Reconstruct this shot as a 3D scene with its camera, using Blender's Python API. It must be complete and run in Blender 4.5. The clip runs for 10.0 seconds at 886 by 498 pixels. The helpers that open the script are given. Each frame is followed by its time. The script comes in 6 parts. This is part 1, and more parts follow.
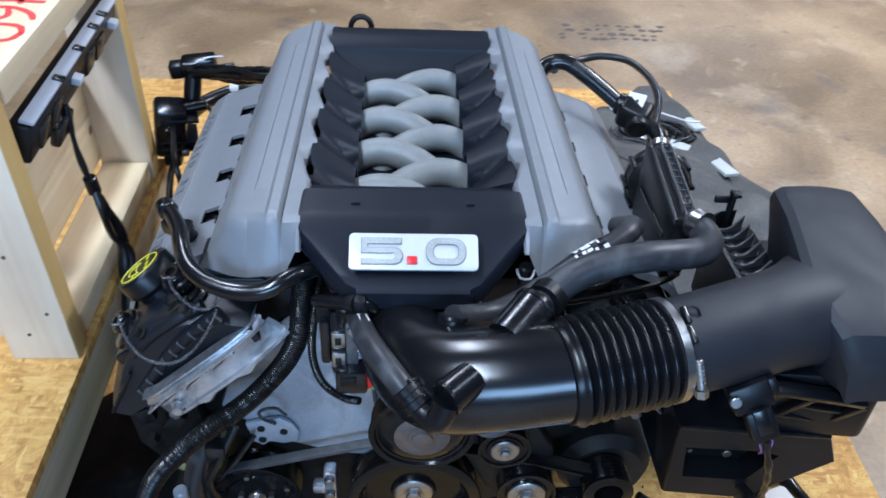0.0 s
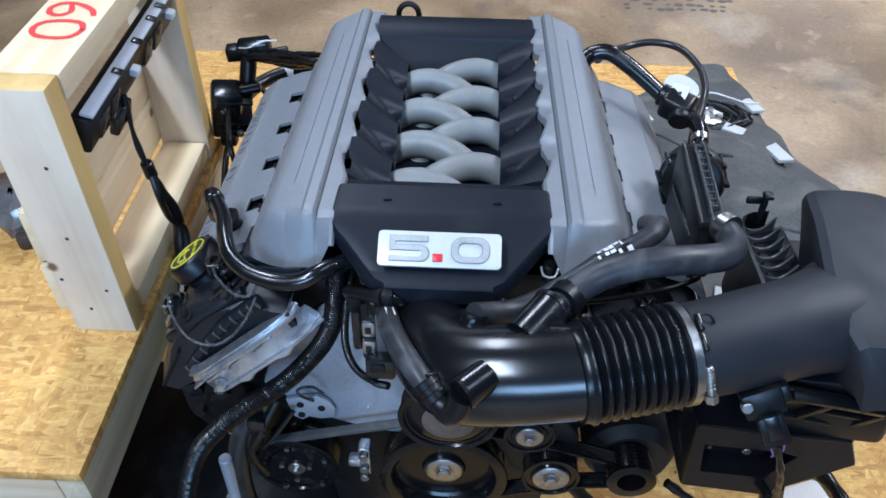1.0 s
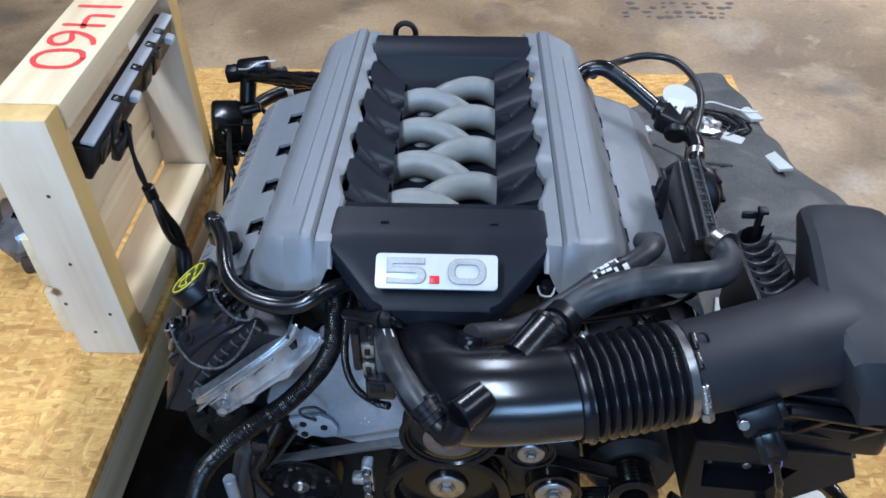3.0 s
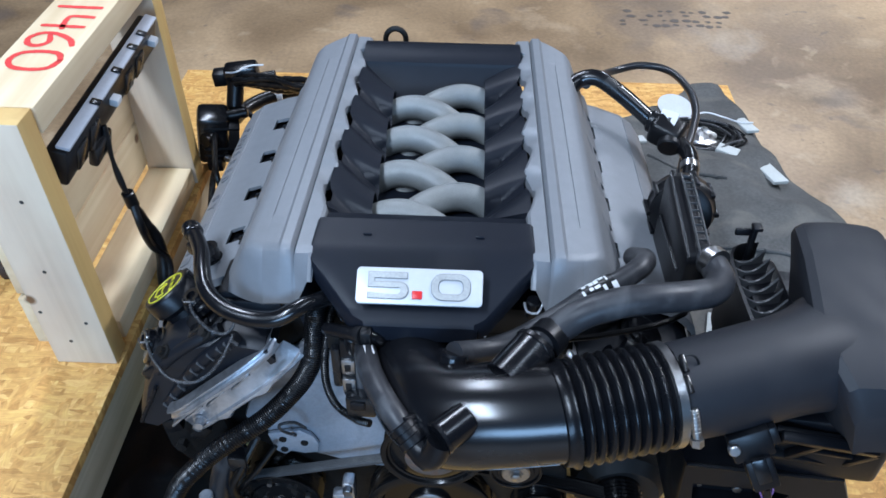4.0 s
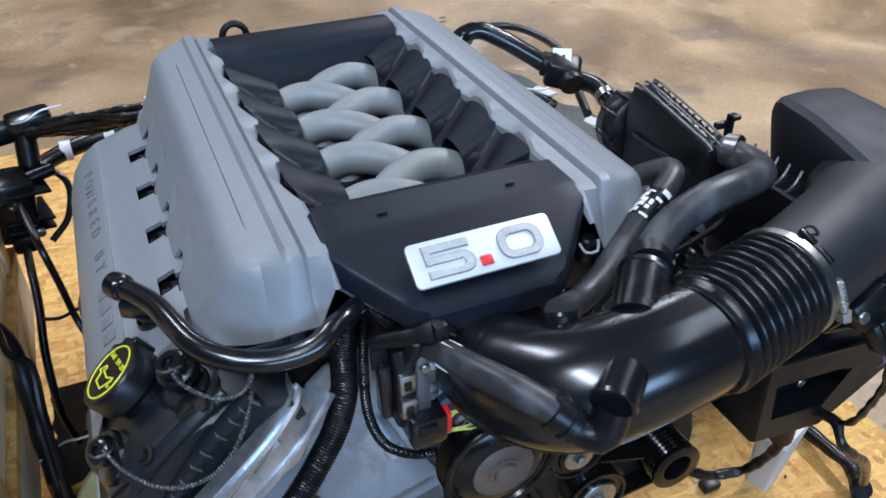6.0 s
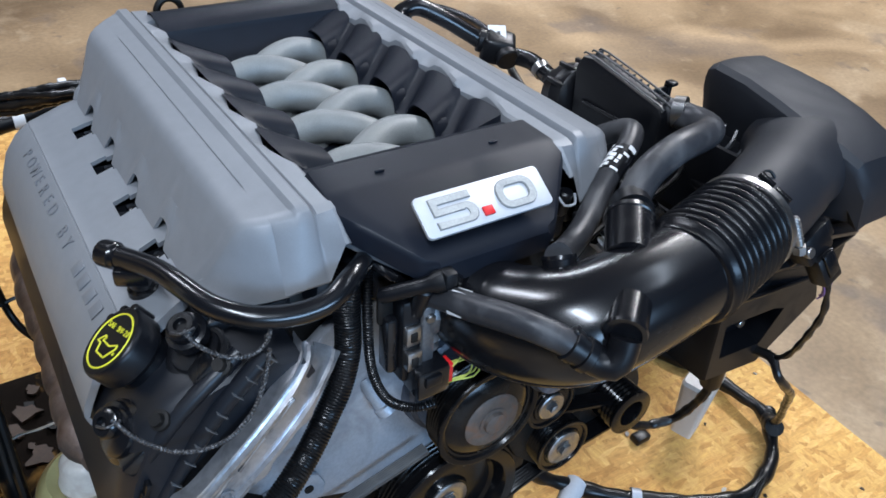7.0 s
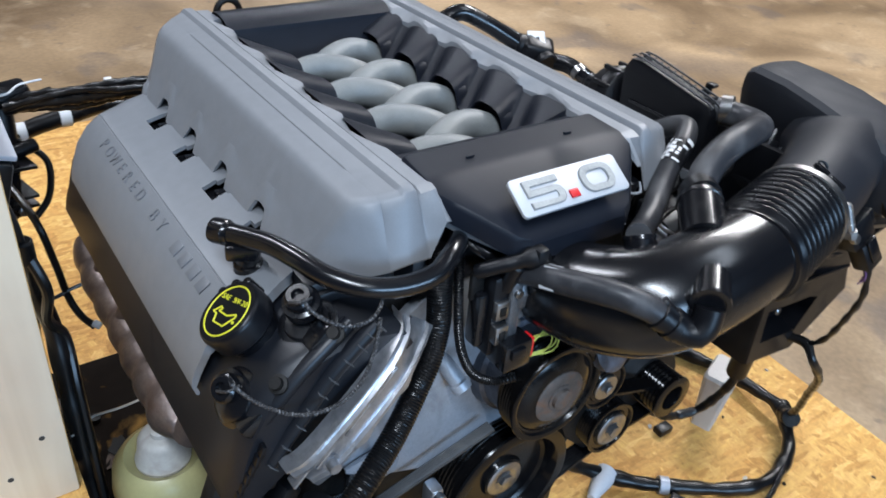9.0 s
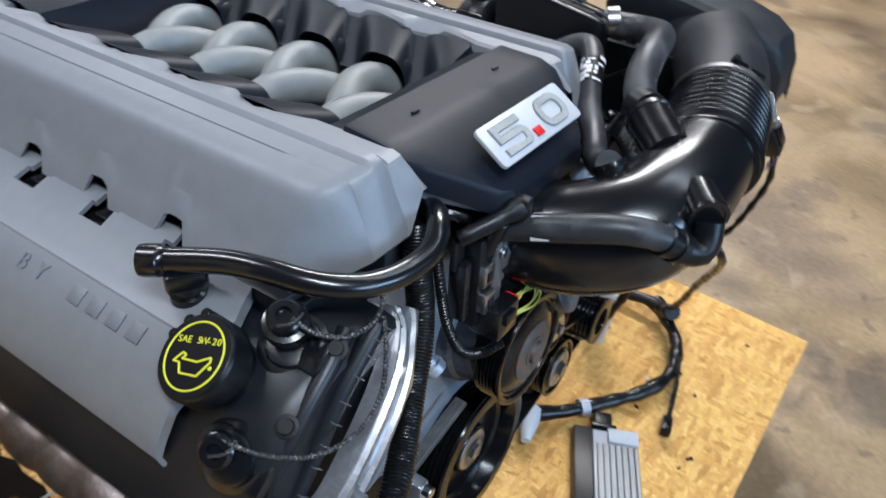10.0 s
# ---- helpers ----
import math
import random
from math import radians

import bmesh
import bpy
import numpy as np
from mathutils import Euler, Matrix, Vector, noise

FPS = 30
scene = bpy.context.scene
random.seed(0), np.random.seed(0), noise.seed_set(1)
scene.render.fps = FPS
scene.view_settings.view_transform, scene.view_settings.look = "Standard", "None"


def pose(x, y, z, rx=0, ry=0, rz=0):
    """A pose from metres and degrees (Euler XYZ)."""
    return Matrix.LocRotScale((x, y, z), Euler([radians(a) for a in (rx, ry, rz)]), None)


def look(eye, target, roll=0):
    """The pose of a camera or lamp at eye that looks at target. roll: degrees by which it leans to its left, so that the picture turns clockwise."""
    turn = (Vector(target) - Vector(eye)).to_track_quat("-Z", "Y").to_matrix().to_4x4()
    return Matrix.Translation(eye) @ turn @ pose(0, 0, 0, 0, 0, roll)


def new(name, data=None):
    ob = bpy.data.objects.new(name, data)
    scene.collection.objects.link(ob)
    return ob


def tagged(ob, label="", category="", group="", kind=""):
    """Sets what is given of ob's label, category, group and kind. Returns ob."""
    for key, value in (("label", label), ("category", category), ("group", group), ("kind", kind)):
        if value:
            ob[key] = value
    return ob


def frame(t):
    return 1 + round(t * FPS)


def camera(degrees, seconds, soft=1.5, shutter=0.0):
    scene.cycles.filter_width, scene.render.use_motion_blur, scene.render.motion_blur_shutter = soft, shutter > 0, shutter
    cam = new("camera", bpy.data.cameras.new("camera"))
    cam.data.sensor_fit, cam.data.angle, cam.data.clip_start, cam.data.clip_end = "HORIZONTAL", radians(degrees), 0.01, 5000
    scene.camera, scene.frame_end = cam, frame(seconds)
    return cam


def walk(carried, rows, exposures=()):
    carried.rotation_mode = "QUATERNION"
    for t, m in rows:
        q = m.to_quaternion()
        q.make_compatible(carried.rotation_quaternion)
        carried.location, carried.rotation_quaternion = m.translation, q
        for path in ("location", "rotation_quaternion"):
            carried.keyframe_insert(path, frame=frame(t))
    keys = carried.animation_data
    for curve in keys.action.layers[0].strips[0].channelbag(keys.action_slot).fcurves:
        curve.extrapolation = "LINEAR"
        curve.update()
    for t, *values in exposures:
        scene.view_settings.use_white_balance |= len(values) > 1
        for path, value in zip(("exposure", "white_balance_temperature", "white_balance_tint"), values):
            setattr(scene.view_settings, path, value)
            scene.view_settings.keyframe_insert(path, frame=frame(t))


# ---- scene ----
cam = camera(58.9, 10.0, soft=1.6, shutter=0.5)
PATH = [
    (0, (-0.017, -0.746, 1.47), (0.098, 0.779, 0.181), 3.5),
    (0.5, (0.021, -0.743, 1.504), (0.004, 0.733, 0.155), 2.1),
    (1, (0.025, -0.746, 1.524), (-0.024, 0.714, 0.158), 0.9),
    (1.5, (0.029, -0.746, 1.536), (-0.045, 0.71, 0.166), -0.6),
    (2, (0.027, -0.746, 1.536), (-0.047, 0.709, 0.166), -0.9),
    (2.5, (0.029, -0.745, 1.543), (-0.038, 0.719, 0.182), -0.8),
    (4, (0.047, -0.712, 1.532), (-0.007, 0.767, 0.186), 0.6),
    (4.5, (0.012, -0.693, 1.503), (0.037, 0.8, 0.172), 0.1),
    (5, (-0.092, -0.705, 1.456), (0.168, 0.804, 0.168), -2.4),
    (5.2, (-0.126, -0.697, 1.421), (0.243, 0.805, 0.152), -2.1),
    (6.3, (-0.289, -0.567, 1.334), (0.454, 0.842, 0.124), 2.7),
    (6.5, (-0.308, -0.571, 1.327), (0.501, 0.802, 0.12), 3.6),
    (7, (-0.377, -0.572, 1.321), (0.565, 0.714, 0.113), 6.0),
    (7.5, (-0.4, -0.561, 1.325), (0.58, 0.707, 0.128), 7.1),
    (8, (-0.412, -0.558, 1.324), (0.551, 0.726, 0.131), 7.2),
    (8.5, (-0.436, -0.553, 1.327), (0.506, 0.75, 0.138), 7.4),
    (9, (-0.504, -0.561, 1.311), (0.51, 0.708, 0.145), 7.7),
    (9.5, (-0.533, -0.497, 1.275), (0.649, 0.623, 0.114), 6.7),
    (10, (-0.569, -0.38, 1.247), (0.807, 0.443, 0.052), 7.1),
]
walk(cam, [(t, look(eye, target, roll)) for t, eye, target, roll in PATH],
     exposures=[(0.0, -0.03, 5450, 12), (2.0, -0.16, 5500, 12), (4.5, -0.12, 5500, 11), (6.5, -0.06, 5850, 12), (10.0, -0.05, 6100, 12)])

# ---- light: a workshop hall with rows of ceiling lamps ----
FLOOR = -0.035
world = bpy.data.worlds.new("world")
world.use_nodes = True
world.node_tree.nodes["Background"].inputs[0].default_value = (0.9, 0.95, 1.0, 1)
world.node_tree.nodes["Background"].inputs[1].default_value = 0.25
scene.world = world


def area_lamp(name, place, target, sx, sy, watts, colour):
    data = bpy.data.lights.new(name, "AREA")
    data.shape, data.size, data.size_y, data.energy, data.color = "RECTANGLE", sx, sy, watts, colour
    ob = new(name, data)
    ob.matrix_world = look(place, target)
    return ob


area_lamp("ceiling_light", (-1.5, -1.9, 4.3), (-1.5, -1.89, 0), 0.30, 2.4, 238, (0.86, 0.94, 1.0))
area_lamp("ceiling_light", (1.7, -1.0, 4.3), (1.7, -0.99, 0), 0.30, 2.4, 30, (0.86, 0.94, 1.0))
area_lamp("ceiling_light", (-1.2, 2.8, 4.3), (-1.2, 2.81, 0), 0.35, 2.4, 132, (0.95, 0.97, 1.0))
area_lamp("ceiling_light", (3.5, 1.8, 4.3), (3.5, 1.81, 0), 0.30, 2.4, 310, (1.0, 0.97, 0.93))
area_lamp("ceiling_light", (3.0, 6.2, 4.3), (3.0, 6.21, 0), 0.35, 2.4, 168, (0.95, 0.97, 1.0))


area_lamp("window_daylight", (-0.1, -6.95, 2.8), (-0.1, 0, 2.0), 4.1, 1.7, 375, (0.47, 0.72, 1.0))


# ---- materials ----
def material(name, colour, rough=0.5, metal=0.0, grain=0.0, grain_scale=200.0, bump=0.0, bump_scale=400.0, wear=0.0, wear_colour=(0.5, 0.5, 0.5), wear_scale=8.0, coat=0.0, spread=0.0):
    """Base colour with two scales of variation, bump and worn patches."""
    mat = bpy.data.materials.new(name)
    mat.use_nodes = True
    tree = mat.node_tree
    nodes, links = tree.nodes, tree.links
    bsdf = nodes["Principled BSDF"]
    bsdf.inputs["Roughness"].default_value, bsdf.inputs["Metallic"].default_value = rough, metal
    bsdf.inputs["Coat Weight"].default_value = coat
    bsdf.inputs["Coat Roughness"].default_value = 0.15
    coord = nodes.new("ShaderNodeTexCoord")
    base = nodes.new("ShaderNodeRGB")
    base.outputs[0].default_value = (*colour, 1)
    out = base.outputs[0]

    def tex(scale, detail=4.0, distort=0.0):
        n = nodes.new("ShaderNodeTexNoise")
        n.inputs["Scale"].default_value, n.inputs["Detail"].default_value, n.inputs["Distortion"].default_value = scale, detail, distort
        links.new(coord.outputs["Object"], n.inputs["Vector"])
        return n

    def mix(kind, fac, a, b):
        n = nodes.new("ShaderNodeMix")
        n.data_type, n.blend_type = "RGBA", kind
        if isinstance(fac, float):
            n.inputs[0].default_value = fac
        else:
            links.new(fac, n.inputs[0])
        links.new(a, n.inputs[6])
        if isinstance(b, tuple):
            n.inputs[7].default_value = (*b, 1)
        else:
            links.new(b, n.inputs[7])
        return n.outputs[2]

    def ramp(value, lo, hi):
        n = nodes.new("ShaderNodeMapRange")
        n.inputs[1].default_value, n.inputs[2].default_value = lo, hi
        links.new(value, n.inputs[0])
        return n.outputs[0]

    if grain:
        out = mix("OVERLAY", grain, out, tex(grain_scale).outputs[0])
        out = mix("OVERLAY", grain, out, tex(grain_scale / 14).outputs[0])
    if wear:
        fac = ramp(tex(wear_scale, 8, 0.6).outputs[0], 0.62 - wear * 0.25, 0.75)
        out = mix("MIX", fac, out, wear_colour)
        rr = nodes.new("ShaderNodeMapRange")
        links.new(fac, rr.inputs[0])
        rr.inputs[3].default_value, rr.inputs[4].default_value = rough, min(1, rough + 0.25)
        links.new(rr.outputs[0], bsdf.inputs["Roughness"])
    if spread:
        info = nodes.new("ShaderNodeObjectInfo")
        hsv = nodes.new("ShaderNodeHueSaturation")
        mr = nodes.new("ShaderNodeMapRange")
        mr.inputs[3].default_value, mr.inputs[4].default_value = 1 - spread, 1 + spread
        links.new(info.outputs["Random"], mr.inputs[0])
        links.new(mr.outputs[0], hsv.inputs["Value"])
        links.new(out, hsv.inputs["Color"])
        out = hsv.outputs[0]
    links.new(out, bsdf.inputs["Base Color"])
    if bump:
        b = nodes.new("ShaderNodeBump")
        b.inputs["Strength"].default_value, b.inputs["Distance"].default_value = bump, 0.002
        links.new(tex(bump_scale, 3).outputs[0], b.inputs["Height"])
        links.new(b.outputs[0], bsdf.inputs["Normal"])
    return mat


def osb_material():
    """Pressed strands: stretched cells in three turns, laid over one another."""
    mat = bpy.data.materials.new("osb")
    mat.use_nodes = True
    nodes, links = mat.node_tree.nodes, mat.node_tree.links
    bsdf = nodes["Principled BSDF"]
    bsdf.inputs["Roughness"].default_value = 0.75
    coord = nodes.new("ShaderNodeTexCoord")
    warp = nodes.new("ShaderNodeTexNoise")
    warp.inputs["Scale"].default_value, warp.inputs["Detail"].default_value = 14, 4
    links.new(coord.outputs["Object"], warp.inputs["Vector"])
    colour = height = None
    for k, (turn, sx, sy) in enumerate(((0.4, 22, 84), (-0.7, 78, 22), (1.25, 92, 27), (0.05, 28, 104))):
        add = nodes.new("ShaderNodeMixRGB")
        add.blend_type = "LINEAR_LIGHT"
        add.inputs[0].default_value = 0.010
        links.new(coord.outputs["Object"], add.inputs[1])
        links.new(warp.outputs["Color"], add.inputs[2])
        mp = nodes.new("ShaderNodeMapping")
        mp.inputs["Rotation"].default_value = (0, 0, turn)
        mp.inputs["Scale"].default_value = (sx, sy, 20)
        mp.inputs["Location"].default_value = (k * 3.1, k * 1.7, 0)
        links.new(add.outputs[0], mp.inputs["Vector"])
        vor = nodes.new("ShaderNodeTexVoronoi")
        links.new(mp.outputs[0], vor.inputs["Vector"])
        vor.inputs["Scale"].default_value = 1.0
        vor.inputs["Randomness"].default_value = 0.95
        sep = nodes.new("ShaderNodeSeparateColor")
        links.new(vor.outputs["Color"], sep.inputs[0])
        cr = nodes.new("ShaderNodeValToRGB")
        cr.color_ramp.elements[0].color, cr.color_ramp.elements[0].position = (0.41, 0.206, 0.050, 1), 0.0
        cr.color_ramp.elements[1].color, cr.color_ramp.elements[1].position = (0.68, 0.418, 0.136, 1), 1.0
        for pos, c in ((0.14, (0.505, 0.260, 0.066, 1)), (0.55, (0.58, 0.326, 0.088, 1)), (0.85, (0.63, 0.370, 0.108, 1))):
            cr.color_ramp.elements.new(pos).color = c
        links.new(sep.outputs[0], cr.inputs[0])
        mp2 = nodes.new("ShaderNodeMapping")
        mp2.inputs["Scale"].default_value = (1.2, 7, 1) if sx < sy else (7, 1.2, 1)
        links.new(mp.outputs[0], mp2.inputs["Vector"])
        grain = nodes.new("ShaderNodeTexNoise")
        grain.inputs["Scale"].default_value, grain.inputs["Detail"].default_value = 1.0, 4
        links.new(mp2.outputs[0], grain.inputs["Vector"])
        gm = nodes.new("ShaderNodeMixRGB")
        gm.blend_type, gm.inputs[0].default_value = "OVERLAY", 0.45
        links.new(cr.outputs[0], gm.inputs[1])
        links.new(grain.outputs[0], gm.inputs[2])
        cr = gm
        if colour is None:
            colour, height = cr.outputs[0], sep.outputs[1]
        else:
            over = nodes.new("ShaderNodeMath")
            over.operation = "GREATER_THAN"
            over.inputs[1].default_value = 0.52
            links.new(sep.outputs[2], over.inputs[0])
            mix = nodes.new("ShaderNodeMixRGB")
            links.new(over.outputs[0], mix.inputs[0])
            links.new(colour, mix.inputs[1])
            links.new(cr.outputs[0], mix.inputs[2])
            colour = mix.outputs[0]
            hm = nodes.new("ShaderNodeMixRGB")
            links.new(over.outputs[0], hm.inputs[0])
            links.new(height, hm.inputs[1])
            links.new(sep.outputs[1], hm.inputs[2])
            height = hm.outputs[0]
    fib = nodes.new("ShaderNodeTexNoise")
    fib.inputs["Scale"].default_value, fib.inputs["Detail"].default_value = 90, 6
    links.new(coord.outputs["Object"], fib.inputs["Vector"])
    fm = nodes.new("ShaderNodeMixRGB")
    fm.blend_type, fm.inputs[0].default_value = "OVERLAY", 0.35
    links.new(colour, fm.inputs[1])
    links.new(fib.outputs[0], fm.inputs[2])
    big = nodes.new("ShaderNodeTexNoise")
    big.inputs["Scale"].default_value, big.inputs["Detail"].default_value = 5, 3
    links.new(coord.outputs["Object"], big.inputs["Vector"])
    bm2 = nodes.new("ShaderNodeMixRGB")
    bm2.blend_type, bm2.inputs[0].default_value = "OVERLAY", 0.3
    links.new(fm.outputs[0], bm2.inputs[1])
    links.new(big.outputs[0], bm2.inputs[2])
    links.new(bm2.outputs[0], bsdf.inputs["Base Color"])
    b = nodes.new("ShaderNodeBump")
    b.inputs["Strength"].default_value, b.inputs["Distance"].default_value = 0.35, 0.002
    links.new(height, b.inputs["Height"])
    links.new(b.outputs[0], bsdf.inputs["Normal"])
    return mat


def lumber_material(name, pale, dark, axis):
    """Planed softwood: long rings along the axis and a few knots."""
    mat = bpy.data.materials.new(name)
    mat.use_nodes = True
    nodes, links = mat.node_tree.nodes, mat.node_tree.links
    bsdf = nodes["Principled BSDF"]
    bsdf.inputs["Roughness"].default_value = 0.62
    coord = nodes.new("ShaderNodeTexCoord")
    mp = nodes.new("ShaderNodeMapping")
    mp.inputs["Scale"].default_value = {"x": (1.6, 26, 26), "y": (26, 1.6, 26), "z": (26, 26, 1.6)}[axis]
    links.new(coord.outputs["Object"], mp.inputs["Vector"])
    n = nodes.new("ShaderNodeTexNoise")
    n.inputs["Scale"].default_value, n.inputs["Detail"].default_value, n.inputs["Distortion"].default_value = 1.3, 6, 0.8
    links.new(mp.outputs[0], n.inputs["Vector"])
    cr = nodes.new("ShaderNodeValToRGB")
    cr.color_ramp.elements[0].color, cr.color_ramp.elements[0].position = (*dark, 1), 0.3
    cr.color_ramp.elements[1].color, cr.color_ramp.elements[1].position = (*pale, 1), 0.62
    links.new(n.outputs[0], cr.inputs[0])
    knot = nodes.new("ShaderNodeTexVoronoi")
    knot.inputs["Scale"].default_value = 9
    links.new(coord.outputs["Object"], knot.inputs["Vector"])
    kr = nodes.new("ShaderNodeMapRange")
    kr.inputs[1].default_value, kr.inputs[2].default_value = 0.05, 0.10
    links.new(knot.outputs["Distance"], kr.inputs[0])
    mix = nodes.new("ShaderNodeMixRGB")
    links.new(kr.outputs[0], mix.inputs[0])
    mix.inputs[1].default_value = (0.16, 0.085, 0.04, 1)
    links.new(cr.outputs[0], mix.inputs[2])
    dirt = nodes.new("ShaderNodeTexNoise")
    dirt.inputs["Scale"].default_value, dirt.inputs["Detail"].default_value = 7, 6
    links.new(coord.outputs["Object"], dirt.inputs["Vector"])
    dm = nodes.new("ShaderNodeMixRGB")
    dm.blend_type, dm.inputs[0].default_value = "OVERLAY", 0.25
    links.new(mix.outputs[0], dm.inputs[1])
    links.new(dirt.outputs[0], dm.inputs[2])
    links.new(dm.outputs[0], bsdf.inputs["Base Color"])
    b = nodes.new("ShaderNodeBump")
    b.inputs["Strength"].default_value, b.inputs["Distance"].default_value = 0.15, 0.001
    links.new(n.outputs[0], b.inputs["Height"])
    links.new(b.outputs[0], bsdf.inputs["Normal"])
    return mat


def concrete_material():
    mat = bpy.data.materials.new("concrete")
    mat.use_nodes = True
    nodes, links = mat.node_tree.nodes, mat.node_tree.links
    bsdf = nodes["Principled BSDF"]
    coord = nodes.new("ShaderNodeTexCoord")

    def tex(scale, detail, distort=0.0):
        n = nodes.new("ShaderNodeTexNoise")
        n.inputs["Scale"].default_value, n.inputs["Detail"].default_value, n.inputs["Distortion"].default_value = scale, detail, distort
        links.new(coord.outputs["Object"], n.inputs["Vector"])
        return n.outputs[0]

    cr = nodes.new("ShaderNodeValToRGB")
    cr.color_ramp.elements[0].color, cr.color_ramp.elements[0].position = (0.150, 0.098, 0.052, 1), 0.33
    cr.color_ramp.elements[1].color, cr.color_ramp.elements[1].position = (0.38, 0.268, 0.155, 1), 0.66
    cr.color_ramp.elements.new(0.5).color = (0.260, 0.179, 0.100, 1)
    links.new(tex(1.7, 8, 0.5), cr.inputs[0])
    out = cr.outputs[0]
    for scale, detail, lo, hi, c, amount in ((0.9, 6, 0.56, 0.68, (0.11, 0.085, 0.07), 0.6), (2.3, 8, 0.58, 0.66, (0.40, 0.30, 0.19), 0.5), (3.2, 7, 0.60, 0.68, (0.12, 0.095, 0.08), 0.55), (7.5, 9, 0.62, 0.70, (0.44, 0.34, 0.22), 0.4), (14, 6, 0.66, 0.71, (0.09, 0.07, 0.06), 0.5)):
        mr = nodes.new("ShaderNodeMapRange")
        mr.inputs[1].default_value, mr.inputs[2].default_value, mr.inputs[4].default_value = lo, hi, amount
        links.new(tex(scale, detail, 0.4), mr.inputs[0])
        mix = nodes.new("ShaderNodeMixRGB")
        links.new(mr.outputs[0], mix.inputs[0])
        links.new(out, mix.inputs[1])
        mix.inputs[2].default_value = (*c, 1)
        out = mix.outputs[0]
    # oil spots and scuffed patches with soft, broken rims
    rim_noise = tex(7, 6, 0.8)
    for x, y, size, c, amount in ((1.16, -0.56, 0.17, (0.085, 0.066, 0.052), 0.75), (0.99, -0.40, 0.06, (0.10, 0.078, 0.06), 0.6), (1.33, -0.20, 0.10, (0.12, 0.09, 0.066), 0.45),
                                  (1.10, 2.40, 0.16, (0.40, 0.32, 0.23), 0.6), (1.30, 1.33, 0.11, (0.42, 0.35, 0.26), 0.5), (1.42, 1.92, 0.09, (0.12, 0.095, 0.075), 0.55), (0.86, 2.55, 0.30, (0.13, 0.10, 0.08), 0.45)):
        away = nodes.new("ShaderNodeVectorMath")
        away.operation = "DISTANCE"
        away.inputs[1].default_value = (x, y, FLOOR)
        links.new(coord.outputs["Object"], away.inputs[0])
        far = nodes.new("ShaderNodeMath")
        far.operation = "MULTIPLY_ADD"
        far.inputs[1].default_value = size * 2.6
        links.new(rim_noise, far.inputs[0])
        links.new(away.outputs["Value"], far.inputs[2])
        mask = nodes.new("ShaderNodeMapRange")
        mask.inputs[1].default_value, mask.inputs[2].default_value = size * 2.35, size * 1.55
        mask.inputs[3].default_value, mask.inputs[4].default_value = 0.0, amount
        links.new(far.outputs[0], mask.inputs[0])
        mix = nodes.new("ShaderNodeMixRGB")
        links.new(mask.outputs[0], mix.inputs[0])
        links.new(out, mix.inputs[1])
        mix.inputs[2].default_value = (*c, 1)
        out = mix.outputs[0]
    fine = nodes.new("ShaderNodeMixRGB")
    fine.blend_type, fine.inputs[0].default_value = "OVERLAY", 0.35
    links.new(out, fine.inputs[1])
    links.new(tex(60, 6), fine.inputs[2])
    links.new(fine.outputs[0], bsdf.inputs["Base Color"])
    rr = nodes.new("ShaderNodeMapRange")
    rr.inputs[3].default_value, rr.inputs[4].default_value = 0.32, 0.62
    links.new(tex(2.5, 5), rr.inputs[0])
    links.new(rr.outputs[0], bsdf.inputs["Roughness"])
    b = nodes.new("ShaderNodeBump")
    b.inputs["Strength"].default_value, b.inputs["Distance"].default_value = 0.12, 0.003
    links.new(tex(90, 5), b.inputs["Height"])
    links.new(b.outputs[0], bsdf.inputs["Normal"])
    return mat


GREY = material("grey_plastic", (0.170, 0.179, 0.194), 0.45, grain=0.10, grain_scale=900, bump=0.05, bump_scale=1600, wear=0.14, wear_colour=(0.185, 0.193, 0.206), wear_scale=5)
SILVER_PAINT = material("silver_paint", (0.178, 0.188, 0.188), 0.5, 0.1, grain=0.2, grain_scale=700, bump=0.08, bump_scale=900, wear=0.3, wear_colour=(0.215, 0.218, 0.205), wear_scale=22)
BLACK_SATIN = material("black_satin_plastic", (0.0062, 0.0081, 0.0134), 0.44, grain=0.15, grain_scale=700, bump=0.06, bump_scale=1800, wear=0.2, wear_colour=(0.0105, 0.0125, 0.018), wear_scale=7)
DEEP = material("deep_black_plastic", (0.0038, 0.0042, 0.0058), 0.34, grain=0.15, grain_scale=500, bump=0.05, bump_scale=1500, wear=0.25, wear_colour=(0.0085, 0.009, 0.0105), wear_scale=14)
CAM_BLACK = material("cam_cover_black", (0.0056, 0.0069, 0.0104), 0.40, grain=0.15, grain_scale=500, bump=0.05, wear=0.2, wear_colour=(0.007, 0.008, 0.010), wear_scale=9)
BLACK_GLOSS = material("black_gloss_plastic", (0.0045, 0.0048, 0.0062), 0.22, grain=0.1, wear=0.2, wear_colour=(0.011, 0.011, 0.012), wear_scale=12)
BLACK_MATT = material("black_matt_plastic", (0.0115, 0.0130, 0.0175), 0.50, grain=0.15, grain_scale=900, bump=0.12, bump_scale=2200, wear=0.25, wear_colour=(0.017, 0.0185, 0.023), wear_scale=6)
BELLOWS = material("bellows_rubber", (0.0040, 0.0043, 0.0056), 0.27, grain=0.15, bump=0.04, wear=0.2, wear_colour=(0.008, 0.008, 0.009), wear_scale=14)
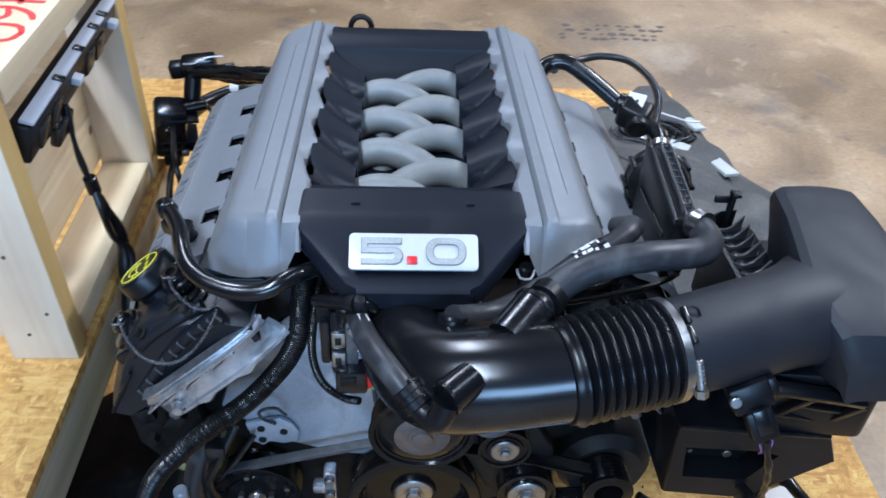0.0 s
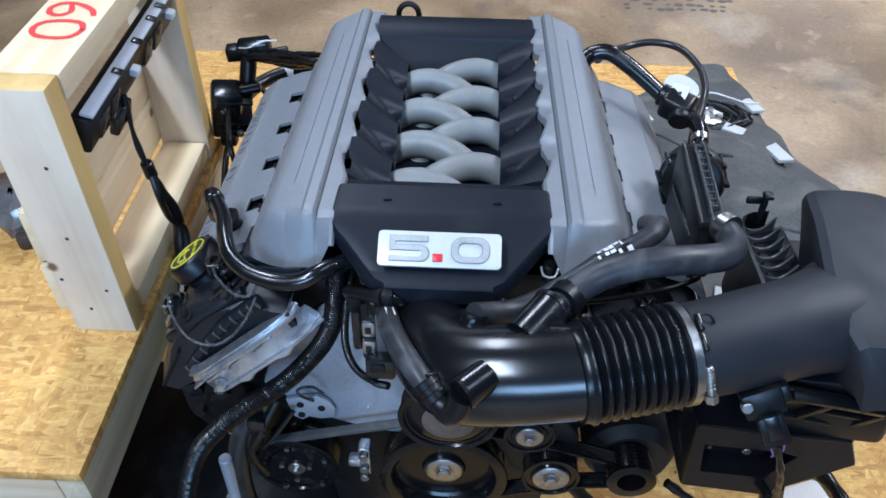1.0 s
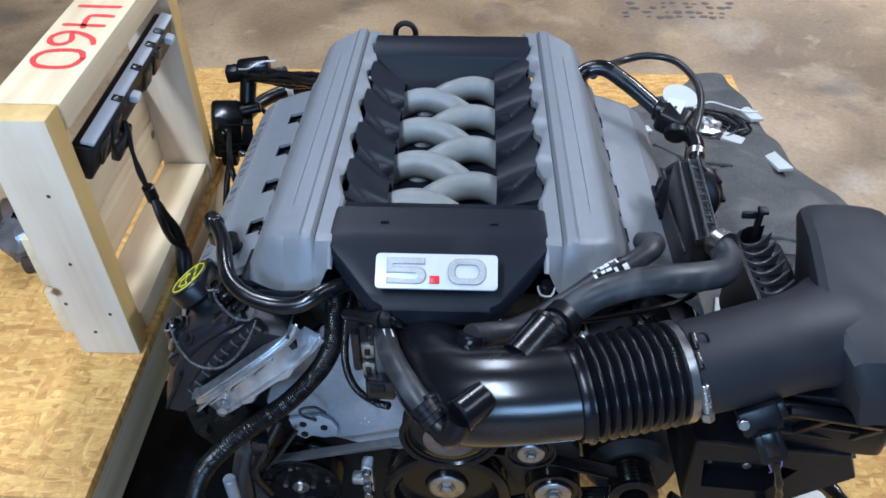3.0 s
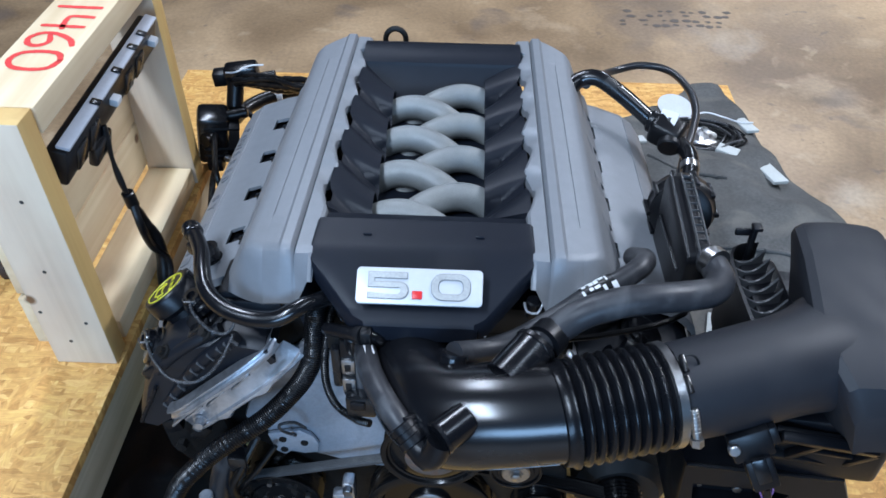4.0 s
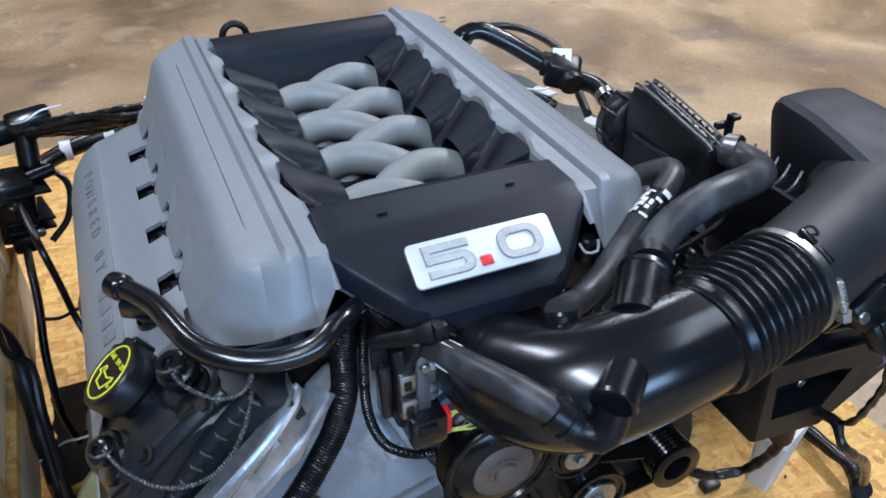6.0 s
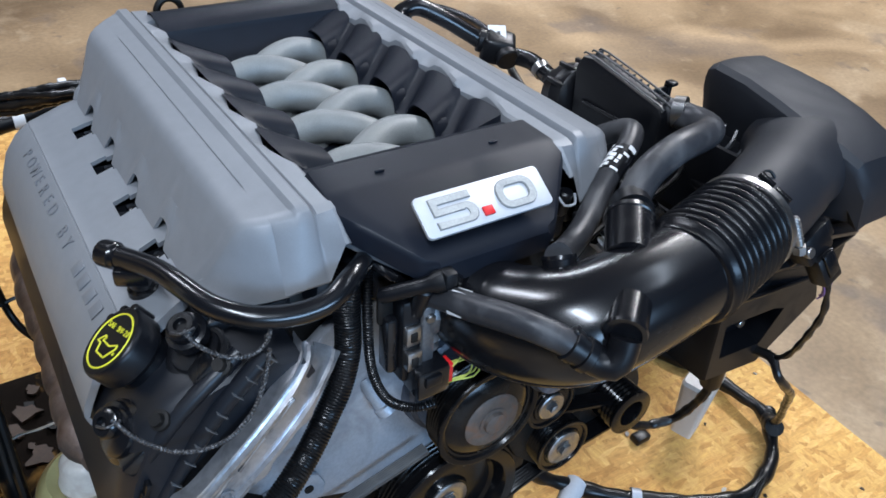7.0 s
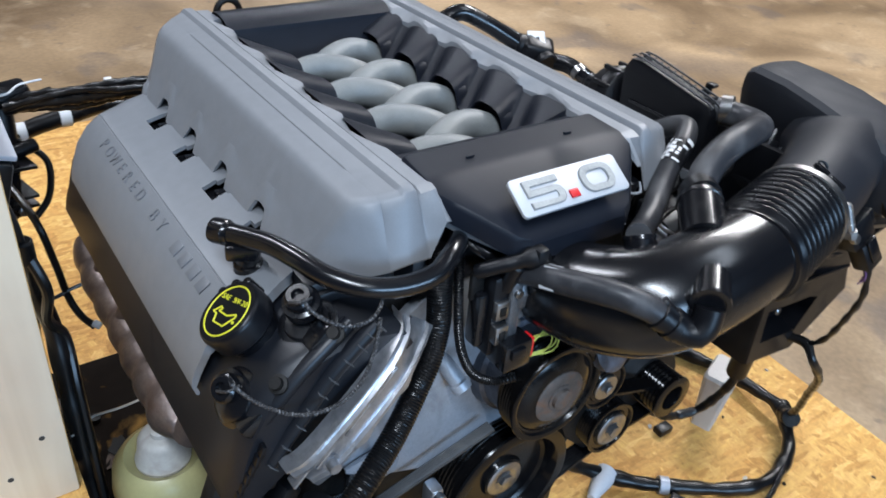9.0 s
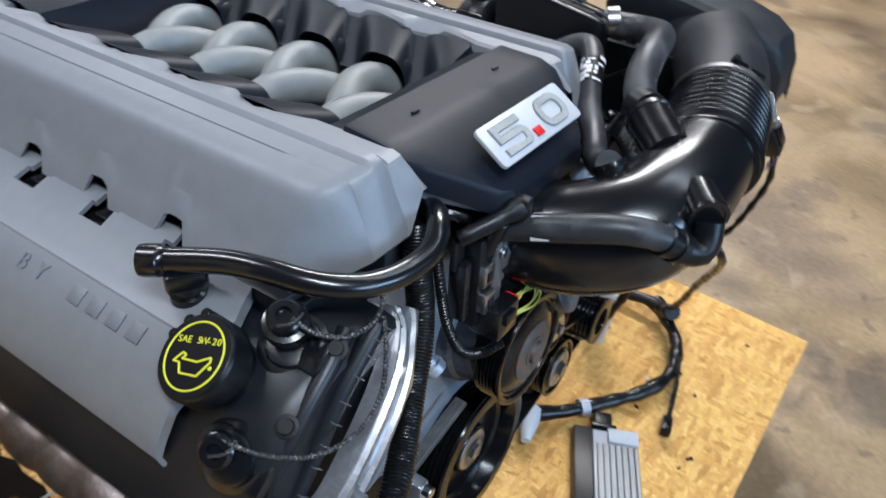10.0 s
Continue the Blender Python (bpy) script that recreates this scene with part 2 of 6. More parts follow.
RUBBER = material("rubber_hose", (0.014, 0.015, 0.018), 0.33, grain=0.2, bump=0.05, wear=0.3, wear_colour=(0.045, 0.046, 0.050), wear_scale=18)
CABLE = material("cable_loom", (0.0042, 0.0043, 0.0050), 0.30, grain=0.2, wear=0.15, wear_colour=(0.016, 0.016, 0.017), wear_scale=40)
ALU = material("cast_aluminium", (0.47, 0.48, 0.51), 0.30, 0.85, grain=0.3, grain_scale=120, bump=0.15, bump_scale=260, wear=0.4, wear_colour=(0.19, 0.188, 0.19), wear_scale=30)
CAST_GREY = material("painted_casting", (0.37, 0.39, 0.43), 0.42, 0.35, grain=0.2, grain_scale=220, bump=0.25, bump_scale=420, wear=0.35, wear_colour=(0.20, 0.205, 0.22), wear_scale=14)
STEEL = material("bright_steel", (0.40, 0.40, 0.405), 0.30, 1.0, grain=0.25, wear=0.35, wear_colour=(0.27, 0.26, 0.25), wear_scale=60)
PULLEY = material("black_pulley", (0.0042, 0.0042, 0.0048), 0.16, grain=0.2, wear=0.25, wear_colour=(0.014, 0.013, 0.012), wear_scale=25)
BELT = material("belt_rubber", (0.048, 0.048, 0.050), 0.6, grain=0.2, wear=0.3, wear_colour=(0.10, 0.10, 0.095), wear_scale=30)
BRAID = material("braided_wire", (0.022, 0.022, 0.024), 0.4, grain=0.6, grain_scale=900, wear=0.32, wear_colour=(0.30, 0.30, 0.31), wear_scale=420)
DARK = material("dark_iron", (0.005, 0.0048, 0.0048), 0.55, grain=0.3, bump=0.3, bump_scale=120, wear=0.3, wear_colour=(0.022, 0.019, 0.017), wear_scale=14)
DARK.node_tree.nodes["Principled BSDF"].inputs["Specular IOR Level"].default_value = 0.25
RUST = material("rusty_hub", (0.115, 0.10, 0.092), 0.6, 0.5, grain=0.3, bump=0.2, wear=0.45, wear_colour=(0.22, 0.11, 0.06), wear_scale=45)
SHIELD = material("heat_shield", (0.20, 0.165, 0.155), 0.42, 0.8, grain=0.3, bump=0.3, bump_scale=140, wear=0.45, wear_colour=(0.10, 0.065, 0.05), wear_scale=16)
OUTLET = material("oily_casting", (0.07, 0.075, 0.092), 0.35, 0.4, grain=0.4, bump=0.3, wear=0.5, wear_colour=(0.20, 0.21, 0.25), wear_scale=30)
DULL = material("dull_metal", (0.13, 0.135, 0.145), 0.4, 0.5, grain=0.4, grain_scale=300, wear=0.4, wear_colour=(0.05, 0.05, 0.055), wear_scale=60)
BADGE = material("badge_silver", (0.50, 0.515, 0.54), 0.45, 0.25, grain=0.08, grain_scale=1500)
BADGE_NUM = material("badge_figures", (0.36, 0.362, 0.352), 0.4, 0.2, grain=0.3, grain_scale=400)
BADGE_EDGE = material("badge_outline", (0.20, 0.205, 0.21), 0.45, 0.2)
DUSTY_RUBBER = material("dusty_rubber", (0.026, 0.027, 0.031), 0.38, grain=0.3, grain_scale=120, bump=0.08, wear=0.5, wear_colour=(0.062, 0.064, 0.069), wear_scale=26)
RED = material("red_plastic", (0.55, 0.012, 0.015), 0.4, grain=0.05)
YELLOW = material("yellow_print", (0.62, 0.60, 0.03), 0.5, grain=0.1)
WHITE = material("white_label", (0.62, 0.635, 0.66), 0.55, grain=0.06, grain_scale=300, wear=0.15, wear_colour=(0.5, 0.5, 0.5), wear_scale=30)
PAPER = material("white_paper", (0.46, 0.48, 0.52), 0.7, grain=0.08)
FILM = material("crumpled_film", (0.16, 0.15, 0.15), 0.18, 0.3, grain=0.4, grain_scale=30, wear=0.4, wear_colour=(0.05, 0.04, 0.035), wear_scale=20)
INK = material("black_print", (0.03, 0.03, 0.03), 0.6)
FELT = material("grey_felt", (0.068, 0.068, 0.066), 0.9, grain=0.5, grain_scale=160, bump=0.5, bump_scale=500, wear=0.45, wear_colour=(0.135, 0.126, 0.110), wear_scale=9)
FOAM = material("foam_strip", (0.43, 0.45, 0.44), 0.8, grain=0.1, bump=0.2, bump_scale=700)
BOTTLE = material("cream_bottle", (0.33, 0.305, 0.145), 0.4, grain=0.1, wear=0.35, wear_colour=(0.36, 0.33, 0.2), wear_scale=9)
CAP_GREY = material("grey_cap", (0.36, 0.35, 0.33), 0.5, grain=0.15, wear=0.3, wear_colour=(0.25, 0.22, 0.2), wear_scale=20)
SPRAY = material("red_spray", (0.62, 0.035, 0.03), 0.6, grain=0.3, grain_scale=120)
GREY_STRIP = material("grey_strip", (0.40, 0.42, 0.47), 0.4, grain=0.08)
RUSTY_BOTTOM = material("oily_scrap", (0.045, 0.024, 0.012), 0.6, grain=0.4, bump=0.5, bump_scale=60, wear=0.4, wear_colour=(0.025, 0.018, 0.014), wear_scale=10)
TRANSLUCENT = material("white_plastic", (0.52, 0.48, 0.44), 0.5, grain=0.08, wear=0.3, wear_colour=(0.40, 0.36, 0.32), wear_scale=12)
PURPLE = material("purple_wire", (0.20, 0.10, 0.28), 0.5)
GREEN = material("green_wire", (0.44, 0.50, 0.10), 0.5)
PLASTER = material("painted_wall", (0.07, 0.072, 0.078), 0.8, grain=0.1, grain_scale=30)
for mat, level in ((BLACK_SATIN, 0.20), (BLACK_MATT, 0.36), (DARK, 0.3), (PULLEY, 0.26), (CABLE, 0.38), (BLACK_GLOSS, 0.55), (DUSTY_RUBBER, 0.34), (CAM_BLACK, 0.42), (DEEP, 0.30), (BELLOWS, 0.28)):
    mat.node_tree.nodes["Principled BSDF"].inputs["Specular IOR Level"].default_value = level
OSB = osb_material()
WOOD_Y = lumber_material("lumber_lengthwise", (0.68, 0.55, 0.36), (0.58, 0.44, 0.26), "y")
WOOD_Z = lumber_material("lumber_upright", (0.66, 0.50, 0.27), (0.55, 0.39, 0.19), "z")
WOOD_PALE = lumber_material("lumber_pale", (0.66, 0.545, 0.41), (0.57, 0.455, 0.33), "z")
WOOD_OLD = lumber_material("weathered_lumber", (0.56, 0.48, 0.34), (0.40, 0.33, 0.22), "y")
# edge highlight of the flange ribs, put into a paler grey
TICK = material("rib_highlight", (0.085, 0.088, 0.092), 0.35, grain=0.3)
SCUFF = material("scuffed_edge", (0.040, 0.042, 0.046), 0.35, grain=0.3)
WOOD_X = lumber_material("lumber_across", (0.62, 0.50, 0.35), (0.50, 0.37, 0.23), "x")
CONCRETE = concrete_material()


# ---- building helpers ----
def finish(me, angle=35):
    me.polygons.foreach_set("use_smooth", [True] * len(me.polygons))
    me.set_sharp_from_angle(angle=radians(angle))


def part(name, bm, mat, parent=None, label="", angle=35):
    bmesh.ops.recalc_face_normals(bm, faces=bm.faces)
    me = bpy.data.meshes.new(name)
    bm.to_mesh(me)
    bm.free()
    finish(me, angle)
    me.materials.append(mat)
    ob = new(name, me)
    if parent is not None:
        ob.parent = parent
    if label:
        ob["label"] = label
    return ob


def empty(name, label, category, m=Matrix(), group=""):
    ob = new(name)
    ob.empty_display_size = 0.05
    ob.matrix_world = m
    return tagged(ob, label, category, group)


def box(bm, lo, hi, bevel=0.0, m=Matrix(), seg=2):
    c = [(a + b) / 2 for a, b in zip(lo, hi)]
    s = [abs(b - a) for a, b in zip(lo, hi)]
    r = bmesh.ops.create_cube(bm, size=1, matrix=m @ Matrix.Translation(c) @ Matrix.Diagonal((*s, 1)))
    if bevel:
        edges = list({e for v in r["verts"] for e in v.link_edges})
        bmesh.ops.bevel(bm, geom=edges, offset=bevel, segments=seg, affect="EDGES", profile=0.5)
    return bm


def boxed(lo, hi, bevel=0.002, m=Matrix(), seg=2):
    return box(bmesh.new(), lo, hi, bevel, m, seg)


def axis_frame(a, b):
    d = (Vector(b) - Vector(a))
    return Matrix.Translation(a) @ d.to_track_quat("Z", "Y").to_matrix().to_4x4(), d.length


def lathe(bm, a, b, rings, n=28, cap=True):
    """Turned body along a-b: rings of (share of the length, radius)."""
    m, length = axis_frame(a, b)
    rows = []
    for s, r in rings:
        rows.append([bm.verts.new(m @ Vector((r * math.cos(k * math.tau / n), r * math.sin(k * math.tau / n), s * length))) for k in range(n)])
    for p, q in zip(rows, rows[1:]):
        for k in range(n):
            bm.faces.new((p[k], p[(k + 1) % n], q[(k + 1) % n], q[k]))
    if cap:
        bm.faces.new(rows[0][::-1])
        bm.faces.new(rows[-1])
    return bm


def rod(a, b, r, n=20, edge=0.0):
    length = (Vector(b) - Vector(a)).length
    e = edge / length if edge else 0
    rings = [(0, r), (1, r)] if not edge else [(0, r - edge), (e, r), (1 - e, r), (1, r - edge)]
    return lathe(bmesh.new(), a, b, rings, n)


def spline(points, step):
    """Points along a smooth curve through the given ones."""
    p = [Vector(q) for q in points]
    p = [2 * p[0] - p[1]] + p + [2 * p[-1] - p[-2]]
    out = []
    for i in range(1, len(p) - 2):
        a, b, c, d = p[i - 1:i + 3]
        n = max(2, int((c - b).length / step))
        for k in range(n):
            t = k / n
            out.append(0.5 * ((2 * b) + (c - a) * t + (2 * a - 5 * b + 4 * c - d) * t * t + (3 * b - a - 3 * c + d) * t ** 3))
    out.append(p[-2])
    return out


def tube(bm, points, radius, step=0.006, n=14, ribs=0.0, pitch=0.006, cap=True):
    """A hose through the points; radius: a number or a function of the share of its length; ribs: depth of its rings."""
    path = spline(points, pitch / 4 if ribs else step)
    rows, up, run = [], None, 0.0
    total = sum((b - a).length for a, b in zip(path, path[1:]))
    for i, q in enumerate(path):
        if i:
            run += (q - path[i - 1]).length
        d = (path[min(i + 1, len(path) - 1)] - path[max(i - 1, 0)]).normalized()
        if up is None:
            up = d.orthogonal().normalized()
        up = (up - d * up.dot(d)).normalized()
        side = d.cross(up)
        r = radius(run / total) if callable(radius) else radius
        if ribs:
            r += ribs * math.cos(math.tau * run / pitch)
        rows.append([bm.verts.new(q + r * (up * math.cos(k * math.tau / n) + side * math.sin(k * math.tau / n))) for k in range(n)])
    for p, q in zip(rows, rows[1:]):
        for k in range(n):
            bm.faces.new((p[k], p[(k + 1) % n], q[(k + 1) % n], q[k]))
    if cap:
        bm.faces.new(rows[0][::-1])
        bm.faces.new(rows[-1])
    return bm


def hose(points, radius, **kw):
    return tube(bmesh.new(), points, radius, **kw)


def grid(bm, rows, close=False):
    """A sheet through rows of places."""
    vs = [[bm.verts.new(p) for p in row] for row in rows]
    for a, b in zip(vs, vs[1:]):
        for k in range(len(a) - 1):
            bm.faces.new((a[k], a[k + 1], b[k + 1], b[k]))
        if close:
            bm.faces.new((a[-1], a[0], b[0], b[-1]))
    return vs


def prism(bm, outline, lo, hi, axis="z", bevel=0.0, m=Matrix()):
    """An outline in the plane across the axis, drawn out from lo to hi."""
    def put(a, b, h):
        return m @ Vector({"z": (a, b, h), "y": (a, h, b), "x": (h, a, b)}[axis])
    bottom = [bm.verts.new(put(a, b, lo)) for a, b in outline]
    top = [bm.verts.new(put(a, b, hi)) for a, b in outline]
    n = len(outline)
    faces = [bm.faces.new(bottom[::-1]), bm.faces.new(top)]
    faces += [bm.faces.new((bottom[k], bottom[(k + 1) % n], top[(k + 1) % n], top[k])) for k in range(n)]
    bmesh.ops.recalc_face_normals(bm, faces=faces)
    if bevel:
        edges = list({e for v in bottom + top for e in v.link_edges})
        bmesh.ops.bevel(bm, geom=edges, offset=bevel, segments=2, affect="EDGES", profile=0.5)
    return bm


def letters(text, size, depth, m, mat, parent, name="lettering"):
    cu = bpy.data.curves.new(name, "FONT")
    cu.body, cu.size, cu.extrude, cu.align_x, cu.align_y = text, size, depth, "CENTER", "CENTER"
    tmp = bpy.data.objects.new(name, cu)
    me = bpy.data.meshes.new_from_object(tmp)
    bpy.data.objects.remove(tmp)
    me.materials.append(mat)
    ob = new(name, me)
    ob.parent = parent
    ob.matrix_local = m
    return ob


def spaced(text, pitch, size, depth, m, mat, parent, name):
    """Words with each character as a piece of its own, round the middle of m."""
    for k, ch in enumerate(text):
        if ch != " ":
            letters(ch, size, depth, m @ Matrix.Translation(((k - (len(text) - 1) / 2) * pitch, 0, 0)), mat, parent, name)


def arc(cx, cy, r, a0, a1, n):
    return [(cx + r * math.cos(radians(a0 + (a1 - a0) * k / n)), cy + r * math.sin(radians(a0 + (a1 - a0) * k / n))) for k in range(n + 1)]


def rounded(x0, y0, x1, y1, r, n=5):
    return arc(x1 - r, y1 - r, r, 0, 90, n) + arc(x0 + r, y1 - r, r, 90, 180, n) + arc(x0 + r, y0 + r, r, 180, 270, n) + arc(x1 - r, y0 + r, r, 270, 360, n)


# ---- the hall ----
def structure(name, bm, mat, label, category):
    return tagged(part(name, bm, mat), label, category, kind="structure")


structure("floor", boxed((-7, -7, FLOOR - 0.2), (8, 9, FLOOR), 0), CONCRETE, "worn tan-brown concrete workshop floor with stains", "floor")
structure("wall_north", boxed((-7.2, 9, FLOOR - 0.2), (8.2, 9.2, 4.9), 0), PLASTER, "plain painted hall wall", "wall")
sw = bmesh.new()
for lo, hi in (((-7.2, -7.2, FLOOR - 0.2), (8.2, -7, 1.9)), ((-7.2, -7.2, 3.7), (8.2, -7, 4.9)), ((-7.2, -7.2, 1.9), (-2.2, -7, 3.7)), ((2.0, -7.2, 1.9), (8.2, -7, 3.7))):
    box(sw, lo, hi)
structure("wall_south", sw, PLASTER, "plain painted hall wall with a window opening", "wall")
win = empty("window_1", "wide plain hall window letting in cool daylight", "window", pose(0, -7.1, 1.9))
win["kind"] = "structure"
part("window_sill", boxed((-2.2, -0.1, 0.0), (2.0, 0.14, 0.04), 0.005), PLASTER, win)
for x in (-2.17, -0.1, 1.97):
    part("window_frame", boxed((x - 0.03, -0.04, 0.04), (x + 0.03, 0.02, 1.8), 0.004), PLASTER, win)
structure("wall_west", boxed((-7.2, -7, FLOOR - 0.2), (-7, 9, 4.9), 0), PLASTER, "plain painted hall wall", "wall")
structure("wall_east", boxed((8, -7, FLOOR - 0.2), (8.2, 9, 4.9), 0), PLASTER, "plain painted hall wall", "wall")
structure("ceiling", boxed((-7.2, -7.2, 4.9), (8.2, 9.2, 5.0), 0), PLASTER, "plain painted hall ceiling", "ceiling")

# ---- the pallet under the engine ----
pallet = empty("pallet", "low wooden pallet decked with yellow strand board on the concrete floor", "pallet", pose(0, 0, FLOOR))
PT = 0.2 - FLOOR
part("deck_board", boxed((-0.90, -0.405, PT - 0.018), (0.895, 1.602, PT), 0.0015), OSB, pallet, "yellow oriented strand board")
for x in (-0.86, 0.0, 0.845):
    part("runner", boxed((x - 0.044, -0.39, 0.0), (x + 0.044, 1.59, PT - 0.018 - 0.038), 0.003), WOOD_Y, pallet)
for y in (-0.36, 0.1, 0.6, 1.1, 1.555):
    part("crossbeam", boxed((-0.89, y - 0.044, PT - 0.056), (0.885, y + 0.044, PT - 0.018), 0.003), WOOD_X, pallet)

# ---- the raised wooden frame beside the engine ----
frame_stand = empty("wooden_frame", "raised softwood crate frame with strand board top beside the engine", "crate frame", pose(0, 0, 0.2))
DK = 0.61 - 0.2
part("deck_board", boxed((-0.83, -0.224, DK - 0.018), (-0.46, 0.53, DK), 0.0015), OSB, frame_stand, "yellow oriented strand board")
part("rim_board", boxed((-0.4995, -0.222, DK - 0.107), (-0.4615, 0.53, DK - 0.0185), 0.003), WOOD_OLD, frame_stand, "weathered grey-brown rim board")
part("rim_board", boxed((-0.83, -0.222, DK - 0.107), (-0.5, -0.184, DK - 0.0185), 0.003), WOOD_X, frame_stand)
for x, y in ((-0.56, -0.16), (-0.56, 0.50), (-0.78, -0.16), (-0.78, 0.50)):
    part("leg", boxed((x - 0.044, y - 0.019, 0), (x + 0.044, y + 0.019, DK - 0.0185), 0.003), WOOD_Z, frame_stand)
WOOD_EDGE = lumber_material("lumber_yellow_edge", (0.60, 0.41, 0.155), (0.50, 0.32, 0.11), "z")


def post(y0, mat, label=""):
    """An upright board: pale planed faces, yellower sawn edges with a few nail holes."""
    p = part("post", boxed((-0.556, y0, DK), (-0.465, y0 + 0.038, 0.8335), 0.003), mat, frame_stand, label)
    p.data.materials.append(WOOD_EDGE)
    for f in p.data.polygons:
        if abs(f.normal.y) < 0.5:
            f.material_index = 1
    return p


front_post = post(0.019, WOOD_PALE, "pale softwood post with yellow edges")
for x, z in ((-0.535, 0.80), (-0.500, 0.72), (-0.512, 0.60), (-0.545, 0.52), (-0.486, 0.50), (-0.520, 0.46)):
    part("nail_hole", rod((x, 0.0200, z), (x, 0.0184, z), 0.0028, 8), INK, front_post)
post(0.462, WOOD_PALE)
rail = part("top_rail", boxed((-0.556, 0.0575, 0.7955), (-0.463, 0.4615, 0.8330), 0.003), WOOD_Y, frame_stand)
part("bottom_rail", boxed((-0.551, 0.071, DK + 0.0005), (-0.470, 0.46, DK + 0.0385), 0.003), WOOD_Y, frame_stand)
part("side_board", boxed((-0.57, 0.02, DK + 0.045), (-0.5525, 0.51, DK + 0.134), 0.002), WOOD_Y, frame_stand)
part("side_board", boxed((-0.571, 0.025, DK + 0.139), (-0.5525, 0.52, DK + 0.228), 0.002), WOOD_Y, frame_stand)

# ---- the engine, nose down by three and a half degrees at its back ----
engine = empty("engine", "grey and black V8 car engine strapped on a wooden pallet", "engine", pose(0, 0, 0.93, -3.5, 0, 0))
NOTCH = (0.064, 0.164, 0.261, 0.36)


def mirror(s, pts):
    return [(s * x, y, z) for x, y, z in pts]


def cover_side(s):
    """One domed grey side cover of the intake."""
    prof = [(0.123, -0.014), (0.125, -0.004), (0.1285, -0.001), (0.1435, 0.0), (0.1455, -0.004), (0.1475, 0.002), (0.1495, 0.0045), (0.160, 0.0045), (0.163, 0.002), (0.1645, 0.0005),
            (0.182, -0.0025), (0.1828, -0.0042), (0.1836, -0.003), (0.198, -0.006), (0.206, -0.010), (0.212, -0.017), (0.226, -0.047), (0.236, -0.066), (0.242, -0.074), (0.2475, -0.086), (0.244, -0.0865)]
    n = len(prof)
    rows = []

    def fy(x):
        return -0.064 + max(0.0, (x - 0.165) / 0.08) ** 1.6 * 0.052

    def by(x):
        return 0.525 - max(0.0, (x - 0.160) / 0.085) ** 1.3 * 0.080
    # front apron, from its lower edge up
    for drop, push in ((1.0, 1.0), (0.97, 1.02), (0.55, 0.62), (0.2, 0.27), (0.06, 0.1)):
        row = []
        for x, z in prof:
            zb = -0.026 if x < 0.135 else (-0.061 - max(0, (x - 0.165) / 0.08) * 0.025)
            zz = min(z, z + (zb - z) * drop)
            row.append((x + 0.002 * drop * (x > 0.15), fy(x) - 0.026 * push * (0.3 if x > 0.24 else 1.0), zz))
        rows.append(row)
    ys = [0.0, 0.012, 0.02]
    ys += [k / 60 for k in range(2, 60)] + [0.985, 1.0]
    for v in ys:
        row = []
        for k, (x, z) in enumerate(prof):
            y = fy(x) + (by(x) - fy(x)) * v
            if k == 11 and not 0.1 < v < 0.86:
                z = -0.0028
            if v == 0.0:
                z -= 0.002
            if v == 1.0:
                z -= 0.004
            if x > 0.235:
                for c in NOTCH:
                    d = abs(y - c - 0.020) / 0.017
                    if d < 1:
                        z += 0.020 * (1 - d ** 6)
                        x -= 0.010 * (1 - d ** 6)
            if k < 3:
                w = ((y - 0.02) / 0.1) % 1.0
                x += 0.013 * (0.5 - abs(w - 0.5)) * 2 * (0.03 < y < 0.47) - 0.003
                z -= 0.006 * (w > 0.62) * (0.03 < y < 0.47)
            row.append((x, y, z))
        rows.append(row)
    for drop, push in ((0.25, 0.3), (1.0, 0.8)):
        rows.append([(x, by(x) + 0.02 * push, min(z, z + (-0.075 - z) * drop)) for x, z in prof])
    bm = bmesh.new()
    grid(bm, [mirror(s, r) for r in rows])
    return part("intake_side_cover", bm, GREY, engine, "matt grey plastic side cover", angle=35)


for s in (-1, 1):
    cover_side(s)


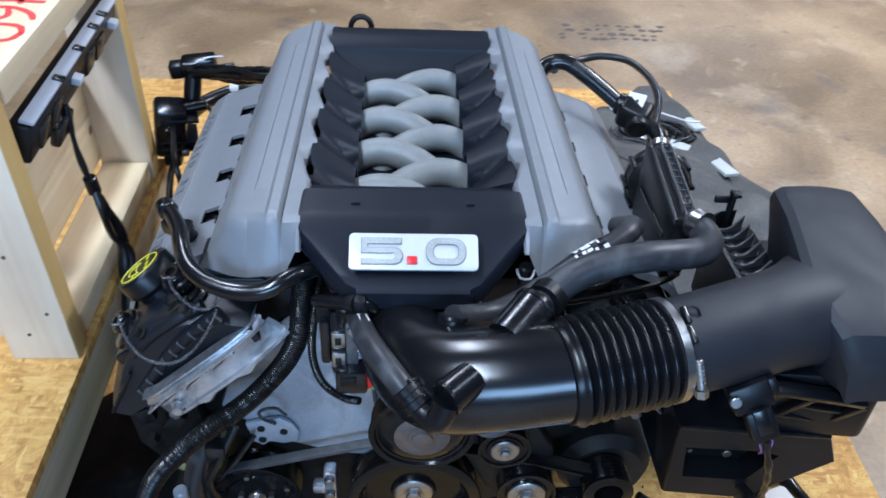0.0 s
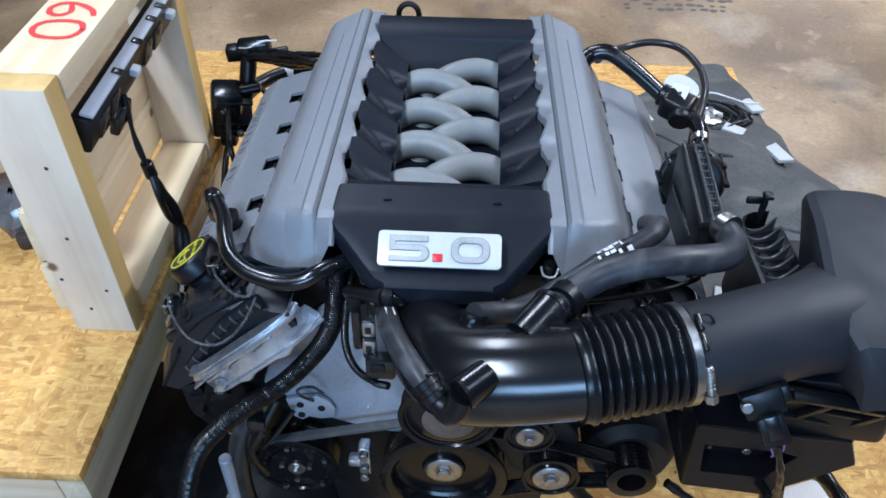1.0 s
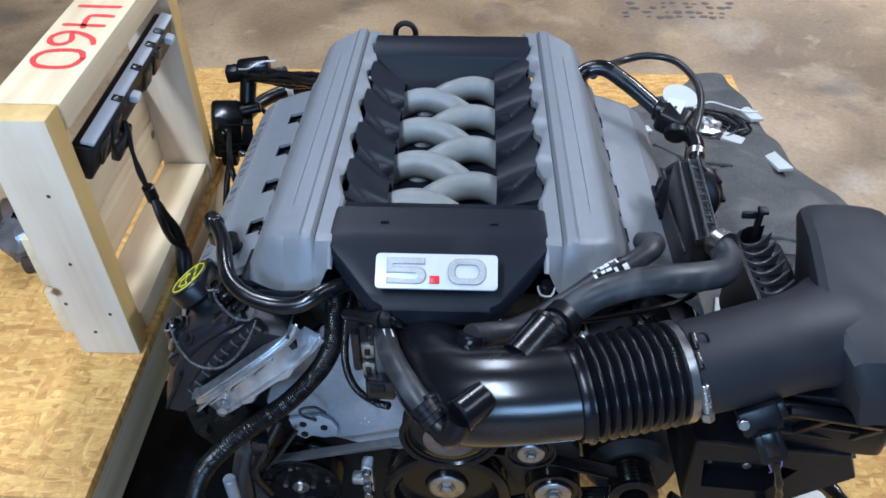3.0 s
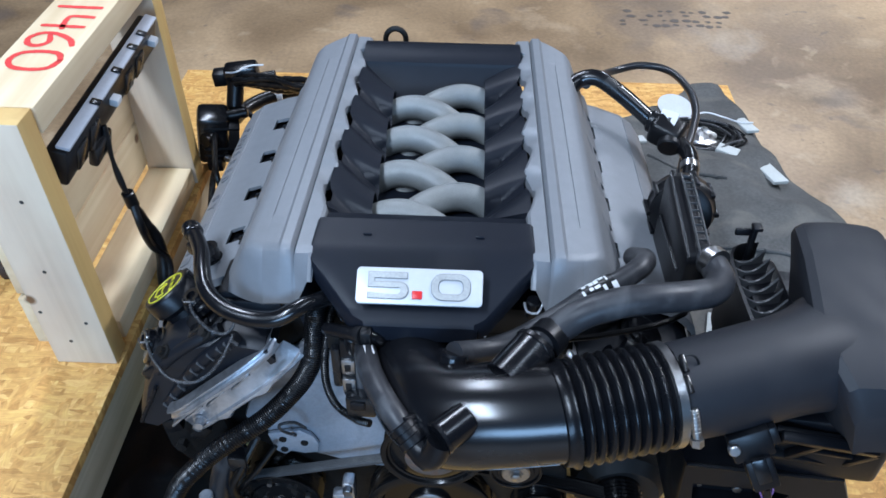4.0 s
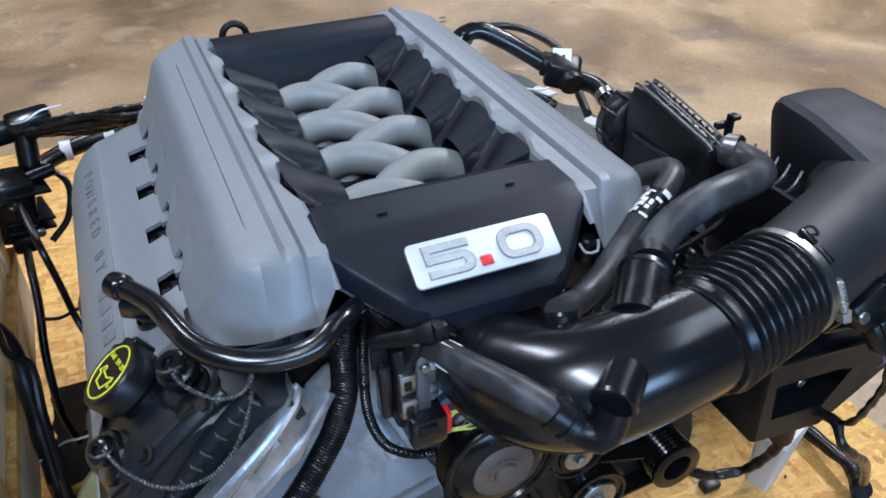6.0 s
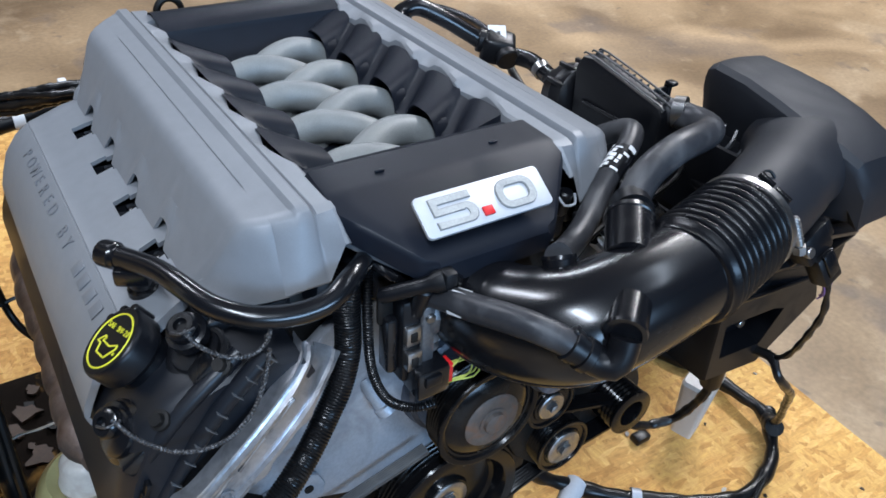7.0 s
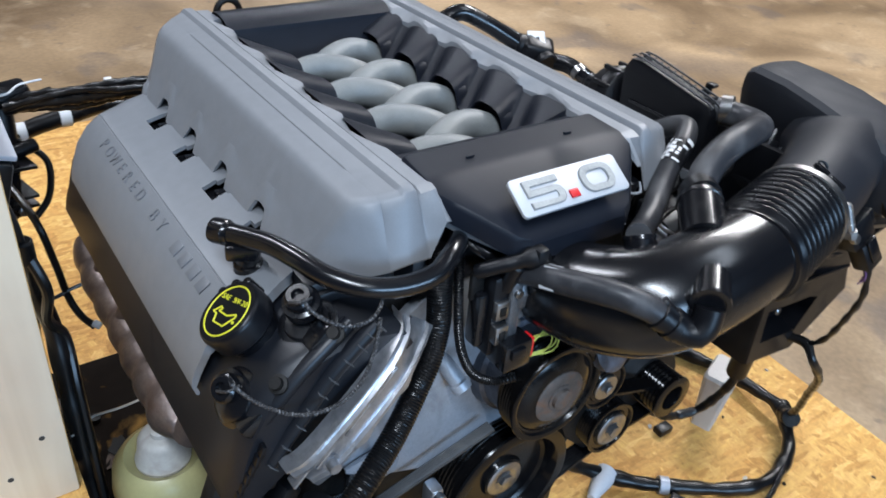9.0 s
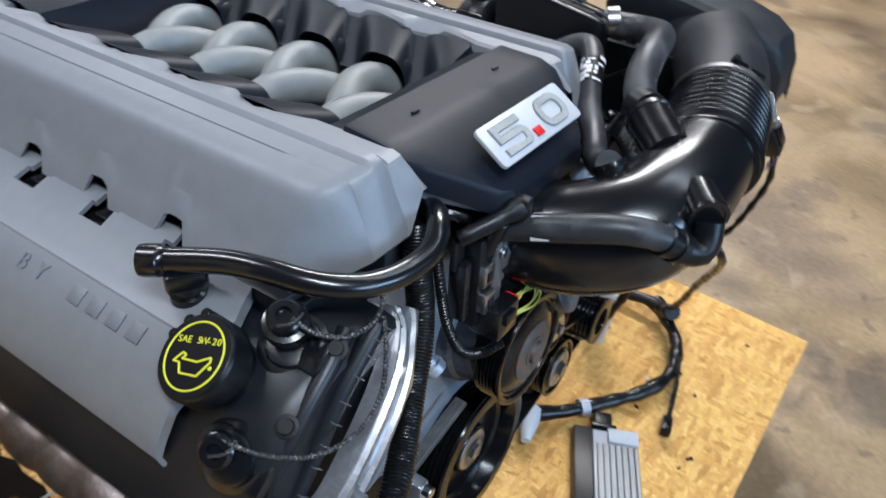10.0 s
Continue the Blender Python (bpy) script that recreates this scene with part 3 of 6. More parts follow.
def coil_cover(s):
    """Sloping grey cover over the coils, notched along its upper edge."""
    prof = [(0.225, -0.085), (0.2365, -0.082), (0.249, -0.0835), (0.267, -0.0875), (0.285, -0.094), (0.3055, -0.101), (0.3065, -0.1026), (0.3075, -0.1018), (0.325, -0.1145), (0.341, -0.137), (0.3505, -0.163), (0.3550, -0.178), (0.3560, -0.187), (0.3515, -0.188)]
    rows = []
    for k in range(0, 101):
        v = k / 100
        row = []
        for i, (x, z) in enumerate(prof):
            y0 = -0.012 - 0.020 * min(1.0, max(0.0, (x - 0.235) / 0.05)) + 0.018 * min(1.0, max(0.0, (x - 0.325) / 0.030))
            y = y0 + (0.495 - y0) * v
            end = 0.0
            if v > 0.9:
                end = ((v - 0.9) / 0.1) ** 2
            row.append((x - 0.02 * end, y, z - 0.03 * end))
        rows.append(row)
    rows.insert(0, [(x - 0.003, y - 0.001, z - 0.010) for x, y, z in rows[0]])
    bm = bmesh.new()
    grid(bm, [mirror(s, r) for r in rows])
    gone = [f for f in bm.faces if 0.2365 < abs(f.calc_center_median().x) < (0.265 if s < 0 else 0.2495) and any(abs(f.calc_center_median().y - c - 0.12 * (abs(f.calc_center_median().x) - 0.25)) < 0.0160 for c in NOTCH)]
    bmesh.ops.delete(bm, geom=gone, context="FACES")
    rim = [e for e in bm.edges if e.is_boundary and 0.236 < abs(e.verts[0].co.x) < 0.2675 and 0.03 < e.verts[0].co.y < 0.45]
    down = bmesh.ops.extrude_edge_only(bm, edges=rim)
    bmesh.ops.translate(bm, vec=(0, 0, -0.005), verts=[v for v in down["geom"] if isinstance(v, bmesh.types.BMVert)])
    return part("coil_cover", bm, GREY, engine, "grey plastic coil cover", angle=28)


for s in (-1, 1):
    cc = coil_cover(s)
    for y in NOTCH:
        bm = bmesh.new()
        box(bm, (s * 0.230, y - 0.022, -0.125), (s * 0.274, y + 0.022, -0.0965), 0.002)
        box(bm, (s * 0.236, y - 0.008, -0.110), (s * 0.256, y + 0.011, -0.0905), 0.003)
        part("coil_pocket", bm, BLACK_GLOSS, cc, "black coil pocket")
        part("coil_clip", boxed((s * 0.252, y - 0.0125, -0.098), (s * 0.260, y - 0.0075, -0.0925), 0.001), STEEL, cc)


def cam_cover(s):
    """Black plastic cam cover with its stepped flange."""
    prof = [(0.175, -0.125), (0.185, -0.108), (0.225, -0.100), (0.262, -0.104), (0.300, -0.118), (0.326, -0.142), (0.345, -0.178), (0.356, -0.215), (0.362, -0.232), (0.366, -0.250), (0.350, -0.255)]
    rows = []
    for k, v in enumerate((0.0, 0.012, 0.03, 0.1, 0.2, 0.35, 0.6, 0.85, 1.0)):
        y = -0.112 + 0.60 * v
        inset = 0.010 if k == 0 else (0.003 if k == 1 else 0)
        row = [(x - inset * (0.3 if x < 0.24 else 0.7), y, z - inset) for x, z in prof]
        rows.append(row)
    bm = bmesh.new()
    vs = grid(bm, [mirror(s, r) for r in rows])
    bm.faces.new(vs[0])
    return part("cam_cover", bm, CAM_BLACK, engine, "black plastic cam cover", angle=40)


for s in (-1, 1):
    cv = cam_cover(s)
    for a, r, h in (((0.262, -0.072, -0.104), 0.022, 0.008), ((0.335, -0.076, -0.158), 0.022, 0.008)):
        nrm = Vector((0.35, -0.15, 0.92)).normalized() if r and a[0] < 0.3 else Vector((0.8, -0.2, 0.55)).normalized()
        A = Vector(a)
        A2 = A + nrm * h
        bm = lathe(bmesh.new(), (s * A.x, A.y, A.z), (s * A2.x, A2.y, A2.z), [(0, r + 0.006), (0.15, r + 0.004), (0.3, r), (0.8, r * 0.95), (1, r * 0.8)], 24)
        part("solenoid_boss", bm, BLACK_GLOSS, cv)
    ticks = spline([(0.214, -0.122, -0.094), (0.233, -0.122, -0.110), (0.261, -0.121, -0.137), (0.293, -0.119, -0.180), (0.320, -0.116, -0.220)], 0.017)
    for q in ticks:
        at = Matrix.Translation((s * q.x, q.y, q.z)) @ pose(0, 0, 0, 0, -s * 50, 0)
        part("flange_rib", box(bmesh.new(), (-0.0062, -0.0018, -0.0005), (0.0062, 0.003, 0.0005), 0.0003, at), TICK, cv)

    # soft ridges and the gasket lip of the moulding
    for pts, r in ((((0.214, -0.1135, -0.094), (0.233, -0.1135, -0.110), (0.261, -0.1125, -0.137), (0.293, -0.1105, -0.180), (0.320, -0.1075, -0.220)), 0.0085),
                   (((0.235, -0.100, -0.094), (0.262, -0.106, -0.108), (0.292, -0.108, -0.130), (0.318, -0.106, -0.160), (0.340, -0.098, -0.198)), 0.0075)):
        part("moulded_ridge", hose(mirror(s, pts), r, n=14), CAM_BLACK, cv)
    for k in range(7):
        q = Vector((0.330, -0.110, -0.192)).lerp(Vector((0.360, -0.104, -0.252)), k / 6)
        part("comb_rib", box(bmesh.new(), (-0.0022, -0.010, -0.007), (0.0022, 0.012, 0.007), 0.001, Matrix.Translation((s * q.x, q.y, q.z)) @ pose(0, 0, 0, 0, -s * 20, 0)), DEEP, cv)
    for x, y, z in ((0.250, -0.104, -0.100), (0.306, -0.106, -0.132)):
        part("cover_bolt", lathe(bmesh.new(), (s * x, y, z), (s * (x + 0.006), y - 0.004, z + 0.008), [(0, 0.009), (0.4, 0.009), (0.45, 0.006), (1, 0.0055)], 12), DARK, cv)
    for x, y, z in ((0.262, -0.094, -0.104), (0.330, -0.098, -0.168)):
        part("plug_socket", box(bmesh.new(), (-0.014, -0.012, -0.010), (0.014, 0.010, 0.008), 0.004, Matrix.Translation((s * x, y, z)) @ pose(0, 0, 0, 0, s * 38, 0)), BLACK_GLOSS, cv)

# centre tray: broad hoods on its walls, open at their lower ends, lead onto the runners
PER = 0.0945


def tray_wall(s, c0):
    rows = []
    for k in range(0, 201):
        y = -0.002 + 0.472 * k / 200
        row = []
        for i in range(9):
            u = i / 8
            w = ((y - c0 - 0.034 * (1 - u)) / PER + 0.5) % 1.0 - 0.5
            d = abs(w) / (0.40 - 0.05 * u)
            hood = (1 - d ** 3.2) ** 0.6 if d < 1 else 0.0
            hood *= 1.0 if 0.030 < y < 0.452 else 0.15
            x = 0.1275 - 0.0565 * u - 0.006 * (1 - u) * (1 - hood)
            z = -0.012 - 0.038 * u + hood * (0.007 + 0.021 * u)
            row.append((s * x, y, z))
        lip = row[-1]
        row += [(s * 0.0718, y, lip[2] - 0.0018), (s * 0.092, y, lip[2] - 0.003), (s * 0.098, y, -0.064), (0, y, -0.070)]
        rows.append(row)
    return rows


bm = bmesh.new()
for s, c0 in ((1, 0.112), (-1, 0.070)):
    grid(bm, tray_wall(s, c0))
part("fluted_tray", bm, BLACK_SATIN, engine, "black plastic tray with fluted walls", angle=50)

# the interlaced cast runners, each with a parting line along its crown
for k in range(4):
    for s, y in ((1, 0.107 + PER * k), (-1, 0.065 + PER * k)):
        pts = [(s * 0.092, y - 0.004, -0.074), (s * 0.082, y + 0.001, -0.0615), (s * 0.066, y + 0.006, -0.0510), (s * 0.046, y + 0.008, -0.0460), (s * 0.022, y + 0.004, -0.0455), (s * -0.008, y - 0.010, -0.0510), (s * -0.034, y - 0.026, -0.065), (s * -0.052, y - 0.038, -0.092)]
        run = part("intake_runner", hose(pts, lambda t: 0.0180 + 0.0016 * math.sin(t * 3.1), step=0.004, n=28), SILVER_PAINT, engine, "silver grey cast runner")
        part("parting_line", hose([(x, yy + 0.004, z + 0.0190) for x, yy, z in pts[2:6]], 0.0009, n=6), SILVER_PAINT, run)

for s in (-1, 1):
    sk = part("cover_skirt", boxed((s * 0.165, -0.050, -0.118), (s * 0.252, 0.018, -0.082), 0.006), CAM_BLACK, engine, "black moulding under the cover edge")
    part("skirt_rib", boxed((s * 0.172, -0.058, -0.112), (s * 0.246, -0.049, -0.090), 0.003), CAM_BLACK, sk)

# rear bridge of the tray
bm = bmesh.new()
prof = [(0.400, -0.062), (0.414, -0.034), (0.432, -0.013), (0.434, -0.006), (0.440, -0.002), (0.452, 0.003), (0.475, 0.006), (0.492, 0.004), (0.502, -0.006), (0.506, -0.05)]
grid(bm, [[(x, y + 0.0, z) for y, z in prof] for x in (-0.128, -0.126, -0.06, 0, 0.06, 0.126, 0.128)])
part("rear_bridge", bm, BLACK_SATIN, engine, "black plastic rear bridge", angle=40)

# front fascia with the badge
bm = bmesh.new()


def fascia_z(y):
    if y > -0.05:
        return 0.0 + 0.003 * (1 + y / 0.05) - 0.0
    d = (-0.05 - y) / 0.1
    return 0.0 - 0.052 * d ** 1.25 * 0.95


rows = []
for k in range(0, 25):
    y = -0.006 - 0.129 * k / 24
    if y > -0.068:
        half = 0.1275 + 0.003 * min(1, (-0.006 - y) / 0.05)
    else:
        half = 0.1305 - (0.1305 - 0.072) * min(1.0, (-0.068 - y) / 0.066) ** 1.05
    if k == 24:
        half -= 0.008
    z = fascia_z(y)
    rows.append([(-half, y, z - 0.022), (-half, y, z - 0.004), (-half + 0.003, y, z)] + [(half * (-0.95 + 1.9 * j / 12), y, z + 0.0008) for j in range(13)] + [(half - 0.003, y, z), (half, y, z - 0.004), (half, y, z - 0.022)])
rows.insert(0, [(x, y + 0.001, z - 0.02) for x, y, z in rows[0]])
rows.append([(x * 0.99, y - 0.003, z - 0.004) for x, y, z in rows[-1]])
rows.append([(x * 0.97, y - 0.001, z - 0.020) for x, y, z in rows[-1]])
grid(bm, rows)
fascia = part("front_fascia", bm, BLACK_SATIN, engine, "black plastic front cover", angle=30)
bm = bmesh.new()
grid(bm, [[(-0.122, y, z), (0.122, y, z)] for y, z in ((0.038, -0.045), (0.030, -0.016), (0.024, -0.0115), (-0.002, -0.0065), (-0.012, -0.012))])
part("step_strip", bm, BLACK_SATIN, engine)

for s in (-1, 1):
    bm = bmesh.new()
    rows = []
    for k in range(9):
        u = k / 8
        x, y, z = 0.1300 - 0.056 * u, -0.066 - 0.064 * u, -0.018 - 0.040 * u
        rows.append([(s * (x - 0.012), y, z + 0.002), (s * (x - 0.002), y - 0.001, z - 0.001), (s * (x - 0.001), y - 0.002, z - 0.004), (s * (x - 0.003), y, z - 0.020 * (1 - 0.8 * u)), (s * (x - 0.009), y + 0.004, z - 0.020 * (1 - 0.8 * u))])
    grid(bm, rows)
    part("apron_lip", bm, GREY, engine, "grey plastic lip", angle=40)

# the badge lies in the sloping face
BM = Matrix.Translation((0.0, -0.1125, -0.0085 + 0.0012)) @ Euler((radians(33), 0, 0)).to_matrix().to_4x4()
bm = bmesh.new()
prism(bm, rounded(-0.0685, -0.0205, 0.0685, 0.0205, 0.005), -0.002, 0.0022, bevel=0.0006, m=BM)
badge = part("badge", bm, BADGE, fascia, "brushed silver badge plate")


def five(bm, x0, y0, x1, y1, t, m):
    ym = (y0 + y1) / 2
    pts = [(x1, y1), (x0, y1), (x0, ym - t * 0.35)] + [(x1 - 0.010, ym - t * 0.35)] + arc(x1 - 0.011, y0 + 0.0075 + t * 0.25, 0.0045, 80, -80, 5) + [(x0, y0 + t), (x0, y0)]
    pts += [(x1 - 0.008, y0)] + arc(x1 - 0.008, (y0 + ym + t * 0.6) / 2, (ym + t * 0.6 - y0) / 2, -90, 90, 8)[1:-1] + [(x1 - 0.008, ym + t * 0.6), (x0 + t, ym + t * 0.6), (x0 + t, y1 - t), (x1, y1 - t)]
    prism(bm, pts, 0.002, 0.0042, m=m)


bm = bmesh.new()
five(bm, -0.0558, -0.0153, -0.0127, 0.0153, 0.0076, BM @ Matrix.Translation((0, 0, -0.0012)))
part("figure_outline", bm, BADGE_EDGE, badge)
bm = bmesh.new()
five(bm, -0.055, -0.0145, -0.0135, 0.0145, 0.0062, BM)
part("figure", bm, BADGE_NUM, badge)
bm = bmesh.new()
outer, inner = rounded(0.0135, -0.0145, 0.055, 0.0145, 0.0122), rounded(0.0205, -0.0085, 0.048, 0.0085, 0.0068)
top = [[bm.verts.new(BM @ Vector((a, b, h))) for a, b in ring] for ring, h in ((outer, 0.002), (outer, 0.0042), (inner, 0.0042), (inner, 0.002))]
for a, b in zip(top, top[1:]):
    for k in range(len(a)):
        bm.faces.new((a[k], a[(k + 1) % len(a)], b[(k + 1) % len(a)], b[k]))
part("figure", bm, BADGE_NUM, badge)
bm = bmesh.new()
outer, inner = rounded(0.0127, -0.0153, 0.0558, 0.0153, 0.0128), rounded(0.0213, -0.0077, 0.0472, 0.0077, 0.0062)
top = [[bm.verts.new(BM @ Vector((a, b, h))) for a, b in ring] for ring, h in ((outer, 0.002), (outer, 0.0030), (inner, 0.0030), (inner, 0.002))]
for a, b in zip(top, top[1:]):
    for k in range(len(a)):
        bm.faces.new((a[k], a[(k + 1) % len(a)], b[(k + 1) % len(a)], b[k]))
part("figure_outline", bm, BADGE_EDGE, badge)
part("badge_point", box(bmesh.new(), (-0.0075, -0.0145, 0.002), (0.0035, -0.0055, 0.0045), 0.0008, BM), RED, badge, "red square point")
for x in (-0.065, 0.065):
    part("cover_clip", box(bmesh.new(), (x - 0.005, -0.036, 0.002), (x + 0.005, -0.0325, 0.0045), 0.001), BLACK_SATIN, fascia)

# clip below the far front corner of the cover
bm = bmesh.new()
tube(bm, [(0.118, -0.084, -0.050), (0.121, -0.092, -0.057), (0.133, -0.094, -0.057), (0.138, -0.086, -0.050)], 0.0015, n=8)
part("cover_stud_clip", bm, CAST_GREY, engine, "bright metal clip")
part("cover_stud", rod((0.128, -0.078, -0.075), (0.128, -0.084, -0.045), 0.008, 14, 0.002), DEEP, engine)

# front of the block
bm = bmesh.new()
prism(bm, [(-0.10, -0.12), (0.05, -0.12), (0.06, -0.35), (0.02, -0.42), (-0.10, -0.405), (-0.18, -0.375), (-0.25, -0.31), (-0.22, -0.22), (-0.14, -0.15)], -0.058, -0.040, axis="y", bevel=0.006)
part("timing_cover", bm, CAST_GREY, engine, "grey cast timing cover")
bm = bmesh.new()
prism(bm, [(-0.19, -0.09), (0.19, -0.09), (0.345, -0.25), (0.30, -0.36), (0.19, -0.42), (0.16, -0.70), (-0.16, -0.70), (-0.19, -0.42), (-0.30, -0.36), (-0.345, -0.25)], -0.038, 0.48, axis="y", bevel=0.008)
part("block", bm, DARK, engine, "dark oily engine block")


# ---- intake pipe, bellows and air box ----
def oriented(a, b):
    return axis_frame(a, b)[0]


PIPE = [(-0.006, -0.080, -0.112), (-0.007, -0.129, -0.110), (0.004, -0.176, -0.104), (0.0350, -0.2165, -0.090), (0.090, -0.2300, -0.074), (0.158, -0.2300, -0.0635)]


def pipe_radius(t):
    """Full in the bend, slimmer towards both ends."""
    return 0.0500 + 0.0050 * math.exp(-((t - 0.50) / 0.26) ** 2)


bm = hose(PIPE, pipe_radius, step=0.005, n=40)
pipe = part("intake_pipe", bm, BLACK_GLOSS, engine, "glossy black moulded intake elbow")
line = spline(PIPE, 0.012)
seam = []
for i in range(len(line) // 4, len(line) - 1):
    d = (line[i + 1] - line[i]).normalized()
    out = d.cross(Vector((0, 0, 1))).normalized()
    seam.append(line[i] + (out * 0.84 - out.cross(d) * 0.54) * (pipe_radius(i / (len(line) - 1)) - 0.0005))
part("seam", hose(seam, 0.0015, n=8), BLACK_GLOSS, pipe)
tube_dir = Vector((0.95, 0.29, 0.02)).normalized()
B0, B1 = Vector((0.154, -0.2305, -0.065)), Vector((0.262, -0.2065, -0.056))
rings = []
n = 8
for k in range(n * 10 + 1):
    t = k / (n * 10)
    w = 0.5 - 0.5 * math.cos(math.tau * t * n)
    rings.append((0.06 + t * 0.80, 0.0492 + 0.0064 * w ** 0.5))
rings = [(-0.10, 0.0495), (-0.09, 0.0522), (-0.02, 0.0528), (0.0, 0.0560), (0.02, 0.0560), (0.03, 0.0525)] + rings + [(0.88, 0.0535), (1.0, 0.0535)]
bel = part("bellows", lathe(bmesh.new(), B0, B1, rings, 48), BELLOWS, engine, "black ribbed rubber bellows", angle=60)
part("bead", lathe(bmesh.new(), B0 + tube_dir * 0.006, B0 + tube_dir * 0.011, [(0, 0.0525), (0.5, 0.0540), (1, 0.0525)], 40), BLACK_GLOSS, bel)
C0, C1 = B0.lerp(B1, 0.90), B0.lerp(B1, 0.985)
clamp = part("hose_clamp", lathe(bmesh.new(), C0, C1, [(0, 0.0537), (0.05, 0.0547), (0.95, 0.0547), (1, 0.0537)], 48), STEEL, engine, "steel worm drive hose clamp")
part("clamp_ear", hose([(0.264, -0.206, -0.0020), (0.270, -0.206, 0.0015), (0.276, -0.209, 0.0005), (0.279, -0.213, -0.0050)], 0.0015, n=8), DEEP, clamp)
part("clamp_screw", rod((0.271, -0.2495, -0.028), (0.278, -0.261, -0.057), 0.0045, 12, 0.001), STEEL, clamp)
for k in range(6):
    q = Vector((0.271, -0.2495, -0.028)).lerp(Vector((0.278, -0.261, -0.057)), 0.1 + 0.13 * k)
    part("worm_thread", rod(q, q + Vector((0.0005, -0.0008, -0.0020)), 0.0053, 12), STEEL, clamp)
part("screw_head", rod((0.278, -0.261, -0.057), (0.2795, -0.263, -0.065), 0.0068, 6), STEEL, clamp)
for q in ((0.2630, -0.216, -0.0010), (0.2655, -0.2355, -0.0090)):
    part("clamp_slot", boxed((-0.0028, -0.009, -0.004), (0.0028, 0.009, 0.0016), 0.001, Matrix.Translation(q) @ pose(0, 0, 0, 24, 0, 16)), BLACK_GLOSS, clamp)

airbox = empty("air_filter_box", "matt black plastic air filter box clamped to the intake bellows", "air box", engine.matrix_world.copy())


def lid_rows():
    """Sections of the lid from its back to its front: (y, left x, right x, top left z, top right z, base z)."""
    return [(0.020, 0.446, 0.526, -0.012, -0.014, -0.110), (0.014, 0.437, 0.532, 0.004, 0.002, -0.110), (0.000, 0.431, 0.537, 0.011, 0.007, -0.110), (-0.05, 0.426, 0.540, 0.010, 0.005, -0.110),
            (-0.10, 0.419, 0.541, 0.004, 0.000, -0.110), (-0.15, 0.412, 0.540, -0.004, -0.010, -0.110), (-0.19, 0.418, 0.536, -0.014, -0.022, -0.110), (-0.215, 0.430, 0.526, -0.028, -0.036, -0.110), (-0.228, 0.445, 0.515, -0.055, -0.060, -0.110)]


bm = bmesh.new()
rows = []
for y, xl, xr, zl, zr, zb in lid_rows():
    rows.append([(xl + 0.026, y, zb), (xl + 0.012, y, zl - 0.06), (xl, y, zl - 0.016), (xl + 0.002, y, zl - 0.006), (xl + 0.010, y, zl)] +
                [(xl + 0.010 + (xr - xl - 0.02) * k / 6, y, zl + (zr - zl) * k / 6 + 0.003 * math.sin(math.pi * k / 6)) for k in range(1, 6)] +
                [(xr - 0.010, y, zr), (xr - 0.002, y, zr - 0.006), (xr + 0.003, y, zr - 0.016), (xr + 0.012, y, zr - 0.07), (xr + 0.016, y, zb)])
vs = grid(bm, rows)
bm.faces.new(vs[0])
bm.faces.new(vs[-1])
lid = part("lid", bm, BLACK_MATT, airbox, "matt black moulded lid", angle=30)
# outlet horn from the clamp into the lid
bm = bmesh.new()
path = spline([(0.258, -0.2075, -0.056), (0.30, -0.195, -0.054), (0.345, -0.180, -0.053), (0.40, -0.158, -0.055), (0.45, -0.135, -0.060)], 0.006)
rows = []
for i, q in enumerate(path):
    t = i / (len(path) - 1)
    d = (path[min(i + 1, len(path) - 1)] - path[max(i - 1, 0)]).normalized()
    side = d.cross(Vector((0, 0, 1))).normalized()
    up = side.cross(d)
    flare = max(0, (t - 0.55) / 0.45) ** 2
    ra, rb = 0.0505 + 0.003 * min(1, t * 2) + 0.016 * flare, 0.0505 + 0.003 * min(1, t * 2) + 0.005 * flare
    rows.append([q + side * ra * math.cos(k * math.tau / 36) + up * rb * math.sin(k * math.tau / 36) for k in range(36)])
grid(bm, rows, close=True)
part("outlet_horn", bm, BLACK_MATT, airbox, angle=60)
# lower tray with ribs
bm = bmesh.new()
prism(bm, [(0.395, 0.055), (0.54, 0.055), (0.552, 0.0), (0.548, -0.165), (0.525, -0.192), (0.40, -0.180), (0.362, -0.14), (0.385, -0.06)], -0.215, -0.118, bevel=0.006)
tray = part("lower_tray", bm, DEEP, airbox, "black ribbed plastic lower tray")
bm = bmesh.new()
prism(bm, [(0.38, 0.06), (0.55, 0.06), (0.564, 0.0), (0.560, -0.172), (0.532, -0.202), (0.395, -0.190), (0.352, -0.148), (0.372, -0.06)], -0.122, -0.108, bevel=0.003)
part("tray_flange", bm, DEEP, tray)
part("rib_core", boxed((0.392, -0.105, -0.155), (0.440, 0.036, -0.070), 0.006), DEEP, tray)
rim = spline([(0.374, -0.125, 0), (0.373, -0.08, 0), (0.373, -0.02, 0), (0.377, 0.024, 0), (0.392, 0.044, 0), (0.415, 0.048, 0)], 0.01)
bm = bmesh.new()
grid(bm, [[(q.x, q.y, -0.160), (q.x, q.y, -0.056 + 0.012 * (q.y + 0.05)), (q.x + 0.0035, q.y - 0.001, -0.054 + 0.012 * (q.y + 0.05)), (q.x + 0.005, q.y - 0.001, -0.160)] for q in rim])
part("rib_wall", bm, DEEP, tray)
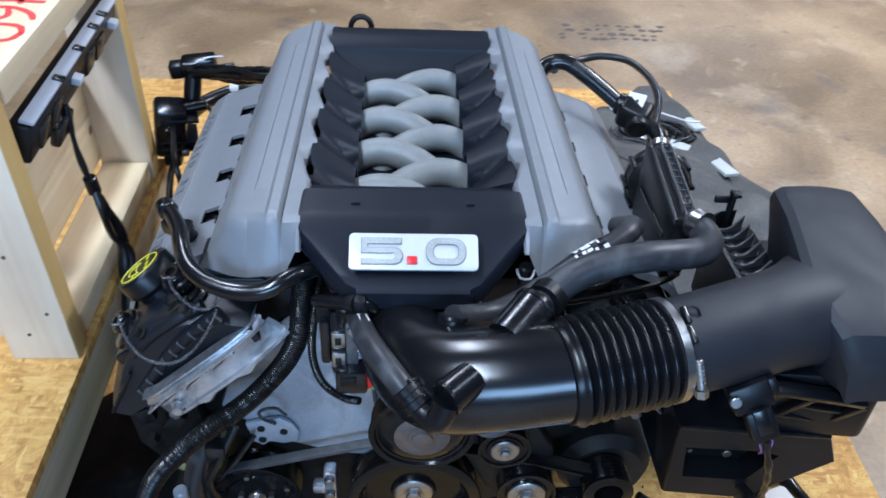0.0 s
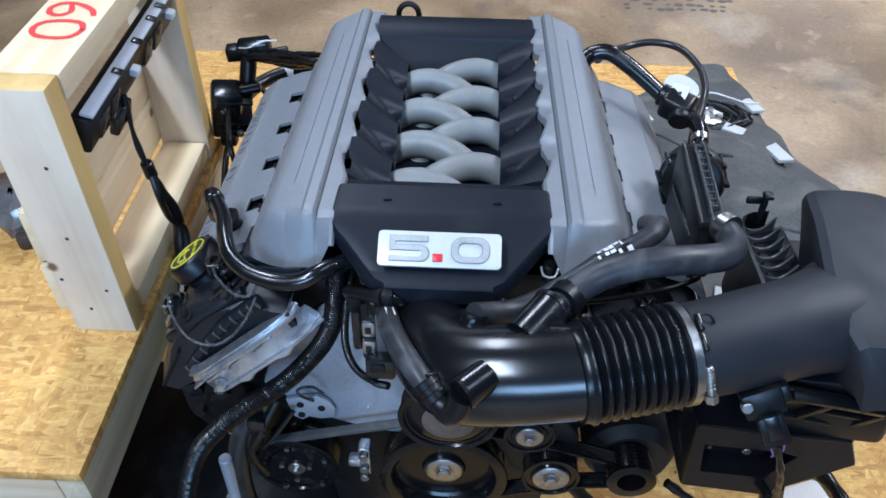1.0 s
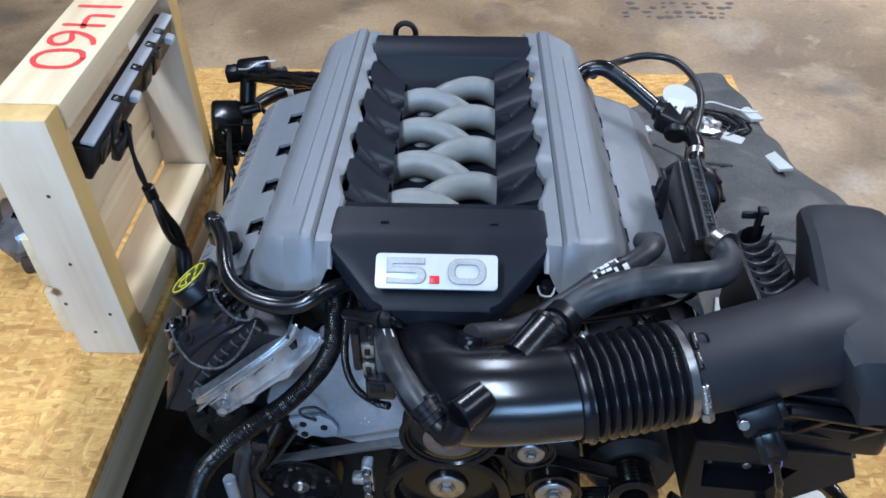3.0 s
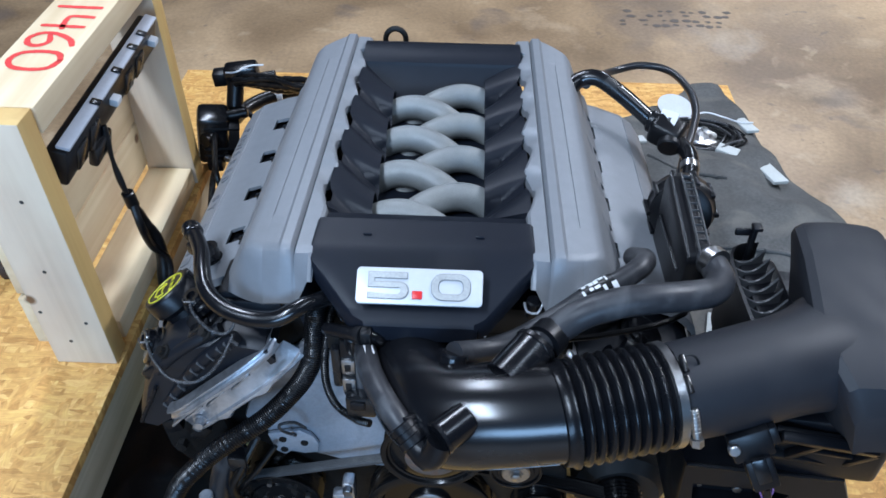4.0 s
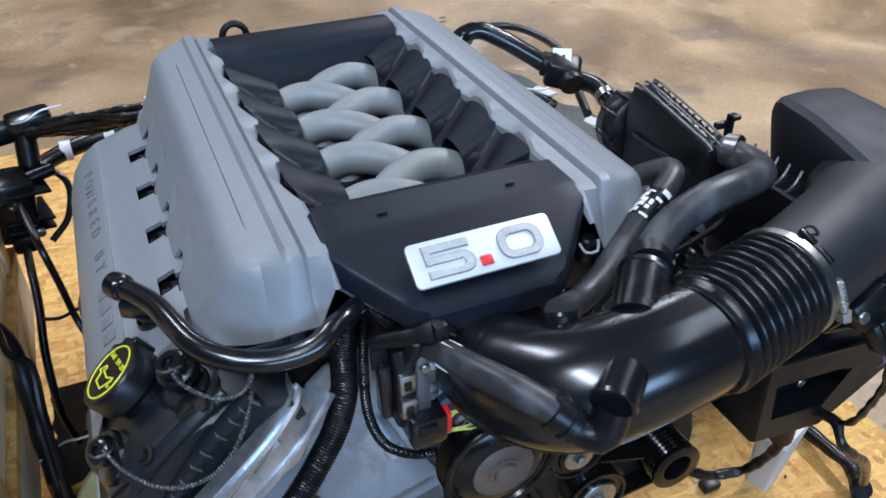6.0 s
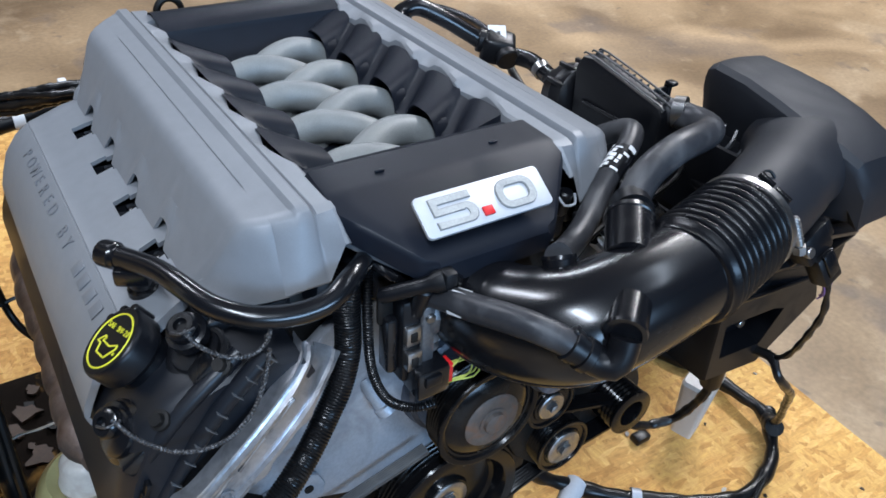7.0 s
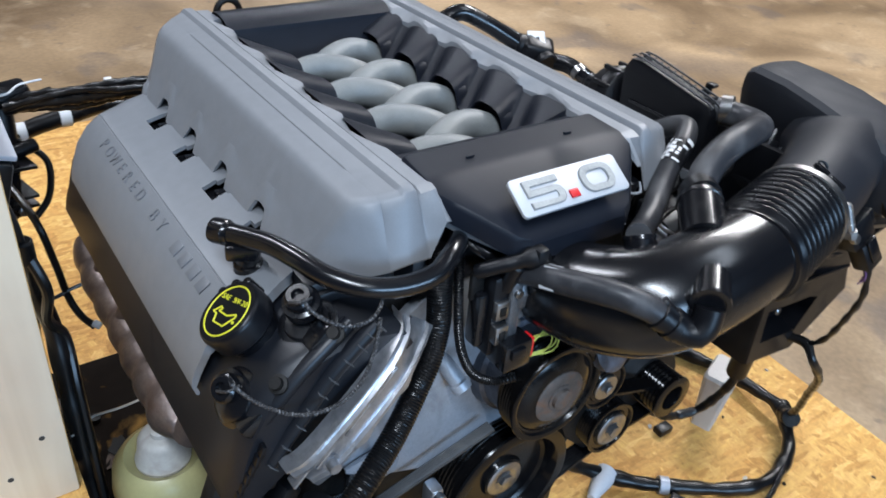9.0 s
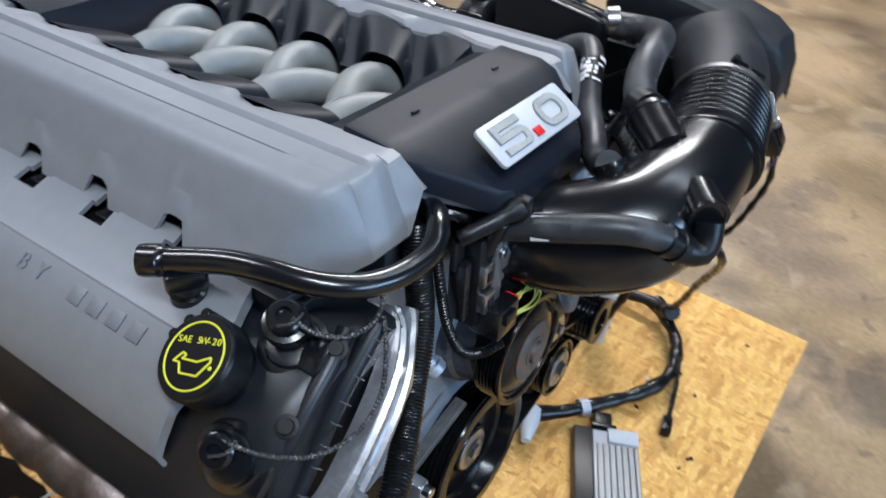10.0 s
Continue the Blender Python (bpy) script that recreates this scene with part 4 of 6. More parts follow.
for k in range(8):
    y = 0.030 - 0.0185 * k
    bm = bmesh.new()
    arch = [(0.376 + 0.046 * j / 8, y - 0.006 * math.sin(math.pi * j / 8), -0.060 - 0.012 * math.sin(math.pi * j / 8) + 0.010 * j / 8) for j in range(9)]
    grid(bm, [[(x, yy - 0.0016, z - 0.05) for x, yy, z in arch], [(x, yy - 0.0016, z) for x, yy, z in arch], [(x, yy + 0.0016, z) for x, yy, z in arch], [(x, yy + 0.0016, z - 0.05) for x, yy, z in arch]])
    part("side_rib", bm, SCUFF, tray)
part("latch", boxed((0.404, 0.040, -0.090), (0.411, 0.050, -0.026), 0.002), DEEP, airbox)
part("latch_hook", boxed((0.402, 0.034, -0.028), (0.414, 0.048, -0.022), 0.002), DEEP, airbox)
part("latch_arm", boxed((0.384, 0.042, -0.040), (0.404, 0.048, -0.030), 0.002), DEEP, airbox)
# sloping frame with openings at the front of the tray
FR = Matrix.Translation((0.437, -0.196, -0.150)) @ pose(0, 0, 0, 25, 14, 3)
for lo, hi in (((-0.058, -0.006, 0.024), (0.058, 0.006, 0.034)), ((-0.064, -0.006, -0.040), (0.064, 0.006, -0.030)), ((-0.064, -0.006, -0.032), (-0.054, 0.006, 0.026)), ((-0.014, -0.006, -0.032), (-0.004, 0.006, 0.026)), ((0.054, -0.006, -0.032), (0.064, 0.006, 0.026)), ((-0.004, -0.003, -0.008), (0.054, 0.004, -0.002))):
    part("front_bar", box(bmesh.new(), lo, hi, 0.002, FR), DEEP, tray)
part("front_backing", box(bmesh.new(), (-0.062, 0.004, -0.038), (0.062, 0.012, 0.030), 0.002, FR), DEEP, tray)
# snorkel box under the tray with a shallow pocket in its face
outer = [(0.309, -0.195), (0.498, -0.214), (0.519, -0.263), (0.421, -0.336), (0.316, -0.322)]
pocket = [(0.327, -0.236), (0.420, -0.244), (0.444, -0.252), (0.414, -0.298), (0.334, -0.290)]
duct = bmesh.new()
vs = grid(duct, [[(x, -0.06, z) for x, z in outer], [(x, -0.181, z) for x, z in outer], [(0.41 + (x - 0.41) * 0.975, -0.186, -0.265 + (z + 0.265) * 0.96) for x, z in outer], [(x, -0.186, z) for x, z in pocket], [(x, -0.181, z) for x, z in pocket], [(x + 0.004, -0.155, z + 0.004) for x, z in pocket]], close=True)
duct.faces.new(vs[0])
duct.faces.new(vs[-1])
snork = part("inlet_duct", duct, DEEP, airbox, "black plastic inlet duct box", angle=30)
part("pocket_bolt", rod((0.392, -0.158, -0.272), (0.392, -0.168, -0.272), 0.006, 10, 0.001), STEEL, snork)
part("pocket_bolt", rod((0.346, -0.158, -0.270), (0.346, -0.164, -0.270), 0.003, 8), STEEL, snork)
part("duct_lip", hose([(0.312, -0.186, -0.198), (0.40, -0.187, -0.207), (0.496, -0.186, -0.217)], 0.003, n=8), BLACK_GLOSS, snork)
# air flow sensor with its plug
MF = Matrix.Translation((0.342, -0.238, -0.088)) @ pose(0, 0, 0, -22, -24, 6) @ Matrix.Scale(1.1, 4)
maf = part("air_flow_sensor", box(bmesh.new(), (-0.019, -0.010, -0.014), (0.019, 0.012, 0.014), 0.003, MF), DEEP, airbox, "black sensor plug")
part("plug", box(bmesh.new(), (-0.012, -0.014, -0.046), (0.013, 0.006, -0.012), 0.003, MF), DEEP, maf)
part("plug_latch", box(bmesh.new(), (-0.006, -0.017, -0.036), (0.007, -0.013, -0.010), 0.001, MF), BLACK_GLOSS, maf)
part("side_clip", box(bmesh.new(), (0.017, -0.008, -0.006), (0.026, 0.006, 0.012), 0.002, MF), DEEP, maf)
part("sensor_screw", rod(MF @ Vector((-0.016, -0.008, 0.004)), MF @ Vector((-0.016, -0.015, 0.004)), 0.0062, 10, 0.001), STEEL, maf)
for k in range(3):
    a = MF @ Vector((-0.006 + 0.006 * k, -0.004, -0.046))
    part("wire", hose([a, a + Vector((0.003, -0.003, -0.008)), a + Vector((0.008 - 0.002 * k, -0.002, -0.018)), a + Vector((0.010 - 0.002 * k, 0.004, -0.028))], 0.0011, n=6), PURPLE, maf)
part("sensor_lead", hose([MF @ Vector((0, -0.004, -0.050)), (0.380, -0.262, -0.178), (0.396, -0.248, -0.232), (0.412, -0.228, -0.285), (0.420, -0.206, -0.312)], lambda t: 0.0040 + 0.0008 * math.sin(40 * t), n=8), CABLE, maf)

# small pipes that leave the elbow
for a, b, r in (((0.056, -0.254, -0.049), (0.029, -0.2765, -0.0545), 0.0178), ((0.034, -0.195, -0.070), (0.040, -0.176, -0.040), 0.0155), ((0.092, -0.212, -0.040), (0.126, -0.174, -0.026), 0.0228)):
    part("pipe_stub", lathe(bmesh.new(), a, b, [(0, r), (0.88, r), (0.9, r * 1.05), (1, r * 1.02), (1, r * 0.8), (0.97, r * 0.76), (0.97, 0.0005)], 24), BLACK_GLOSS, pipe)
bighose = part("breather_hose", hose([(0.112, -0.190, -0.031), (0.134, -0.166, -0.026), (0.158, -0.150, -0.016), (0.181, -0.142, -0.006), (0.212, -0.136, 0.002), (0.245, -0.130, 0.004), (0.283, -0.118, -0.002), (0.318, -0.098, -0.012), (0.335, -0.072, -0.018), (0.335, -0.046, -0.020), (0.328, -0.028, -0.020)], 0.0165, n=20), DUSTY_RUBBER, engine, "dark grey rubber breather hose")
part("spring_clip", lathe(bmesh.new(), (0.131, -0.173, -0.025), (0.142, -0.158, -0.026), [(0, 0.0205), (1, 0.0205)], 20), DEEP, bighose)
part("band_clip", lathe(bmesh.new(), (0.3375, -0.046, -0.016), (0.331, -0.034, -0.018), [(0, 0.0185), (1, 0.0185)], 20), STEEL, bighose, "steel band clip")
thin = part("vacuum_hose", hose([(0.040, -0.176, -0.042), (0.060, -0.160, -0.055), (0.085, -0.144, -0.064), (0.115, -0.128, -0.062), (0.140, -0.112, -0.057), (0.162, -0.098, -0.051), (0.184, -0.086, -0.041), (0.208, -0.076, -0.032), (0.232, -0.063, -0.025), (0.252, -0.046, -0.022), (0.262, -0.018, -0.034), (0.258, 0.02, -0.062)], 0.0128, n=16), DUSTY_RUBBER, engine, "black rubber vacuum hose")
LA, LB = Vector((0.184, -0.086, -0.0410)), Vector((0.218, -0.071, -0.0285))
part("print_sleeve", lathe(bmesh.new(), LA, LB, [(0, 0.0134), (1, 0.0134)], 18), DEEP, thin, "black label sleeve")


def label_patch(u0, u1, a0, a1, r):
    """A patch of a label bent round the hose, from u0 to u1 along it and a0 to a1 round it."""
    m, length = axis_frame(LA, LB)
    bm = bmesh.new()
    grid(bm, [[m @ Vector((r * math.cos(a), r * math.sin(a), u * length)) for a in [a0 + (a1 - a0) * k / 5 for k in range(6)]] for u in (u0, u1)])
    return bm


top = next(a for a in [math.tau * k / 72 for k in range(72)] if (axis_frame(LA, LB)[0].to_3x3() @ Vector((math.cos(a), math.sin(a), 0))).z > 0.85)
random.seed(4)
for k in range(5):
    for j in range(4):
        u, a = 0.02 + 0.2 * k + random.uniform(-0.06, 0.06), top - 1.5 + 0.72 * j + random.uniform(-0.25, 0.25)
        part("white_print", label_patch(u, u + random.uniform(0.05, 0.20), a, a + random.uniform(0.25, 0.75), 0.0137 + 0.00004 * (4 * k + j)), WHITE, thin)

part("thin_wire", hose([(0.085, -0.150, -0.080), (0.14, -0.128, -0.070), (0.20, -0.125, -0.058), (0.26, -0.112, -0.052), (0.30, -0.085, -0.058), (0.31, -0.05, -0.08)], 0.0032, n=8), CABLE, engine, "thin black wire")
part("wire_plug", boxed((0.126, -0.122, -0.082), (0.150, -0.098, -0.062), 0.003), DEEP, engine)
part("coil_lead", hose([(0.155, -0.075, -0.070), (0.185, -0.082, -0.076), (0.22, -0.075, -0.080), (0.25, -0.05, -0.082)], 0.0045, ribs=0.0005, pitch=0.003, n=10), CABLE, engine, "thin black wiring loom")

# vent hose on the near side of the elbow
vent = part("vent_hose", hose([(-0.066, -0.112, -0.086), (-0.058, -0.145, -0.074), (-0.049, -0.182, -0.064), (-0.038, -0.211, -0.058), (-0.028, -0.230, -0.057), (-0.016, -0.246, -0.061), (-0.004, -0.258, -0.069), (0.010, -0.268, -0.082)], lambda t: 0.0112 + 0.0018 * math.sin(t * 3), n=18), DUSTY_RUBBER, engine, "grey-black rubber vent hose")
part("connector", lathe(bmesh.new(), (-0.010, -0.252, -0.0645), (0.008, -0.2665, -0.0795), [(0, 0.0125), (0.05, 0.0150), (0.30, 0.0150), (0.32, 0.0135), (0.55, 0.0135), (0.58, 0.0155), (0.85, 0.0155), (0.9, 0.0135), (1, 0.0130)], 24), DEEP, vent)
part("elbow", hose([(0.000, -0.2605, -0.0735), (0.010, -0.2690, -0.0805), (0.019, -0.2790, -0.0815), (0.026, -0.2800, -0.0720), (0.031, -0.2768, -0.0580)], 0.0132, n=20), DEEP, vent)
part("latch", box(bmesh.new(), (-0.008, -0.010, 0.012), (0.008, 0.008, 0.0185), 0.002, Matrix.Translation((-0.002, -0.2590, -0.0715)) @ pose(0, 0, 0, -40, 20, 40)), DEEP, vent)
part("hose_label", box(bmesh.new(), (-0.005, -0.008, 0.0090), (0.005, 0.008, 0.0120), 0, Matrix.Translation((-0.0535, -0.163, -0.069)) @ pose(0, 0, 0, -14, 12, 14)), WHITE, vent, "white paper label")
part("hose_label", box(bmesh.new(), (-0.0122, -0.008, -0.006), (-0.0090, 0.008, 0.003), 0, Matrix.Translation((-0.0535, -0.163, -0.069)) @ pose(0, 0, 0, -14, 0, 14)), WHITE, vent, "white paper label")


# breather hose over the cam cover
pcv = part("cam_breather_hose", hose([(-0.299, 0.030, -0.053), (-0.288, 0.013, -0.051), (-0.272, -0.020, -0.047), (-0.262, -0.052, -0.046), (-0.249, -0.083, -0.050), (-0.228, -0.104, -0.055), (-0.204, -0.115, -0.058), (-0.180, -0.120, -0.058), (-0.158, -0.121, -0.054), (-0.140, -0.114, -0.047), (-0.122, -0.100, -0.047), (-0.105, -0.080, -0.055), (-0.09, -0.06, -0.066)], 0.0098, n=20), BLACK_GLOSS, engine, "glossy black breather hose")
part("hose_end", lathe(bmesh.new(), (-0.3035, 0.0375, -0.0535), (-0.293, 0.021, -0.052), [(0, 0.0085), (0, 0.0120), (0.15, 0.0126), (0.75, 0.0126), (0.85, 0.0110), (1, 0.0105)], 20), BLACK_GLOSS, pcv)
part("quick_clip", box(bmesh.new(), (-0.016, -0.010, -0.016), (0.016, 0.010, 0.002), 0.004, Matrix.Translation((-0.286, 0.012, -0.060)) @ pose(0, 0, 0, 0, 0, -32)), BLACK_GLOSS, pcv)
part("stub", lathe(bmesh.new(), (-0.276, 0.022, -0.108), (-0.280, 0.022, -0.070), [(0, 0.017), (0.5, 0.015), (0.55, 0.012), (1, 0.012)], 18), BLACK_GLOSS, pcv)

# ---- separator box, round cap and rear hoses ----
sep = bmesh.new()
prism(sep, [(-0.040, -0.020), (-0.034, -0.010), (0.085, 0.010), (0.103, 0.008), (0.112, -0.008), (0.108, -0.10), (-0.036, -0.10)], 0.303, 0.331, axis="x", bevel=0.004)
separator = part("separator_box", sep, DEEP, engine, "black plastic breather separator box")
for x in (0.3045, 0.3180, 0.3300):
    part("rim", hose([(x, -0.038, -0.012), (x, -0.030, -0.006), (x, 0.085, 0.013), (x, 0.102, 0.011)], 0.0013, n=8), SCUFF, separator)
for k in range(11):
    y = -0.025 + 0.012 * k
    z = -0.0085 + 0.165 * (y + 0.03)
    part("cross_rib", boxed((0.3185, y - 0.0007, z - 0.004), (0.3305, y + 0.0007, z + 0.0010), 0.0002), SCUFF, separator)
part("nozzle", rod((0.328, -0.030, -0.020), (0.320, -0.010, -0.024), 0.017, 16, 0.003), DEEP, separator)
part("nozzle", rod((0.317, 0.09, -0.03), (0.340, 0.118, -0.048), 0.013, 16, 0.002), DEEP, separator)
part("side_rib", boxed((0.300, -0.02, -0.05), (0.334, 0.09, -0.045), 0.001), BLACK_GLOSS, separator)

cap = part("round_cap", lathe(bmesh.new(), (0.348, 0.165, -0.078), (0.335, 0.115, -0.062), [(0, 0.040), (0.1, 0.045), (0.55, 0.046), (0.62, 0.043), (0.95, 0.041), (1, 0.035), (1, 0.015), (1.25, 0.012)], 32), DEEP, engine, "round black plastic canister")
for k in range(10):
    a = k * math.tau / 10
    c = Vector((0.3415, 0.14, -0.070)) + Vector((math.cos(a) * 0.046, 0.012 * math.sin(a), math.sin(a) * 0.0440))
    part("grip", boxed((c.x - 0.003, c.y - 0.016, c.z - 0.003), (c.x + 0.003, c.y + 0.016, c.z + 0.003), 0.001), DEEP, cap)
rh = part("rear_hose", hose([(0.205, 0.400, -0.030), (0.222, 0.416, -0.020), (0.250, 0.414, -0.014), (0.285, 0.398, -0.030), (0.320, 0.380, -0.052), (0.356, 0.360, -0.076), (0.380, 0.334, -0.084), (0.387, 0.300, -0.082), (0.382, 0.262, -0.084), (0.372, 0.225, -0.082), (0.364, 0.175, -0.072)], lambda t: 0.0132, n=20), BLACK_GLOSS, engine, "black moulded rear hose")
VB = Matrix.Translation((0.362, 0.354, -0.073)) @ pose(0, 0, 0, 18, 10, -32)
valve = part("valve_block", box(bmesh.new(), (-0.026, -0.021, -0.024), (0.026, 0.021, 0.021), 0.009, VB, 3), DEEP, rh, "black valve block")
part("valve_collar", lathe(bmesh.new(), VB @ Vector((-0.034, 0.004, 0.002)), VB @ Vector((-0.022, 0.004, 0.002)), [(0, 0.0165), (0.2, 0.0185), (1, 0.0185)], 20), DEEP, valve)
part("valve_collar", lathe(bmesh.new(), VB @ Vector((0.018, -0.030, 0.000)), VB @ Vector((0.014, -0.018, 0.000)), [(0, 0.0165), (0.2, 0.0185), (1, 0.0185)], 20), DEEP, valve)
part("hose_label", box(bmesh.new(), (-0.014, -0.013, -0.002), (0.014, 0.013, 0.001), 0, Matrix.Translation((0.360, 0.356, -0.0505)) @ pose(0, 0, 0, 32, 0, -30)), WHITE, rh, "white printed label")
part("print_bar", box(bmesh.new(), (0.000, -0.006, 0.001), (0.005, 0.001, 0.0016), 0, Matrix.Translation((0.360, 0.356, -0.0505)) @ pose(0, 0, 0, 32, 0, -30)), INK, rh)
part("band_clip", rod((0.383, 0.272, -0.082), (0.381, 0.260, -0.085), 0.0145, 16), STEEL, rh, "steel band clip")
part("loop_hose", hose([(0.235, 0.420, -0.03), (0.262, 0.50, -0.055), (0.309, 0.603, -0.093), (0.366, 0.63, -0.092), (0.416, 0.611, -0.093), (0.44, 0.544, -0.097), (0.438, 0.476, -0.101), (0.423, 0.422, -0.104), (0.40, 0.36, -0.12), (0.385, 0.31, -0.13)], 0.0068, n=12), RUBBER, engine, "thin black loop hose")

# lifting eye behind the cover
bm = bmesh.new()
tube(bm, [(-0.085 + 0.018 * math.cos(a), 0.548, -0.018 + 0.020 * math.sin(a)) for a in [k * math.tau / 12 for k in range(13)]], 0.005, n=10)
box(bm, (-0.097, 0.540, -0.08), (-0.073, 0.548, -0.034), 0.002)
part("lifting_eye", bm, DARK, engine, "dark steel lifting eye")

# ---- oil filler cap ----
nrm = Vector((-0.58, 0.10, 0.80)).normalized()
P1 = Vector((-0.322, -0.034, -0.094))
P0 = P1 - nrm * 0.045
oil = part("oil_filler_cap", lathe(bmesh.new(), P0, P1, [(0, 0.026), (0.35, 0.027), (0.4, 0.030), (0.5, 0.0335), (0.9, 0.0335), (0.97, 0.0325), (1, 0.031)], 40), DEEP, engine, "black oil filler cap with yellow print")
side = Vector((0, 0, 1)).cross(nrm).normalized()
upv = nrm.cross(side)
CM = Matrix(((side.x, upv.x, nrm.x, P1.x), (side.y, upv.y, nrm.y, P1.y), (side.z, upv.z, nrm.z, P1.z), (0, 0, 0, 1)))
CM = CM @ pose(0, 0, 0, 0, 0, 26) @ Matrix.Diagonal((0.84, 0.84, 1, 1))
part("print_ring", tube(bmesh.new(), [CM @ Vector((0.0305 * math.cos(k * math.tau / 40), 0.0305 * math.sin(k * math.tau / 40), 0.0)) for k in range(41)], 0.0009, n=6, step=0.01, cap=False), YELLOW, oil, "yellow ring print")
can = [(-0.020, -0.002), (-0.012, 0.006), (-0.008, 0.004), (-0.011, 0.0005), (0.006, -0.001), (0.019, 0.004), (0.020, 0.000), (0.010, -0.013), (-0.009, -0.012), (-0.013, -0.003), (-0.020, -0.002)]
for a, b in zip(can, can[1:]):
    part("print_line", rod(CM @ Vector((a[0], a[1] - 0.004, 0.0004)), CM @ Vector((b[0], b[1] - 0.004, 0.0004)), 0.0009, 6), YELLOW, oil)
part("print_drop", rod(CM @ Vector((0.0215, -0.009, 0)), CM @ Vector((0.0215, -0.009, 0.0008)), 0.0016, 8), YELLOW, oil)
spaced("SAE 5W-20", 0.0054, 0.0088, 0.0003, CM @ Matrix.Translation((0.001, 0.0135, 0.0006)), YELLOW, oil, "print_letter")
for k in range(3):
    a = 2.2 + k * 0.45
    c = P0.lerp(P1, 0.7) + side * 0.0318 * math.cos(a) + upv * 0.0335 * math.sin(a)
    part("grip", rod(c - nrm * 0.010, c + nrm * 0.013, 0.0045, 10, 0.001), DEEP, oil)

# raised lettering on the near coil cover: readable words, and bars for the maker's name
def on_cover(u, y, lift=0.0):
    a, b = Vector((-0.3075, y, -0.1018)), Vector((-0.3255, y, -0.1145))
    t = (b - a).normalized()
    nn = Vector((t.z, 0, -t.x))
    if nn.z < 0:
        nn = -nn
    return a.lerp(b, u) + nn * lift, t, nn


def word_matrix(y, lift):
    c, t, nn = on_cover(0.72, y, lift)
    ex = Vector((0, -1, 0))
    ey = -t
    return Matrix(((ex.x, ey.x, nn.x, c.x), (ex.y, ey.y, nn.y, c.y), (ex.z, ey.z, nn.z, c.z), (0, 0, 0, 1)))


COVER_TEXT = material("cover_lettering", (0.122, 0.129, 0.142), 0.5, grain=0.1)
cover_left = [o for o in engine.children if o.name.startswith("coil_cover")][0]
spaced("POWERED BY", 0.0245, 0.0215, 0.0005, word_matrix(0.2688, 0.0006), COVER_TEXT, cover_left, "raised_letter")
for k in range(4):
    part("raised_bar", box(bmesh.new(), (-0.0075, -0.0075, -0.0006), (0.0075, 0.0075, 0.0006), 0.0004, word_matrix(0.1095 - 0.0245 * k, 0.0006)), COVER_TEXT, cover_left)

# ---- front of the engine: castings, pulleys, belt ----
def strip(pts, width, thick):
    """A casting edge: ridges and a groove along it, scalloped between its bolts."""
    bm = bmesh.new()
    rows = []
    line = spline(pts, 0.004)
    n = len(line)
    for i, q in enumerate(line):
        q = Vector(q)
        d = (Vector(line[min(i + 1, n - 1)]) - Vector(line[max(i - 1, 0)])).normalized()
        w = Vector((0, -1, 0)).cross(d).normalized()
        w = w if w.z > 0 else -w
        f = i / n
        bulge = max(0.0, math.cos(f * math.tau * 3.0 + 0.6)) ** 2
        prof = ((-0.54 - 0.12 * bulge, 0.0), (-0.53 - 0.12 * bulge, 0.70), (-0.48 - 0.10 * bulge, 0.82), (-0.40, 0.82), (-0.37, 0.60), (-0.10, 0.55), (0.14, 0.56), (0.18, 0.78), (0.22, 0.98), (0.30, 1.0), (0.34, 0.78), (0.40, 0.70), (0.46, 0.88), (0.50, 0.86), (0.52, 0.5), (0.52, 0.0))
        rows.append([q + w * width * a + Vector((0, -thick * b, 0)) for a, b in prof])
    grid(bm, rows)
    return bm


for s in (-1, 1):
    pts = [(s * x, -0.104 + dy, z) for x, dy, z in ((0.164, 0.022, -0.116), (0.172, 0.012, -0.125), (0.197, -0.004, -0.142), (0.228, -0.014, -0.163), (0.262, -0.018, -0.190), (0.288, -0.018, -0.212), (0.304, -0.010, -0.226))]
    fl = part("head_flange", strip([(x - s * 0.004, y, z - 0.005) for x, y, z in pts], 0.045, 0.020), ALU, engine, "bare cast aluminium cylinder head flange", angle=35)
    for q in pts[4:5]:
        a = Vector((q[0] + s * 0.010, q[1] - 0.006, q[2] - 0.030))
        part("flange_bolt", lathe(bmesh.new(), a, a + Vector((0, -0.018, 0)), [(0, 0.009), (0.45, 0.009), (0.46, 0.0062), (1, 0.006)], 12), ALU, fl)
    for q, r in zip(pts[2:], pts[3:]):
        m = (Vector(q) + Vector(r)) / 2
        part("flange_web", boxed((m.x - 0.0016, m.y - 0.019, m.z - 0.020), (m.x + 0.0016, m.y - 0.004, m.z + 0.018), 0.001, Matrix.Translation(m) @ pose(0, 0, 0, 0, -s * 42, 0) @ Matrix.Translation(-m)), ALU, fl)



